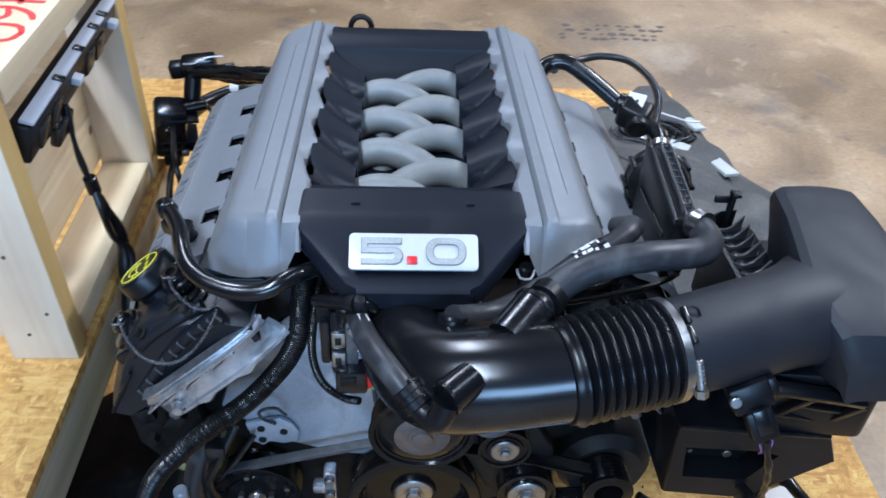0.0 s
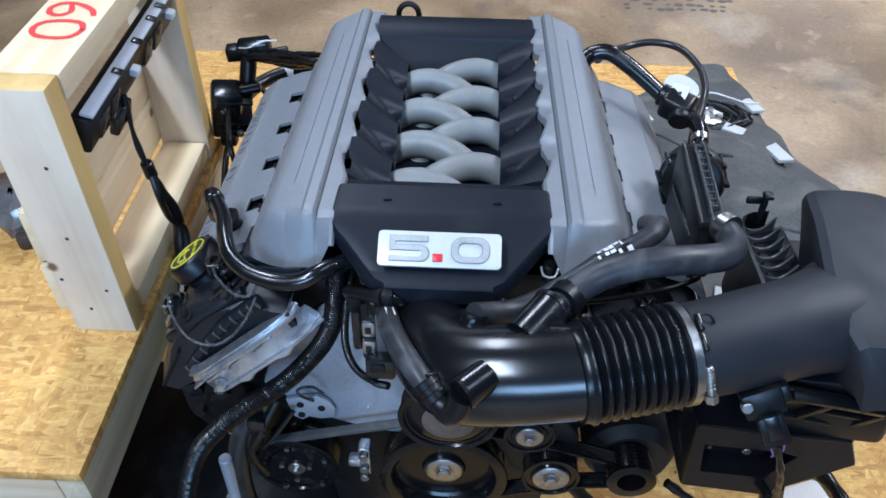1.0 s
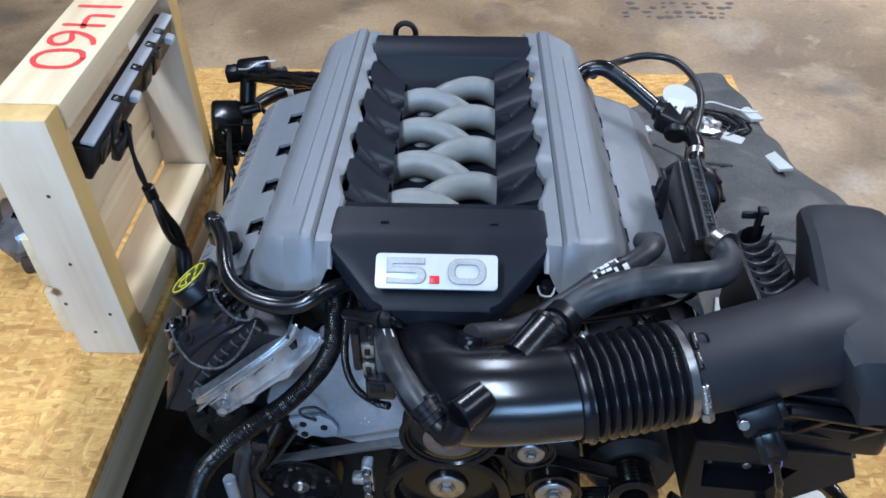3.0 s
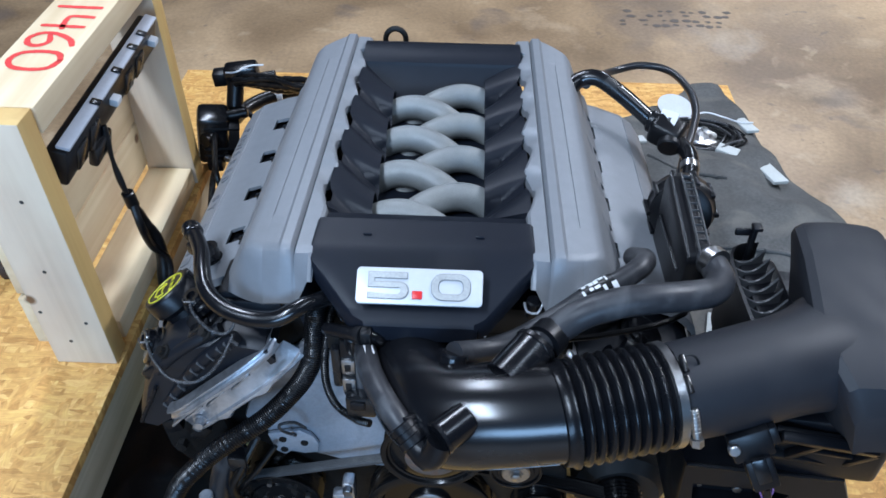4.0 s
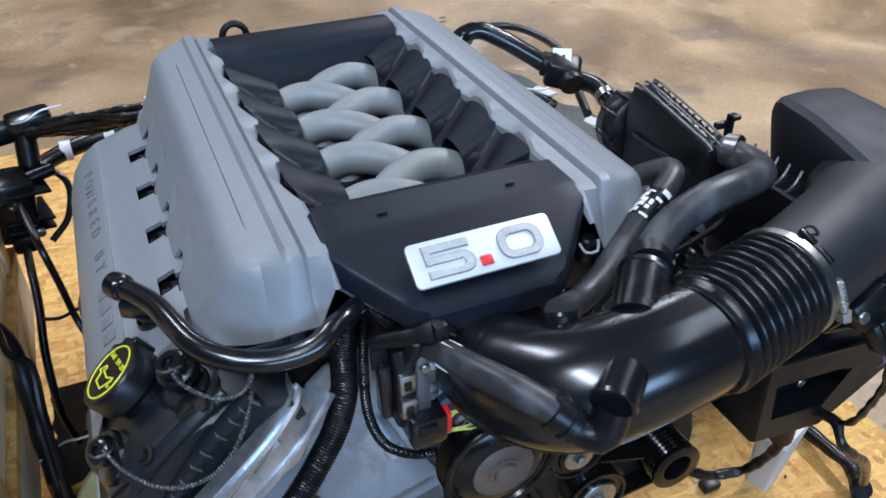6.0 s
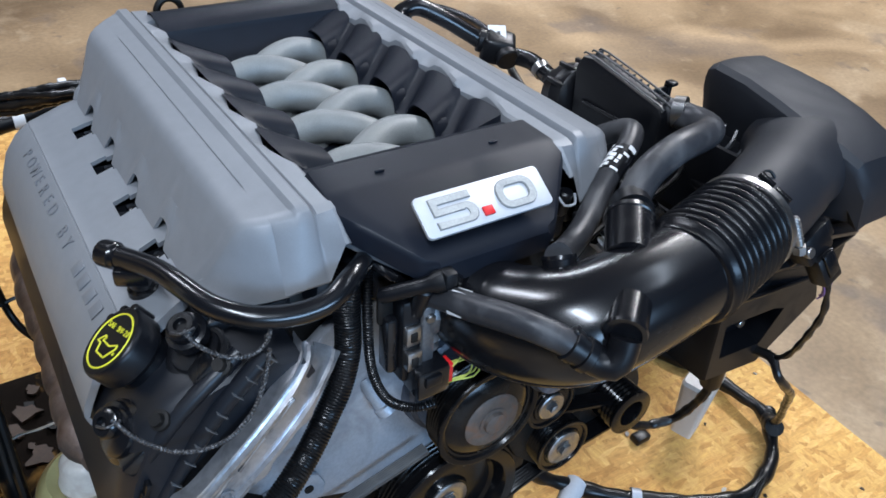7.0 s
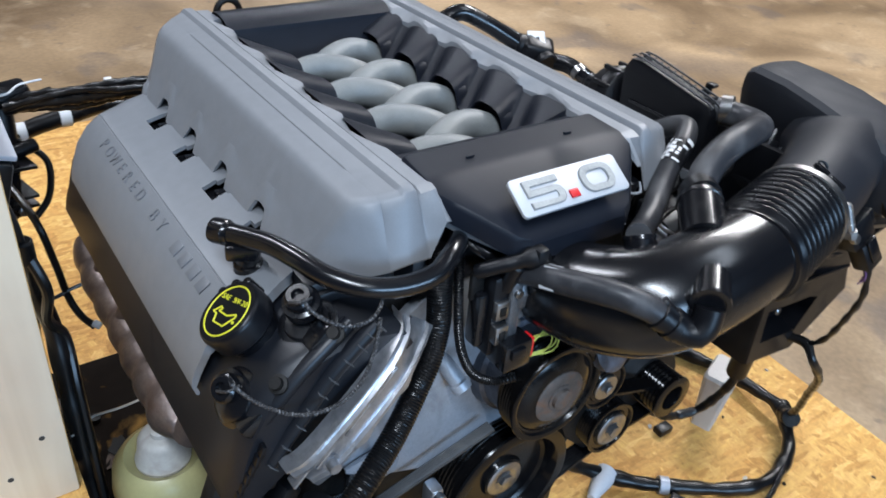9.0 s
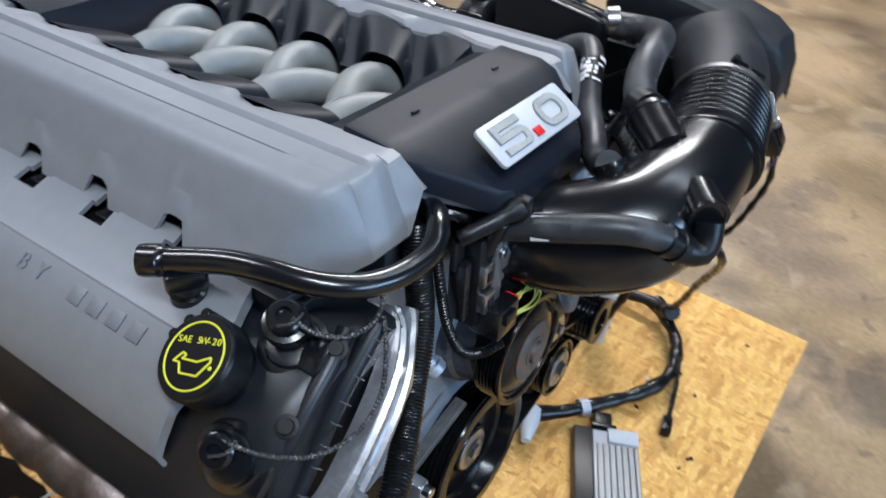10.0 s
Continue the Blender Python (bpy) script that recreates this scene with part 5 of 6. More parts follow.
def pulley(name, c, r, depth, face, label, hub=None):
    """Grooved rim with a domed, dished or hollow face."""
    c = Vector(c)
    a, b = c + Vector((0, depth, 0)), c
    rim = [(0, r * 0.98)] + [(0.08 + 0.76 * k / 12, r * (1.0 if k % 2 else 0.95)) for k in range(13)] + [(0.88, r * 1.02), (0.94, r * 1.045), (0.99, r * 1.03), (1.0, r * 0.99)]
    faces = {"dome": [(0.97, 0.93), (0.86, 0.90), (0.84, 0.86), (0.92, 0.80), (1.02, 0.68), (1.06, 0.56), (1.07, 0.50), (1.03, 0.48), (1.03, 0.0)],
             "dish": [(1.0, 0.86), (0.96, 0.84), (0.62, 0.79), (0.55, 0.74), (0.55, 0.36), (0.66, 0.33), (0.66, 0.0)],
             "ring": [(0.98, 0.93), (0.90, 0.90), (0.90, 0.74), (0.97, 0.70), (0.97, 0.0)],
             "hollow": [(1.0, 0.60), (0.92, 0.55), (0.35, 0.52), (0.35, 0.0)]}[face]
    p = part(name, lathe(bmesh.new(), a, b, rim + [(t, max(q * r, 0.0004)) for t, q in faces], 44), PULLEY, engine, label, angle=32)
    if hub:
        base = {"dome": 1.03, "dish": 0.66, "ring": 0.97}[face]
        h0 = a.lerp(b, base)
        part("hub", lathe(bmesh.new(), h0 + Vector((0, 0.001, 0)), h0 + Vector((0, -0.0035, 0)), [(0, hub[0]), (0.7, hub[0]), (1, hub[0] * 0.92), (1, hub[0] * 0.5), (0.85, hub[0] * 0.45), (0.85, 0.0004)], 28), hub[1], p)
        part("hub_bolt", lathe(bmesh.new(), h0 + Vector((0, -0.002, 0)), h0 + Vector((0, -0.010, 0)), [(0, hub[0] * 0.5), (0.3, hub[0] * 0.5), (0.32, hub[0] * 0.38), (0.9, hub[0] * 0.37), (1, hub[0] * 0.3)], 6 if hub[1] is STEEL else 20), hub[1], p)
    return p


pulley("water_pump_pulley", (0.016, -0.138, -0.271), 0.064, 0.032, "dome", "glossy black water pump pulley", (0.035, RUST))
part("pump_body", lathe(bmesh.new(), (0.016, -0.107, -0.271), (0.018, -0.040, -0.278), [(0, 0.050), (0.1, 0.057), (0.45, 0.059), (0.5, 0.064), (0.8, 0.068), (1, 0.080)], 28), OUTLET, engine, "oily grey water pump body")
pulley("crank_pulley", (0.010, -0.098, -0.464), 0.092, 0.050, "dish", "black crankshaft pulley", (0.028, STEEL))
pulley("compressor_pulley", (-0.211, -0.090, -0.463), 0.060, 0.040, "ring", "black compressor clutch pulley", (0.013, STEEL))
pulley("idler_pulley", (0.126, -0.118, -0.326), 0.034, 0.030, "ring", "black idler pulley with a steel centre", (0.019, STEEL))
pulley("idler_pulley", (0.165, -0.115, -0.424), 0.040, 0.032, "ring", "black idler pulley with a steel face", (0.026, STEEL))
pulley("alternator_pulley", (0.278, -0.122, -0.415), 0.034, 0.048, "hollow", "grooved black alternator pulley")
for k in range(5):
    a = 0.5 + k * math.tau / 5
    part("clutch_rivet", rod((-0.211 + 0.050 * math.cos(a), -0.088, -0.463 + 0.050 * math.sin(a)), (-0.211 + 0.050 * math.cos(a), -0.0945, -0.463 + 0.050 * math.sin(a)), 0.0038, 8), STEEL, [o for o in engine.children if o.name.startswith("compressor_pulley")][0])
for k in range(3):
    a = 0.5 + k * math.tau / 3
    part("clutch_bolt", rod((-0.211 + 0.024 * math.cos(a), -0.086, -0.463 + 0.022 * math.sin(a)), (-0.211 + 0.024 * math.cos(a), -0.097, -0.463 + 0.022 * math.sin(a)), 0.004, 8), STEEL, [o for o in engine.children if o.name.startswith("compressor_pulley")][0])


def belt_run(points, width):
    """A ribbed belt that follows the points in the plane across the crankshaft."""
    bm = bmesh.new()
    rows = []
    for i, (x, y, z) in enumerate(points):
        d = Vector(points[min(i + 1, len(points) - 1)]) - Vector(points[max(i - 1, 0)])
        nn = Vector((-d.z, 0, d.x)).normalized() * 0.002
        rows.append([(x + nn.x, y, z + nn.z)] + [(x + nn.x * (1.0 if k % 2 else 1.7), y + width * k / 12, z + nn.z * (1.0 if k % 2 else 1.7)) for k in range(1, 12)] + [(x + nn.x, y + width, z + nn.z), (x - nn.x, y + width, z - nn.z), (x - nn.x, y, z - nn.z)])
    grid(bm, rows, close=True)
    return bm


part("drive_belt", belt_run([(-0.272, -0.088, -0.452), (-0.262, -0.088, -0.428), (-0.240, -0.088, -0.408), (-0.12, -0.090, -0.372), (-0.03, -0.092, -0.345)], 0.015), BELT, engine, "worn grey ribbed drive belt")
part("drive_belt", belt_run([(0.05, -0.105, -0.345), (0.10, -0.105, -0.353), (0.17, -0.105, -0.372), (0.26, -0.11, -0.396), (0.30, -0.11, -0.398)], 0.026), PULLEY, engine, "black drive belt")
part("drive_belt", belt_run([(0.085, -0.095, -0.51), (0.13, -0.098, -0.49), (0.20, -0.10, -0.467), (0.27, -0.10, -0.460)], 0.026), PULLEY, engine, "black drive belt")
bm = bmesh.new()
prism(bm, [(0.07, -0.36), (0.10, -0.28), (0.15, -0.28), (0.20, -0.36), (0.21, -0.46), (0.16, -0.49), (0.11, -0.44)], -0.088, -0.062, axis="y", bevel=0.006)
part("tensioner_bracket", bm, DARK, engine, "dark cast tensioner bracket")
bm = lathe(bmesh.new(), (0.285, -0.075, -0.430), (0.285, 0.08, -0.430), [(0, 0.055), (0.1, 0.068), (0.9, 0.068), (1, 0.055)], 28)
part("alternator", bm, DARK, engine, "dark alternator body")
bm = lathe(bmesh.new(), (-0.210, -0.045, -0.470), (-0.210, 0.12, -0.470), [(0, 0.055), (0.1, 0.062), (0.9, 0.062), (1, 0.05)], 28)
part("compressor", bm, DARK, engine, "dark air conditioning compressor")
bm = bmesh.new()
prism(bm, [(-0.218, -0.333), (-0.198, -0.328), (-0.172, -0.323), (-0.156, -0.333), (-0.148, -0.351), (-0.152, -0.369), (-0.170, -0.373), (-0.188, -0.369), (-0.198, -0.377), (-0.210, -0.369), (-0.214, -0.351)], -0.066, -0.060, axis="y", bevel=0.001)
br = part("steel_bracket", bm, CAST_GREY, engine, "small bright bracket plate")
for x, z in ((-0.198, -0.343), (-0.198, -0.365), (-0.168, -0.349)):
    part("bracket_hole", rod((x, -0.0635, z), (x, -0.0675, z), 0.0055, 12), DARK, br)
part("bracket_wire", hose([(-0.178, -0.068, -0.331), (-0.192, -0.080, -0.306), (-0.190, -0.090, -0.281), (-0.172, -0.085, -0.281), (-0.162, -0.070, -0.311)], 0.0022, n=8), BRAID, br)
bm = bmesh.new()
prism(bm, [(-0.29, -0.24), (-0.352, -0.262), (-0.372, -0.32), (-0.366, -0.38), (-0.33, -0.43), (-0.26, -0.42)], -0.060, -0.034, axis="y", bevel=0.006)
mount = part("mount_bracket", bm, DARK, engine, "dark oily cast mount bracket")
for x, z in ((-0.345, -0.300), (-0.345, -0.365), (-0.300, -0.395)):
    part("mount_bolt", rod((x, -0.058, z), (x, -0.072, z), 0.0085, 6), DARK, mount)
for x, y, z, t in ((-0.318, -0.080, -0.262, 20), (-0.338, -0.078, -0.292, -15), (-0.300, -0.082, -0.300, 35)):
    part("mount_plug", box(bmesh.new(), (-0.011, -0.014, -0.013), (0.011, 0.014, 0.013), 0.003, Matrix.Translation((x, y, z)) @ pose(0, 0, 0, 0, t, 10)), DEEP, mount)
cast = part("tensioner_casting", boxed((-0.116, -0.094, -0.470), (-0.098, -0.070, -0.405), 0.005), ALU, engine, "small grey casting")
part("casting_lug", boxed((-0.132, -0.092, -0.452), (-0.112, -0.074, -0.436), 0.004), ALU, cast)
for z in (-0.414, -0.444, -0.464):
    part("casting_bolt", rod((-0.107, -0.092, z), (-0.107, -0.103, z), 0.007, 8, 0.001), STEEL, cast)
# coolant outlet under the elbow
out = part("coolant_outlet", lathe(bmesh.new(), (0.09, -0.07, -0.26), (0.104, -0.135, -0.232), [(0, 0.040), (0.3, 0.034), (0.7, 0.030), (0.75, 0.036), (0.95, 0.036), (1, 0.030)], 24), OUTLET, engine, "oily grey cast coolant outlet")
part("outlet_lug", boxed((0.112, -0.128, -0.262), (0.150, -0.100, -0.226), 0.006), OUTLET, out)
part("outlet_bolt", rod((0.132, -0.126, -0.244), (0.132, -0.136, -0.244), 0.007, 6), STEEL, out)
part("throttle_body", lathe(bmesh.new(), (0.002, -0.055, -0.12), (0.002, -0.125, -0.10), [(0, 0.05), (0.2, 0.058), (1, 0.058)], 32), DEEP, engine, "black throttle body")
part("intake_plenum", boxed((-0.15, -0.07, -0.12), (0.15, 0.49, -0.075), 0.01), BLACK_MATT, engine, "black intake plenum")

# purge valve assembly beside the throttle
mod = part("purge_valve", boxed((-0.092, -0.128, -0.178), (-0.060, -0.098, -0.080), 0.006), DEEP, engine, "black purge valve with metal clips")
for y, z in ((-0.128, -0.118), (-0.131, -0.146)):
    part("metal_clip", boxed((-0.090, y - 0.005, z - 0.011), (-0.074, y + 0.006, z + 0.011), 0.002), STEEL, mod)
    part("clip_window", boxed((-0.086, y - 0.0065, z - 0.005), (-0.079, y - 0.004, z + 0.005), 0.0005), DARK, mod)
part("valve_ribs", lathe(bmesh.new(), (-0.062, -0.118, -0.150), (-0.056, -0.124, -0.090), [(0, 0.010), (0.1, 0.014), (0.2, 0.010), (0.3, 0.014), (0.4, 0.010), (0.55, 0.015), (0.8, 0.015), (0.9, 0.010), (1, 0.009)], 16), DULL, mod, "dull metal fitting")
part("plug", boxed((-0.086, -0.150, -0.186), (-0.050, -0.116, -0.152), 0.004), BLACK_GLOSS, mod)
part("plug_latch", boxed((-0.080, -0.154, -0.168), (-0.062, -0.148, -0.156), 0.0015), DEEP, mod)
part("red_tab", boxed((-0.050, -0.146, -0.180), (-0.045, -0.132, -0.156), 0.001), RED, mod, "red locking tab")
part("valve_plate", boxed((-0.074, -0.134, -0.156), (-0.060, -0.126, -0.088), 0.003), DULL, mod, "dull grey metal plate")
part("valve_screw", rod((-0.067, -0.132, -0.100), (-0.067, -0.138, -0.100), 0.005, 10, 0.001), STEEL, mod)
part("side_bracket", boxed((-0.104, -0.122, -0.165), (-0.092, -0.102, -0.100), 0.004), BLACK_GLOSS, mod)
for q in (0.0, 0.006):
    part("yellow_wire", hose([(-0.046, -0.140 - q, -0.160), (-0.034, -0.150, -0.150 + q), (-0.023 - q, -0.154, -0.158), (-0.024 - q, -0.151, -0.172), (-0.036, -0.144, -0.180 - q * 0.5), (-0.052, -0.136, -0.186)], 0.0009, n=8), GREEN, mod)
part("green_lead", hose([(-0.046, -0.140, -0.162), (-0.032, -0.152, -0.152), (-0.021, -0.156, -0.162), (-0.024, -0.152, -0.178), (-0.042, -0.142, -0.184), (-0.060, -0.134, -0.195)], 0.0009, n=8), GREEN, mod)
part("connector_pipe", hose([(-0.106, -0.114, -0.074), (-0.102, -0.118, -0.071), (-0.096, -0.122, -0.068), (-0.078, -0.134, -0.060), (-0.060, -0.144, -0.053)], lambda t: 0.0075 + (0.003 if t > 0.82 else 0), n=14), DEEP, mod)
part("connector_collar", boxed((-0.063, -0.151, -0.061), (-0.050, -0.136, -0.044), 0.003), DEEP, mod)
part("tee_leg", rod((-0.074, -0.134, -0.062), (-0.076, -0.122, -0.098), 0.009, 14, 0.002), DEEP, mod)
part("elbow", hose([(-0.056, -0.140, -0.056), (-0.044, -0.138, -0.064), (-0.040, -0.122, -0.086), (-0.042, -0.100, -0.10)], 0.008, n=12), BLACK_GLOSS, mod)
part("bracket_tab", boxed((-0.108, -0.112, -0.110), (-0.092, -0.106, -0.078), 0.002), DARK, mod)
part("support_pin", lathe(bmesh.new(), (-0.092, -0.052, -0.232), (-0.078, -0.082, -0.264), [(0, 0.010), (0.75, 0.0105), (0.8, 0.0125), (1, 0.0115), (1, 0.0085), (0.9, 0.008), (0.9, 0.0005)], 18), CAST_GREY, engine, "dull cast stud")
part("fuel_line", hose([(-0.098, -0.082, -0.060), (-0.086, -0.104, -0.066), (-0.070, -0.098, -0.072), (-0.030, -0.090, -0.070), (0.05, -0.085, -0.075)], 0.0055, n=10), BLACK_GLOSS, engine, "thin black fuel line")

part("coolant_hose", hose([(-0.262, -0.085, -0.33), (-0.285, -0.105, -0.40), (-0.292, -0.110, -0.48), (-0.285, -0.105, -0.56), (-0.26, -0.08, -0.62)], 0.016, n=16), RUBBER, engine, "black coolant hose")
part("clip_pipe", rod((-0.300, -0.125, -0.395), (-0.300, -0.120, -0.52), 0.0095, 14, 0.002), CAST_GREY, engine, "grey pipe end")
part("pipe_clip", lathe(bmesh.new(), (-0.303, -0.122, -0.497), (-0.302, -0.121, -0.507), [(0, 0.0125), (1, 0.0125)], 18), STEEL, engine, "bright band clip")
for pts, r in (([(-0.225, -0.09, -0.31), (-0.245, -0.115, -0.345), (-0.262, -0.12, -0.39), (-0.25, -0.11, -0.45)], 0.006), ([(-0.205, -0.08, -0.34), (-0.232, -0.10, -0.372), (-0.268, -0.105, -0.42)], 0.004)):
    part("loom", hose(pts, r, n=10), CABLE, engine)
part("plug", boxed((-0.262, -0.118, -0.352), (-0.236, -0.096, -0.322), 0.004, pose(0, 0, 0)), BLACK_GLOSS, engine)

# looms and wires
loom = part("convoluted_loom", hose([(-0.122, -0.080, -0.060), (-0.127, -0.086, -0.100), (-0.131, -0.094, -0.140), (-0.145, -0.104, -0.172), (-0.167, -0.114, -0.199), (-0.190, -0.126, -0.219), (-0.213, -0.138, -0.232), (-0.240, -0.150, -0.246), (-0.275, -0.160, -0.275), (-0.315, -0.165, -0.330), (-0.345, -0.168, -0.42), (-0.365, -0.165, -0.52), (-0.375, -0.14, -0.62)], 0.0125, step=0.0012, ribs=0.0006, pitch=0.0032, n=16), CABLE, engine, "black convoluted wiring loom")
part("loom", hose([(-0.102, -0.080, -0.06), (-0.112, -0.098, -0.110), (-0.115, -0.112, -0.160), (-0.104, -0.122, -0.195), (-0.080, -0.130, -0.212), (-0.060, -0.142, -0.205)], 0.0048, ribs=0.0006, pitch=0.003, n=10), CABLE, engine, "thin black wiring loom")
for pts in ([(-0.272, -0.083, -0.067), (-0.266, -0.094, -0.077), (-0.252, -0.104, -0.087), (-0.236, -0.112, -0.090), (-0.222, -0.117, -0.084), (-0.213, -0.117, -0.072), (-0.210, -0.112, -0.060)],
            [(-0.340, -0.082, -0.136), (-0.326, -0.104, -0.146), (-0.300, -0.128, -0.152), (-0.268, -0.140, -0.146), (-0.243, -0.140, -0.128), (-0.225, -0.130, -0.106), (-0.214, -0.119, -0.084)]):
    part("sensor_wire", hose(pts, 0.0019, step=0.0012, ribs=0.0004, pitch=0.0030, n=8), BRAID, engine, "braided sensor wire")
for c in ((-0.268, -0.072, -0.078), (-0.338, -0.070, -0.150)):
    nrm = Vector((-0.35, -0.25, 0.90)).normalized() if c[0] > -0.3 else Vector((-0.75, -0.35, 0.55)).normalized()
    pl = part("sensor_plug", lathe(bmesh.new(), Vector(c) - nrm * 0.010, Vector(c) + nrm * 0.013, [(0, 0.0175), (0.45, 0.0175), (0.5, 0.0135), (0.85, 0.0135), (0.9, 0.0120), (1, 0.0105), (1, 0.0060), (0.8, 0.0055), (0.8, 0.0005)], 20), BLACK_GLOSS, engine, "round black sensor plug")
    part("spring_clip", hose([(c[0] - 0.014, c[1] - 0.006, c[2] + 0.008), (c[0] - 0.008, c[1] - 0.016, c[2] + 0.012), (c[0] + 0.004, c[1] - 0.014, c[2] + 0.012)], 0.0012, n=6), BRAID, pl)

# exhaust manifold and heat shield under the near cylinder bank
for s in (-1, 1):
    bm = bmesh.new()
    tube(bm, [(s * 0.345, 0.46, -0.30), (s * 0.352, 0.38, -0.305), (s * 0.350, 0.28, -0.310), (s * 0.352, 0.18, -0.305), (s * 0.354, 0.10, -0.296), (s * 0.356, 0.062, -0.293), (s * 0.352, 0.042, -0.292)], lambda t: (0.025 + 0.004 * abs(math.sin(t * 22))) * (1 if t < 0.93 else 1 - 5.5 * (t - 0.93)), n=18)
    mani = part("exhaust_manifold", bm, SHIELD, engine, "tarnished pinkish steel exhaust manifold", angle=70)
    for k in range(4):
        y = 0.03 + 0.11 * k
        part("port_bend", hose([(s * 0.30, y, -0.262), (s * 0.335, y, -0.268), (s * 0.352, y + 0.012, -0.300)], 0.019, n=14), SHIELD, mani)
part("dipstick_tube", hose([(-0.340, 0.085, -0.265), (-0.370, 0.121, -0.303), (-0.397, 0.158, -0.340), (-0.4216, 0.1946, -0.3726), (-0.436, 0.190, -0.376), (-0.4513, 0.172, -0.371)], 0.0014, n=8), TRANSLUCENT, engine, "thin pale metal rod")


# ---- things on the pallet and on the frame ----
# grey felt-backed liner behind the air box
def liner_top(x, y):
    top = 0.50 - 0.09 * max(0, (y - 0.55) / 0.6) + 0.012 * math.sin(9 * x + 4 * y) + 0.008 * math.sin(23 * y - 7 * x) + 0.004 * math.sin(41 * x + 17 * y) + 0.010 * math.exp(-(((x - 0.70) * 0.8 + (y - 0.62)) / 0.03) ** 2) - 0.012 * math.exp(-(((x - 0.62) - 0.5 * (y - 0.45)) / 0.035) ** 2)
    dip = math.exp(-((x - 0.60) / 0.10) ** 2 - ((y - 0.93) / 0.13) ** 2)
    return top - 0.018 * dip - 0.03 * max(0, (x - 0.74) / 0.12)


def liner_edge(y):
    stops = ((0.14, 0.80), (0.50, 0.875), (0.64, 0.868), (0.79, 0.815), (0.99, 0.805), (1.24, 0.785), (1.40, 0.775))
    for (a, p), (b, q) in zip(stops, stops[1:]):
        if y <= b:
            return p + (q - p) * max(0, (y - a)) / (b - a)
    return stops[-1][1]


bm = bmesh.new()
rows = []
us = [0, 0.02] + [0.06 + 0.88 * k / 20 for k in range(21)] + [0.98, 1.0]
ys = [0.14, 0.15] + [0.17 + 1.13 * k / 36 for k in range(37)] + [1.312, 1.32]
for j, y in enumerate(ys):
    row = []
    for i, u in enumerate(us):
        x = 0.36 + (liner_edge(y) - 0.36) * u
        fy = 0.14 + (y - 0.14) * (0.70 + 0.30 * min(1.0, u / 0.75) ** 1.5)
        edge = i in (0, len(us) - 1) or j in (0, len(ys) - 1)
        near = i in (1, len(us) - 2) or j in (1, len(ys) - 2)
        row.append((x, fy, 0.2005 if edge else liner_top(x, fy) - (0.012 if near else 0)))
    rows.append(row)
grid(bm, rows)
liner = empty("wheel_arch_liner", "dusty grey felt wheel arch liner lying on the pallet", "liner")
shell = part("shell", bm, FELT, liner, angle=60)
for pts in (((0.45, 0.42), (0.55, 0.45), (0.66, 0.44), (0.76, 0.41)), ((0.46, 0.78), (0.52, 0.72), (0.62, 0.70))):
    part("crease", hose([(x, y, liner_top(x, y) + 0.001) for x, y in pts], 0.005, n=8), FELT, liner)

def foam(x, y, lx, ly, turn, tilt=-8):
    ob = part("foam_strip", boxed((-lx / 2, -ly / 2, -0.004), (lx / 2, ly / 2, 0.004), 0.001), FOAM)
    ob.matrix_world = pose(x, y, liner_top(x, y) + 0.005, tilt, 2, turn)
    return tagged(ob, "pale grey adhesive foam strip stuck on the felt liner", "foam strip", "foam strips on the liner")


foam(0.742, 0.760, 0.036, 0.085, 12)
foam(0.764, 1.040, 0.034, 0.075, 14)
foam(0.668, 0.862, 0.050, 0.042, -30)
foam(0.455, 0.880, 0.034, 0.030, 10)
foam(0.500, 0.235, 0.04, 0.09, -15, 0)

coil = empty("wire_coil", "coil of black wire wrapped round crumpled foil on the liner", "wire coil", pose(0.628, 0.955, liner_top(0.628, 0.955) + 0.004, -8))
random.seed(7)
for k in range(9):
    r = 0.058 + 0.005 * k
    ox, oy = random.uniform(-.012, .012), random.uniform(-.010, .010)
    part("wire_turn", hose([(ox + r * math.cos(a) + random.uniform(-.006, .006), oy + 0.85 * r * math.sin(a) + random.uniform(-.006, .006), 0.003 + 0.0025 * k + random.uniform(-.003, .004)) for a in [q * math.tau / 14 for q in range(15)]], 0.0034, n=8), CABLE if k not in (5, 8) else BRAID, coil)
part("white_lead", hose([(-0.02, 0.06, 0.03), (0.03, 0.10, 0.03), (0.08, 0.095, 0.02), (0.12, 0.085, 0.012), (0.155, 0.09, 0.01)], 0.0022, n=6), WHITE, coil)
bm = bmesh.new()
rows = []
for j in range(7):
    rows.append([((0.042 * j / 6) * math.cos(a) * (1 + 0.12 * random.uniform(-1, 1)), (0.042 * j / 6) * math.sin(a) * (1 + 0.12 * random.uniform(-1, 1)), 0.030 - 0.020 * (j / 6) ** 2 + random.uniform(-.004, .004)) for a in [q * math.tau / 16 for q in range(16)]])
grid(bm, rows, close=True)
part("foil_wrap", bm, STEEL, coil, "crumpled clear foil", angle=20)
tag = part("paper_disc", lathe(bmesh.new(), (0, 0, 0), (0, 0, 0.002), [(0, 0.047), (1, 0.047)], 40), PAPER)
tag.matrix_world = pose(0.585, 1.080, liner_top(0.585, 1.08) + 0.014, 12, 5, 8)
tagged(tag, "round white paper disc leaning beside the wire coil", "paper disc")

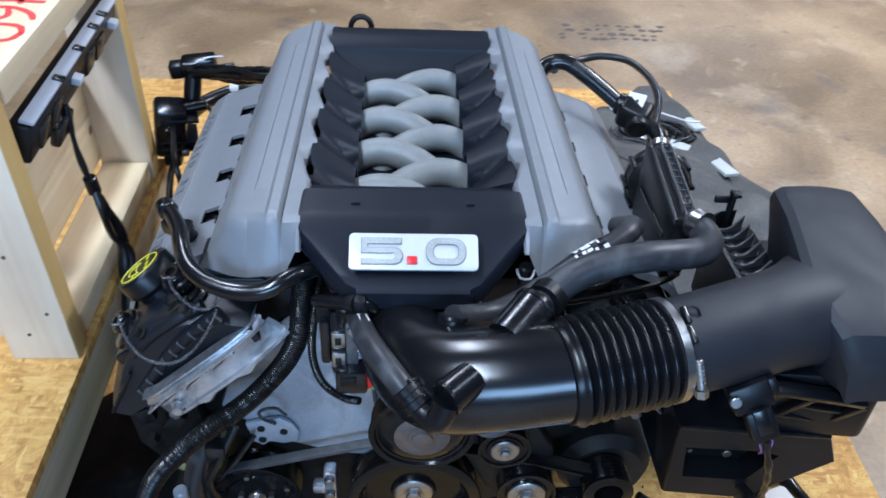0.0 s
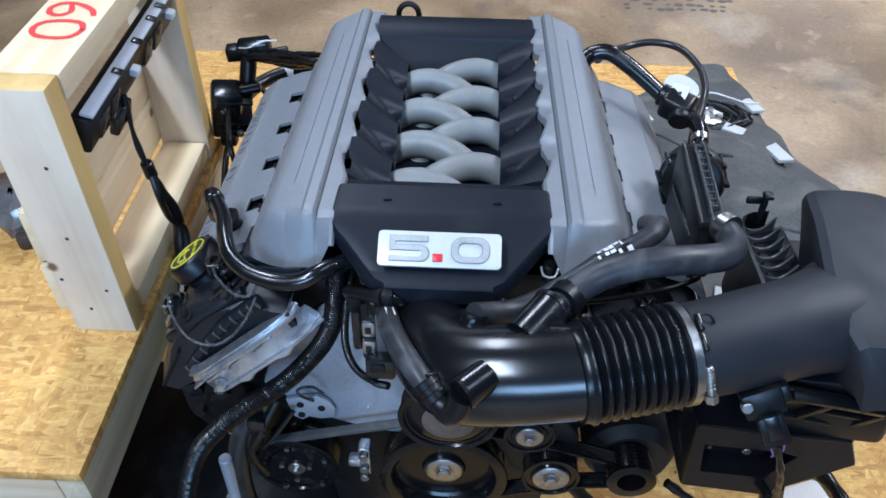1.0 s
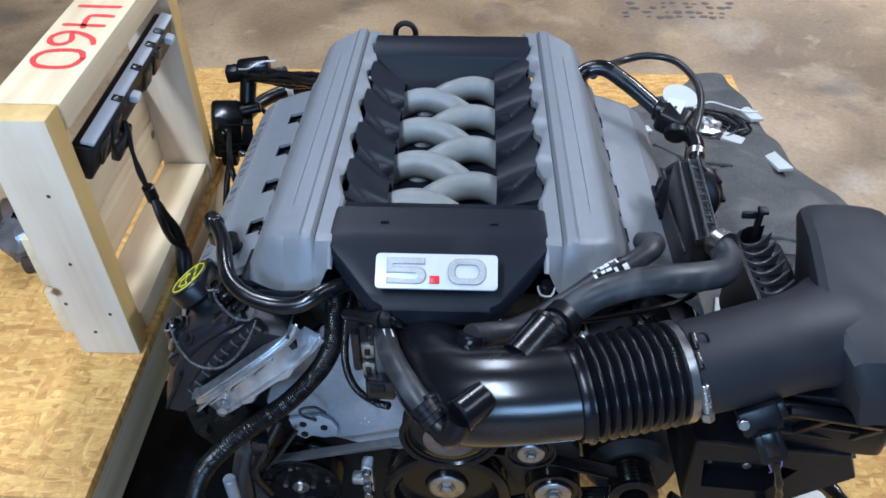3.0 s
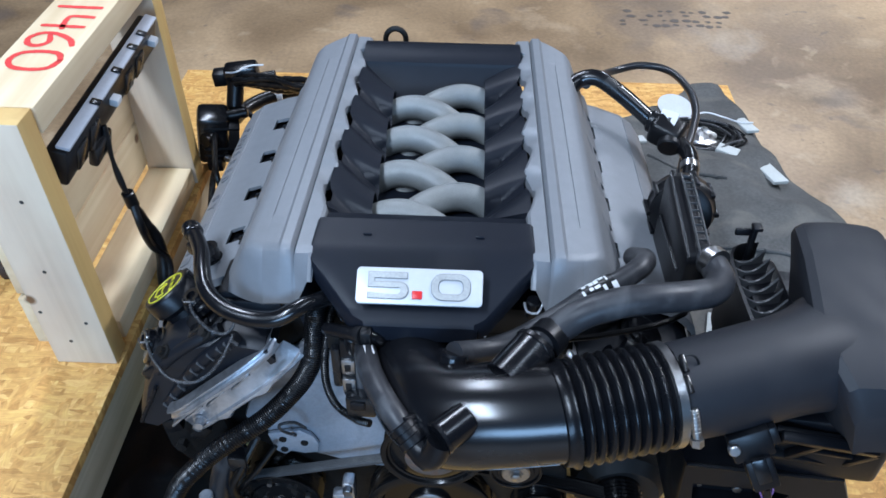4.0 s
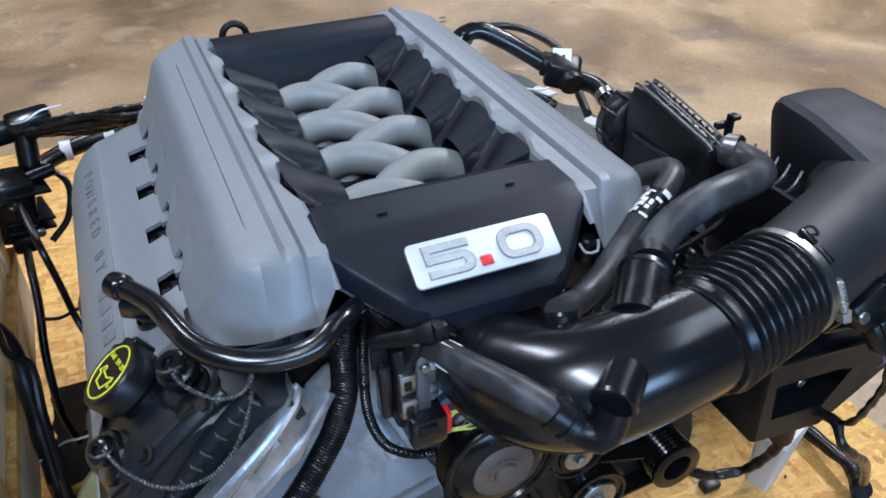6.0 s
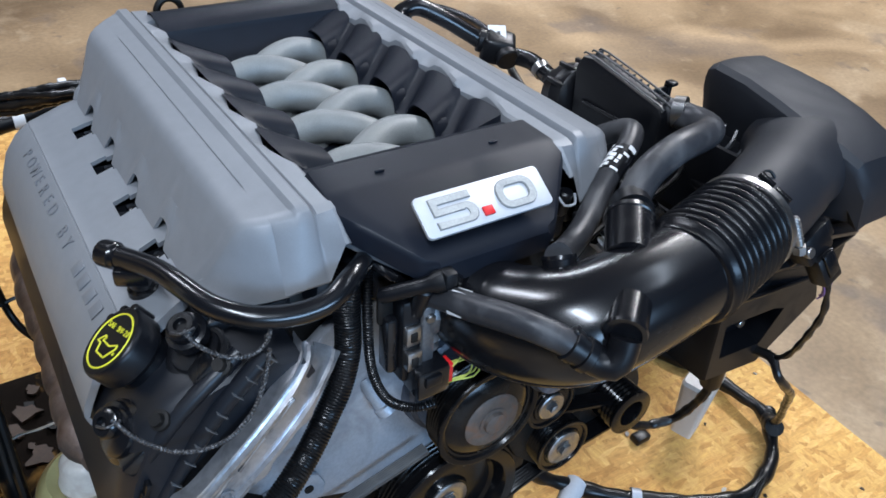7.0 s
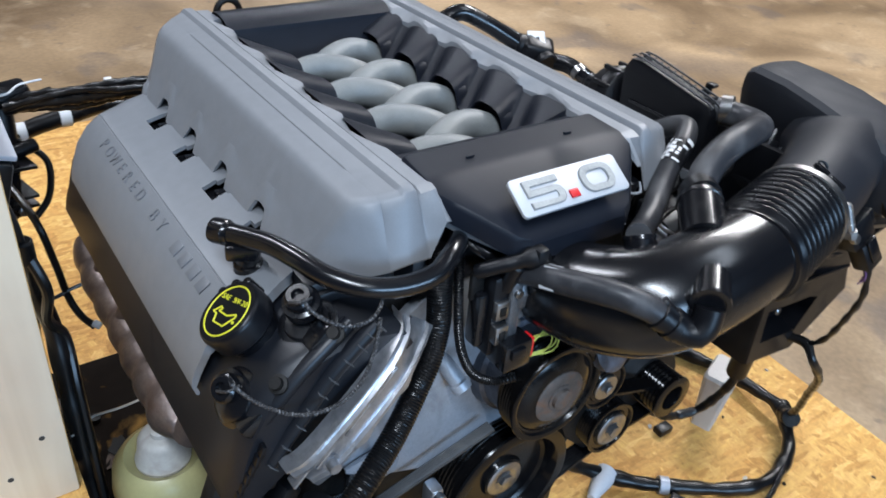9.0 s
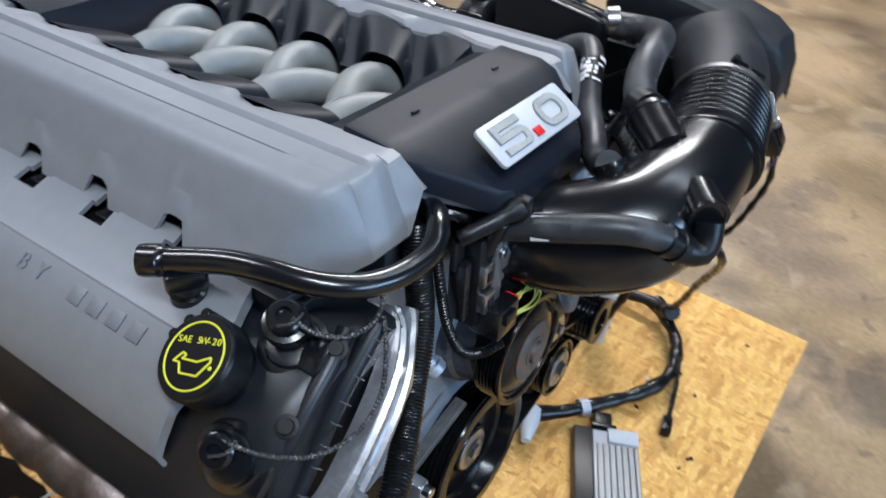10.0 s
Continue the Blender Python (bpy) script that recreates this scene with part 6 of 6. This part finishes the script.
# white plastic block under the air box
blk = bmesh.new()
foot, head = rounded(-0.026, -0.020, 0.026, 0.020, 0.006), rounded(-0.042, -0.028, 0.042, 0.028, 0.010)
vs = grid(blk, [[(x, y, z) for x, y in ring] for ring, z in ((foot, 0.0), (foot, 0.006), (head, 0.130), ([(x * 0.9, y * 0.9) for x, y in head], 0.136))], close=True)
blk.faces.new(vs[0])
blk.faces.new(vs[-1])
block = part("plastic_block", blk, TRANSLUCENT)
block.matrix_world = pose(0.612, -0.048, 0.2005, 0, 0, 20)
tagged(block, "milky white plastic block standing on the strand board", "plastic block")


# loom that lies on the pallet
har = empty("wiring_harness", "black taped wiring harness with plugs lying on the strand board", "wiring harness", pose(0, 0, 0.2))


def taped(r):
    return lambda t: r * (1 + 0.10 * math.sin(47 * t) + 0.07 * math.sin(113 * t + 1))


part("main_loom", hose([(0.23, -0.02, 0.10), (0.265, -0.035, 0.06), (0.32, -0.063, 0.030), (0.368, -0.102, 0.022), (0.425, -0.142, 0.020), (0.51, -0.195, 0.020), (0.58, -0.216, 0.022), (0.655, -0.200, 0.028), (0.702, -0.165, 0.034), (0.740, -0.115, 0.036), (0.743, -0.065, 0.030), (0.742, -0.010, 0.022), (0.73, 0.05, 0.016), (0.70, 0.11, 0.014)], taped(0.0125), n=14), CABLE, har)
part("branch", hose([(0.722, -0.140, 0.042), (0.66, -0.175, 0.125), (0.58, -0.205, 0.235), (0.50, -0.235, 0.33), (0.44, -0.248, 0.39), (0.412, -0.244, 0.422), (0.418, -0.225, 0.434), (0.412, -0.200, 0.430)], taped(0.0062), n=10), CABLE, har)
part("branch_knot", hose([(0.748, -0.118, 0.036), (0.722, -0.140, 0.046), (0.690, -0.165, 0.075)], taped(0.015), n=12), CABLE, har)
part("branch", hose([(0.665, -0.196, 0.030), (0.62, -0.216, 0.034), (0.565, -0.236, 0.026), (0.515, -0.248, 0.022), (0.480, -0.256, 0.020)], taped(0.0048), n=10), CABLE, har)
part("end_plug", box(bmesh.new(), (-0.020, -0.009, 0.0), (0.020, 0.009, 0.018), 0.003, pose(0.462, -0.260, 0.008, 0, 8, 14)), DEEP, har)
part("plug_latch", box(bmesh.new(), (-0.016, -0.004, 0.018), (0.006, 0.004, 0.021), 0.001, pose(0.462, -0.260, 0.008, 0, 8, 14)), BLACK_GLOSS, har)
part("branch", hose([(0.465, -0.125, 0.36), (0.500, -0.120, 0.29), (0.520, -0.108, 0.20), (0.515, -0.082, 0.120), (0.480, -0.066, 0.102), (0.440, -0.060, 0.115), (0.38, -0.04, 0.15)], taped(0.0078), n=10), CABLE, har)
part("connector", rod((0.490, -0.122, 0.300), (0.508, -0.114, 0.235), 0.017, 14, 0.004), DEEP, har)
part("plug", boxed((0.495, -0.040, 0.001), (0.528, -0.018, 0.016), 0.003), DEEP, har)
part("tape_band", rod((0.395, -0.121, 0.021), (0.408, -0.131, 0.021), 0.0160, 16), GREY_STRIP, har, "grey tape band")
part("taped_end", lathe(bmesh.new(), (0.330, -0.058, 0.032), (0.268, -0.084, 0.024), [(0, 0.014), (0.06, 0.019), (0.4, 0.0185), (0.8, 0.012), (1, 0.008)], 12), PAPER, har, "pale tape wrapped end")

ecu = empty("control_unit", "dark control unit with grey finned face lying on the strand board", "control unit", pose(0.322, -0.208, 0.2, 0, 0, 27.6))
part("body", boxed((-0.150, -0.055, 0.0), (0.060, 0.055, 0.030), 0.004), DEEP, ecu)
part("plug", boxed((0.060, -0.012, 0.004), (0.096, 0.018, 0.032), 0.003), DEEP, ecu)
part("plug_collar", boxed((0.058, -0.018, 0.002), (0.066, 0.024, 0.036), 0.002), BLACK_GLOSS, ecu)
part("plate", boxed((-0.146, -0.050, 0.0305), (0.046, 0.024, 0.040), 0.002), GREY_STRIP, ecu, "grey metal face")
part("plate_bar", boxed((0.018, -0.051, 0.0405), (0.048, 0.000, 0.047), 0.002), GREY_STRIP, ecu)
for k in range(7):
    part("fin", boxed((-0.144, -0.048 + 0.0102 * k, 0.040), (0.014, -0.0425 + 0.0102 * k, 0.047), 0.0008), CAP_GREY, ecu)

# cream bottle between frame and engine
bottle = empty("fluid_reservoir", "dirty cream plastic reservoir with a grey cap on the pallet", "reservoir", pose(-0.3640, 0.100, 0.2025))
part("body", lathe(bmesh.new(), (0, 0, 0), (0, 0, 0.322), [(0, 0.046), (0.03, 0.054), (0.6, 0.060), (0.86, 0.063), (0.94, 0.060), (0.985, 0.052), (1, 0.045), (0.985, 0.038), (0.96, 0.030)], 36), BOTTLE, bottle)
part("cap", lathe(bmesh.new(), (0, 0, 0.300), (0, 0, 0.354), [(0, 0.032), (0.3, 0.033), (0.34, 0.031), (0.85, 0.027), (0.95, 0.024), (1, 0.019)], 28), CAP_GREY, bottle, "grey screw cap")
part("cap_knob", lathe(bmesh.new(), (0, 0, 0.354), (0, 0, 0.362), [(0, 0.012), (0.7, 0.011), (1, 0.007)], 16), CAP_GREY, bottle)

# scraps and dirt in the gap
random.seed(11)
for k in range(14):
    x, y = random.uniform(-0.45, -0.37), 0.24 + 0.026 * k + random.uniform(-0.01, 0.01)
    bm = bmesh.new()
    size = random.uniform(0.010, 0.030)
    ring = [(random.uniform(0.45, 1.1) * size * math.cos(a), random.uniform(0.45, 1.1) * size * 0.8 * math.sin(a)) for a in [q * math.tau / 13 for q in range(13)]]
    prism(bm, ring, 0, random.uniform(0.002, 0.007))
    ob = part("scrap", bm, RUSTY_BOTTOM if k % 3 else DARK)
    ob.matrix_world = pose(x, y, 0.213, 0, 0, random.uniform(0, 360))
    tagged(ob, "oily rust-brown scrap piece lying on the pallet", "scrap", "scraps beside the engine")

# support beam under the sump
sup = part("support_block", boxed((-0.14, -0.02, 0.0), (0.14, 0.42, 0.085), 0.004), WOOD_X)
sup.matrix_world = pose(0, 0, 0.2005)
tagged(sup, "softwood support block under the engine sump", "support block")

# switch panel hung under the rail
panel = empty("switch_panel", "black switch panel with a grey trim strip hung under the rail", "switch panel", pose(-0.470, 0.243, 0.940, 1.6, 16, 0))
part("body", boxed((-0.014, -0.176, -0.026), (0.014, 0.176, 0.030), 0.005), DEEP, panel)
part("trim_strip", boxed((-0.002, -0.172, 0.0305), (0.016, 0.172, 0.036), 0.002), GREY_STRIP, panel, "pale grey trim strip")
for y in (-0.07, 0.01, 0.075, 0.115):
    part("trim_notch", boxed((0.004, y - 0.006, 0.0355), (0.018, y + 0.006, 0.0385), 0.001), BLACK_GLOSS, panel)
for y in (-0.02, 0.145):
    part("white_clip", boxed((0.012, y - 0.009, 0.002), (0.026, y + 0.009, 0.014), 0.003), WHITE, panel)
for y in (-0.13, -0.085, 0.05, 0.095):
    part("switch", boxed((0.010, y - 0.016, -0.022), (0.0175, y + 0.016, 0.014), 0.003), BLACK_GLOSS, panel)
part("rear_housing", boxed((0.010, -0.10, -0.052), (0.024, -0.045, -0.02), 0.004), BLACK_GLOSS, panel)
lead = part("panel_lead", hose([(-0.457, 0.184, 0.925), (-0.457, 0.181, 0.905), (-0.457, 0.178, 0.857), (-0.450, 0.176, 0.801), (-0.450, 0.199, 0.742), (-0.440, 0.200, 0.675), (-0.441, 0.176, 0.600), (-0.443, 0.152, 0.520), (-0.443, 0.137, 0.420), (-0.438, 0.122, 0.335), (-0.425, 0.105, 0.278)], lambda t: 0.0042 + 0.0075 * min(1.0, max(0.0, t - 0.20) * 5) + 0.001 * math.sin(60 * t), n=12), CABLE)
tagged(lead, "black taped cable hanging from the switch panel", "cable")
part("branch", hose([(-0.450, 0.180, 0.80), (-0.440, 0.165, 0.755), (-0.444, 0.185, 0.70), (-0.430, 0.195, 0.66), (-0.432, 0.166, 0.60), (-0.434, 0.138, 0.50), (-0.434, 0.120, 0.40), (-0.424, 0.100, 0.275)], 0.006, n=10), CABLE, lead)
part("tape_knot", rod((-0.4505, 0.176, 0.815), (-0.4500, 0.180, 0.785), 0.0095, 12, 0.002), CABLE, lead)

# solenoid and loom behind, on the frame's corner
sol = empty("solenoid_bracket", "black solenoid bracket with taped loom at the frame corner", "solenoid", pose(-0.435, 0.535, 0.61))
part("body", boxed((-0.046, -0.03, 0.015), (0.012, 0.035, 0.115), 0.010, pose(0, 0, 0, 0, 8, 15)), BLACK_GLOSS, sol)
part("foot", boxed((-0.022, -0.035, 0.0), (0.010, -0.01, 0.03), 0.006), DEEP, sol)
part("side_pipe", rod((0.02, 0.01, 0.10), (0.06, 0.02, 0.105), 0.010, 12, 0.002), DEEP, sol)
part("upper_body", boxed((0.030, 0.06, 0.125), (0.095, 0.10, 0.165), 0.008, pose(0, 0, 0, 0, -4, 8)), BLACK_GLOSS, sol)
part("neck", rod((0.025, 0.05, 0.09), (0.03, 0.075, 0.14), 0.016, 14, 0.002), DEEP, sol)
part("cable_tie", hose([(0.02, 0.055, 0.168), (0.04, 0.05, 0.172), (0.06, 0.075, 0.172), (0.09, 0.07, 0.178)], 0.0015, n=6), WHITE, sol)
part("vent_cap", lathe(bmesh.new(), (-0.006, -0.028, 0.075), (-0.012, -0.042, 0.078), [(0, 0.018), (0.6, 0.017), (0.7, 0.013), (1, 0.012)], 20), DEEP, sol)
for z in (0.035, 0.05, 0.095):
    part("body_rib", box(bmesh.new(), (-0.034, -0.032, z - 0.0025), (0.032, 0.037, z + 0.0025), 0.0015, pose(0, 0, 0, 0, 8, 15)), DEEP, sol)
part("bolt", lathe(bmesh.new(), (0.02, -0.026, 0.03), (0.022, -0.036, 0.03), [(0, 0.007), (0.6, 0.007), (0.7, 0.005), (1, 0.004)], 12), STEEL, sol)
part("upper_plug", boxed((0.008, 0.062, 0.130), (0.034, 0.092, 0.158), 0.004, pose(0, 0, 0, 0, -4, 8)), DEEP, sol)
part("upper_nozzle", rod((0.075, 0.085, 0.143), (0.105, 0.092, 0.146), 0.009, 14, 0.002), DEEP, sol)
part("lead", hose([(0.04, 0.05, 0.10), (0.07, 0.03, 0.07), (0.06, 0.0, 0.03), (0.03, -0.02, 0.005)], 0.005, n=10), CABLE, sol)
back = empty("rear_loom", "thick black taped loom with white ties behind the engine", "wiring harness", pose(0, 0, 0))
for k, (dy, dz, r) in enumerate(((0, 0, 0.009), (0.014, 0.006, 0.006), (-0.010, 0.010, 0.0045), (0.004, -0.010, 0.005))):
    part("loom", hose([(-0.20, 0.50 + dy, 0.80 + dz), (-0.26, 0.52 + dy * 1.3, 0.792 + dz), (-0.31, 0.555 + dy * 0.6, 0.775 + dz * 1.4), (-0.36, 0.58 + dy, 0.765 + dz), (-0.40, 0.595 + dy, 0.755 + dz * 0.5)], taped(r), n=12), CABLE, back)
part("loom", hose([(-0.10, 0.70, 0.62), (-0.20, 0.79, 0.640), (-0.29, 0.79, 0.632), (-0.37, 0.775, 0.622), (-0.43, 0.72, 0.618), (-0.448, 0.62, 0.62), (-0.438, 0.48, 0.620), (-0.438, 0.42, 0.575), (-0.447, 0.38, 0.510), (-0.450, 0.35, 0.43), (-0.445, 0.36, 0.34)], lambda t: 0.015 - 0.0088 * min(1, max(0, t - 0.42) * 5), n=12), CABLE, back)
part("loom", hose([(-0.435, 0.53, 0.70), (-0.412, 0.43, 0.675), (-0.401, 0.41, 0.61), (-0.395, 0.40, 0.555), (-0.386, 0.385, 0.528), (-0.372, 0.37, 0.512)], 0.0052, n=10), CABLE, back)
part("loom", hose([(-0.440, 0.405, 0.560), (-0.415, 0.40, 0.558), (-0.390, 0.40, 0.566), (-0.360, 0.40, 0.572)], 0.0028, n=8), CABLE, back)
part("lead_tip", rod((-0.374, 0.371, 0.520), (-0.366, 0.364, 0.515), 0.0055, 12, 0.001), WHITE, back, "white plastic tip")
for c in ((-0.295, 0.79, 0.632), (-0.37, 0.775, 0.622)):
    part("tape_band", rod((c[0] - 0.009, c[1], c[2]), (c[0] + 0.009, c[1], c[2]), 0.0182, 14), WHITE, back, "white tape band")
part("white_connector", boxed((-0.222, 0.785, 0.655), (-0.208, 0.80, 0.69), 0.003), WHITE, back)

# red figures painted by hand on the rail
def stroke(points, y, seed):
    """One brush stroke on the rail's top: an uneven ribbon along the points of a figure."""
    random.seed(seed)
    line = spline([(-0.541 + 0.066 * v, y - 0.046 * u, 0) for u, v in points], 0.003)
    bm = bmesh.new()
    left, right = [], []
    for i, q in enumerate(line):
        d = (line[min(i + 1, len(line) - 1)] - line[max(i - 1, 0)]).normalized()
        w = Vector((-d.y, d.x, 0)) * (0.0040 + random.uniform(-0.0005, 0.0005)) * (0.7 if i in (0, len(line) - 1) else 1)
        left.append((q.x + w.x, q.y + w.y, 0.8336))
        right.append((q.x - w.x, q.y - w.y, 0.8336))
    grid(bm, [left, right])
    return part("painted_stroke", bm, SPRAY, rail)


FIGURES = {"0": [[(0.5, 1.0), (0.1, 0.85), (0.0, 0.5), (0.12, 0.12), (0.5, 0.0), (0.88, 0.15), (1.0, 0.5), (0.9, 0.86), (0.46, 1.0)]],
           "6": [[(0.85, 1.0), (0.45, 0.85), (0.12, 0.5), (0.1, 0.18), (0.4, 0.0), (0.75, 0.08), (0.85, 0.3), (0.6, 0.46), (0.15, 0.36)]],
           "4": [[(0.15, 1.0), (0.1, 0.7), (0.12, 0.46), (0.5, 0.44), (0.95, 0.5)], [(0.78, 0.95), (0.74, 0.5), (0.7, 0.0)]],
           "1": [[(0.5, 1.0), (0.48, 0.5), (0.44, 0.0)]]}
for k, (text, y) in enumerate((("0", 0.189), ("6", 0.243), ("4", 0.294), ("1", 0.340))):
    for pts in FIGURES[text]:
        stroke(pts, y, 40 + k)
# wrapped parts on the strand board behind the post
wr = empty("wrapped_part", "film-wrapped dark oily engine part on the strand board", "wrapped part", pose(-0.74, 0.28, 0.61))
part("body", lathe(bmesh.new(), (-0.05, 0, 0.040), (0.07, 0.05, 0.040), [(0, 0.02), (0.1, 0.036), (0.5, 0.040), (0.9, 0.032), (1, 0.02)], 14), RUSTY_BOTTOM, wr)
random.seed(17)
for cx, cy, cz, r in ((0.015, -0.045, 0.046, 0.046), (0.055, 0.01, 0.060, 0.036)):
    bm = bmesh.new()
    rows = []
    for j in range(9):
        th = math.pi * (0.04 + 0.92 * j / 8)
        rows.append([(cx + r * math.sin(th) * math.cos(a) * random.uniform(0.82, 1.12), cy + r * math.sin(th) * math.sin(a) * random.uniform(0.82, 1.12), cz + r * math.cos(th) * random.uniform(0.85, 1.05)) for a in [q * math.tau / 14 for q in range(14)]])
    grid(bm, rows, close=True)
    part("film", bm, FILM, wr, "crumpled clear film", angle=15)
part("rust_piece", boxed((-0.02, -0.10, 0.0), (0.07, -0.05, 0.03), 0.008, pose(0, 0, 0, 0, 0, 25)), RUSTY_BOTTOM, wr)

# black sheet added beside the engine to put shade over the lit strand board
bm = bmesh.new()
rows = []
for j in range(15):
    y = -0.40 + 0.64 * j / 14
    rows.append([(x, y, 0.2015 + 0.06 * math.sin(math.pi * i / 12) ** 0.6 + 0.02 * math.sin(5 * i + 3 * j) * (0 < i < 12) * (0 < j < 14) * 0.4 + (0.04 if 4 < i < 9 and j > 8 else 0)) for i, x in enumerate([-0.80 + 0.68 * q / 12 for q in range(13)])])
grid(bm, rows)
shield = tagged(part("splash_shield", bm, DARK, angle=60), "added crumpled black sheet on the pallet for the gap's shade", "splash shield")

# stains on the floor
STAIN = material("floor_stain", (0.085, 0.068, 0.058), 0.5, grain=0.3, grain_scale=60)
random.seed(21)
bm = bmesh.new()
for r in range(4):
    for k in range(11):
        if random.random() < 0.8:
            x, y, q = 0.70 + 0.047 * k + random.uniform(-.01, .01), 2.50 + 0.045 * r + random.uniform(-.008, .008), random.uniform(0.012, 0.024)
            prism(bm, [(x + q * random.uniform(.7, 1.2) * math.cos(a), y + 0.7 * q * random.uniform(.7, 1.2) * math.sin(a)) for a in [j * math.tau / 7 for j in range(7)]], FLOOR + 0.0003, FLOOR + 0.001)
tagged(part("floor_stain", bm, STAIN), "dark dotted tread mark on the concrete", "stain", kind="stuff")


# small debris on the strand board
random.seed(31)
for k in range(16):
    x, y, q = random.uniform(0.40, 0.86), random.uniform(-0.36, 0.08), random.uniform(0.003, 0.008)
    bm = bmesh.new()
    prism(bm, [(q * random.uniform(.5, 1.3) * math.cos(a), 0.6 * q * random.uniform(.5, 1.3) * math.sin(a)) for a in [j * math.tau / 7 for j in range(7)]], 0, random.uniform(0.001, 0.003))
    ob = part("debris", bm, (DARK, RUSTY_BOTTOM, CAP_GREY)[k % 3])
    ob.matrix_world = pose(x, y, 0.2003, 0, 0, random.uniform(0, 360))
    tagged(ob, "small dark crumb of debris on the strand board", "debris", "debris on the strand board")

# added sheet beside the engine; its dark colour holds the gap's shade and stains
# golden wear patches repeat the strand board between the dark areas
SHADED_STAIN = material("shaded_stain", (0.0055, 0.0036, 0.0024), 0.95, grain=0.5, grain_scale=40, bump=0.4, bump_scale=60, wear=0.16, wear_colour=(0.34, 0.19, 0.05), wear_scale=9)
SHADED_STAIN.node_tree.nodes["Principled BSDF"].inputs["Specular IOR Level"].default_value = 0.12
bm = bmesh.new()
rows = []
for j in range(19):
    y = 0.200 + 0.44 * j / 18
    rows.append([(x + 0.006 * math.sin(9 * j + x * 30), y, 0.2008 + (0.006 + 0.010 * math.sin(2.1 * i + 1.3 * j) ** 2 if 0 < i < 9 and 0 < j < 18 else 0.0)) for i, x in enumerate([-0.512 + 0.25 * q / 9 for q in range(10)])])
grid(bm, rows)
tagged(part("soaked_card", bm, SHADED_STAIN, angle=60), "added near-black brown sheet on the pallet for the gap's shade and stains", "cardboard")
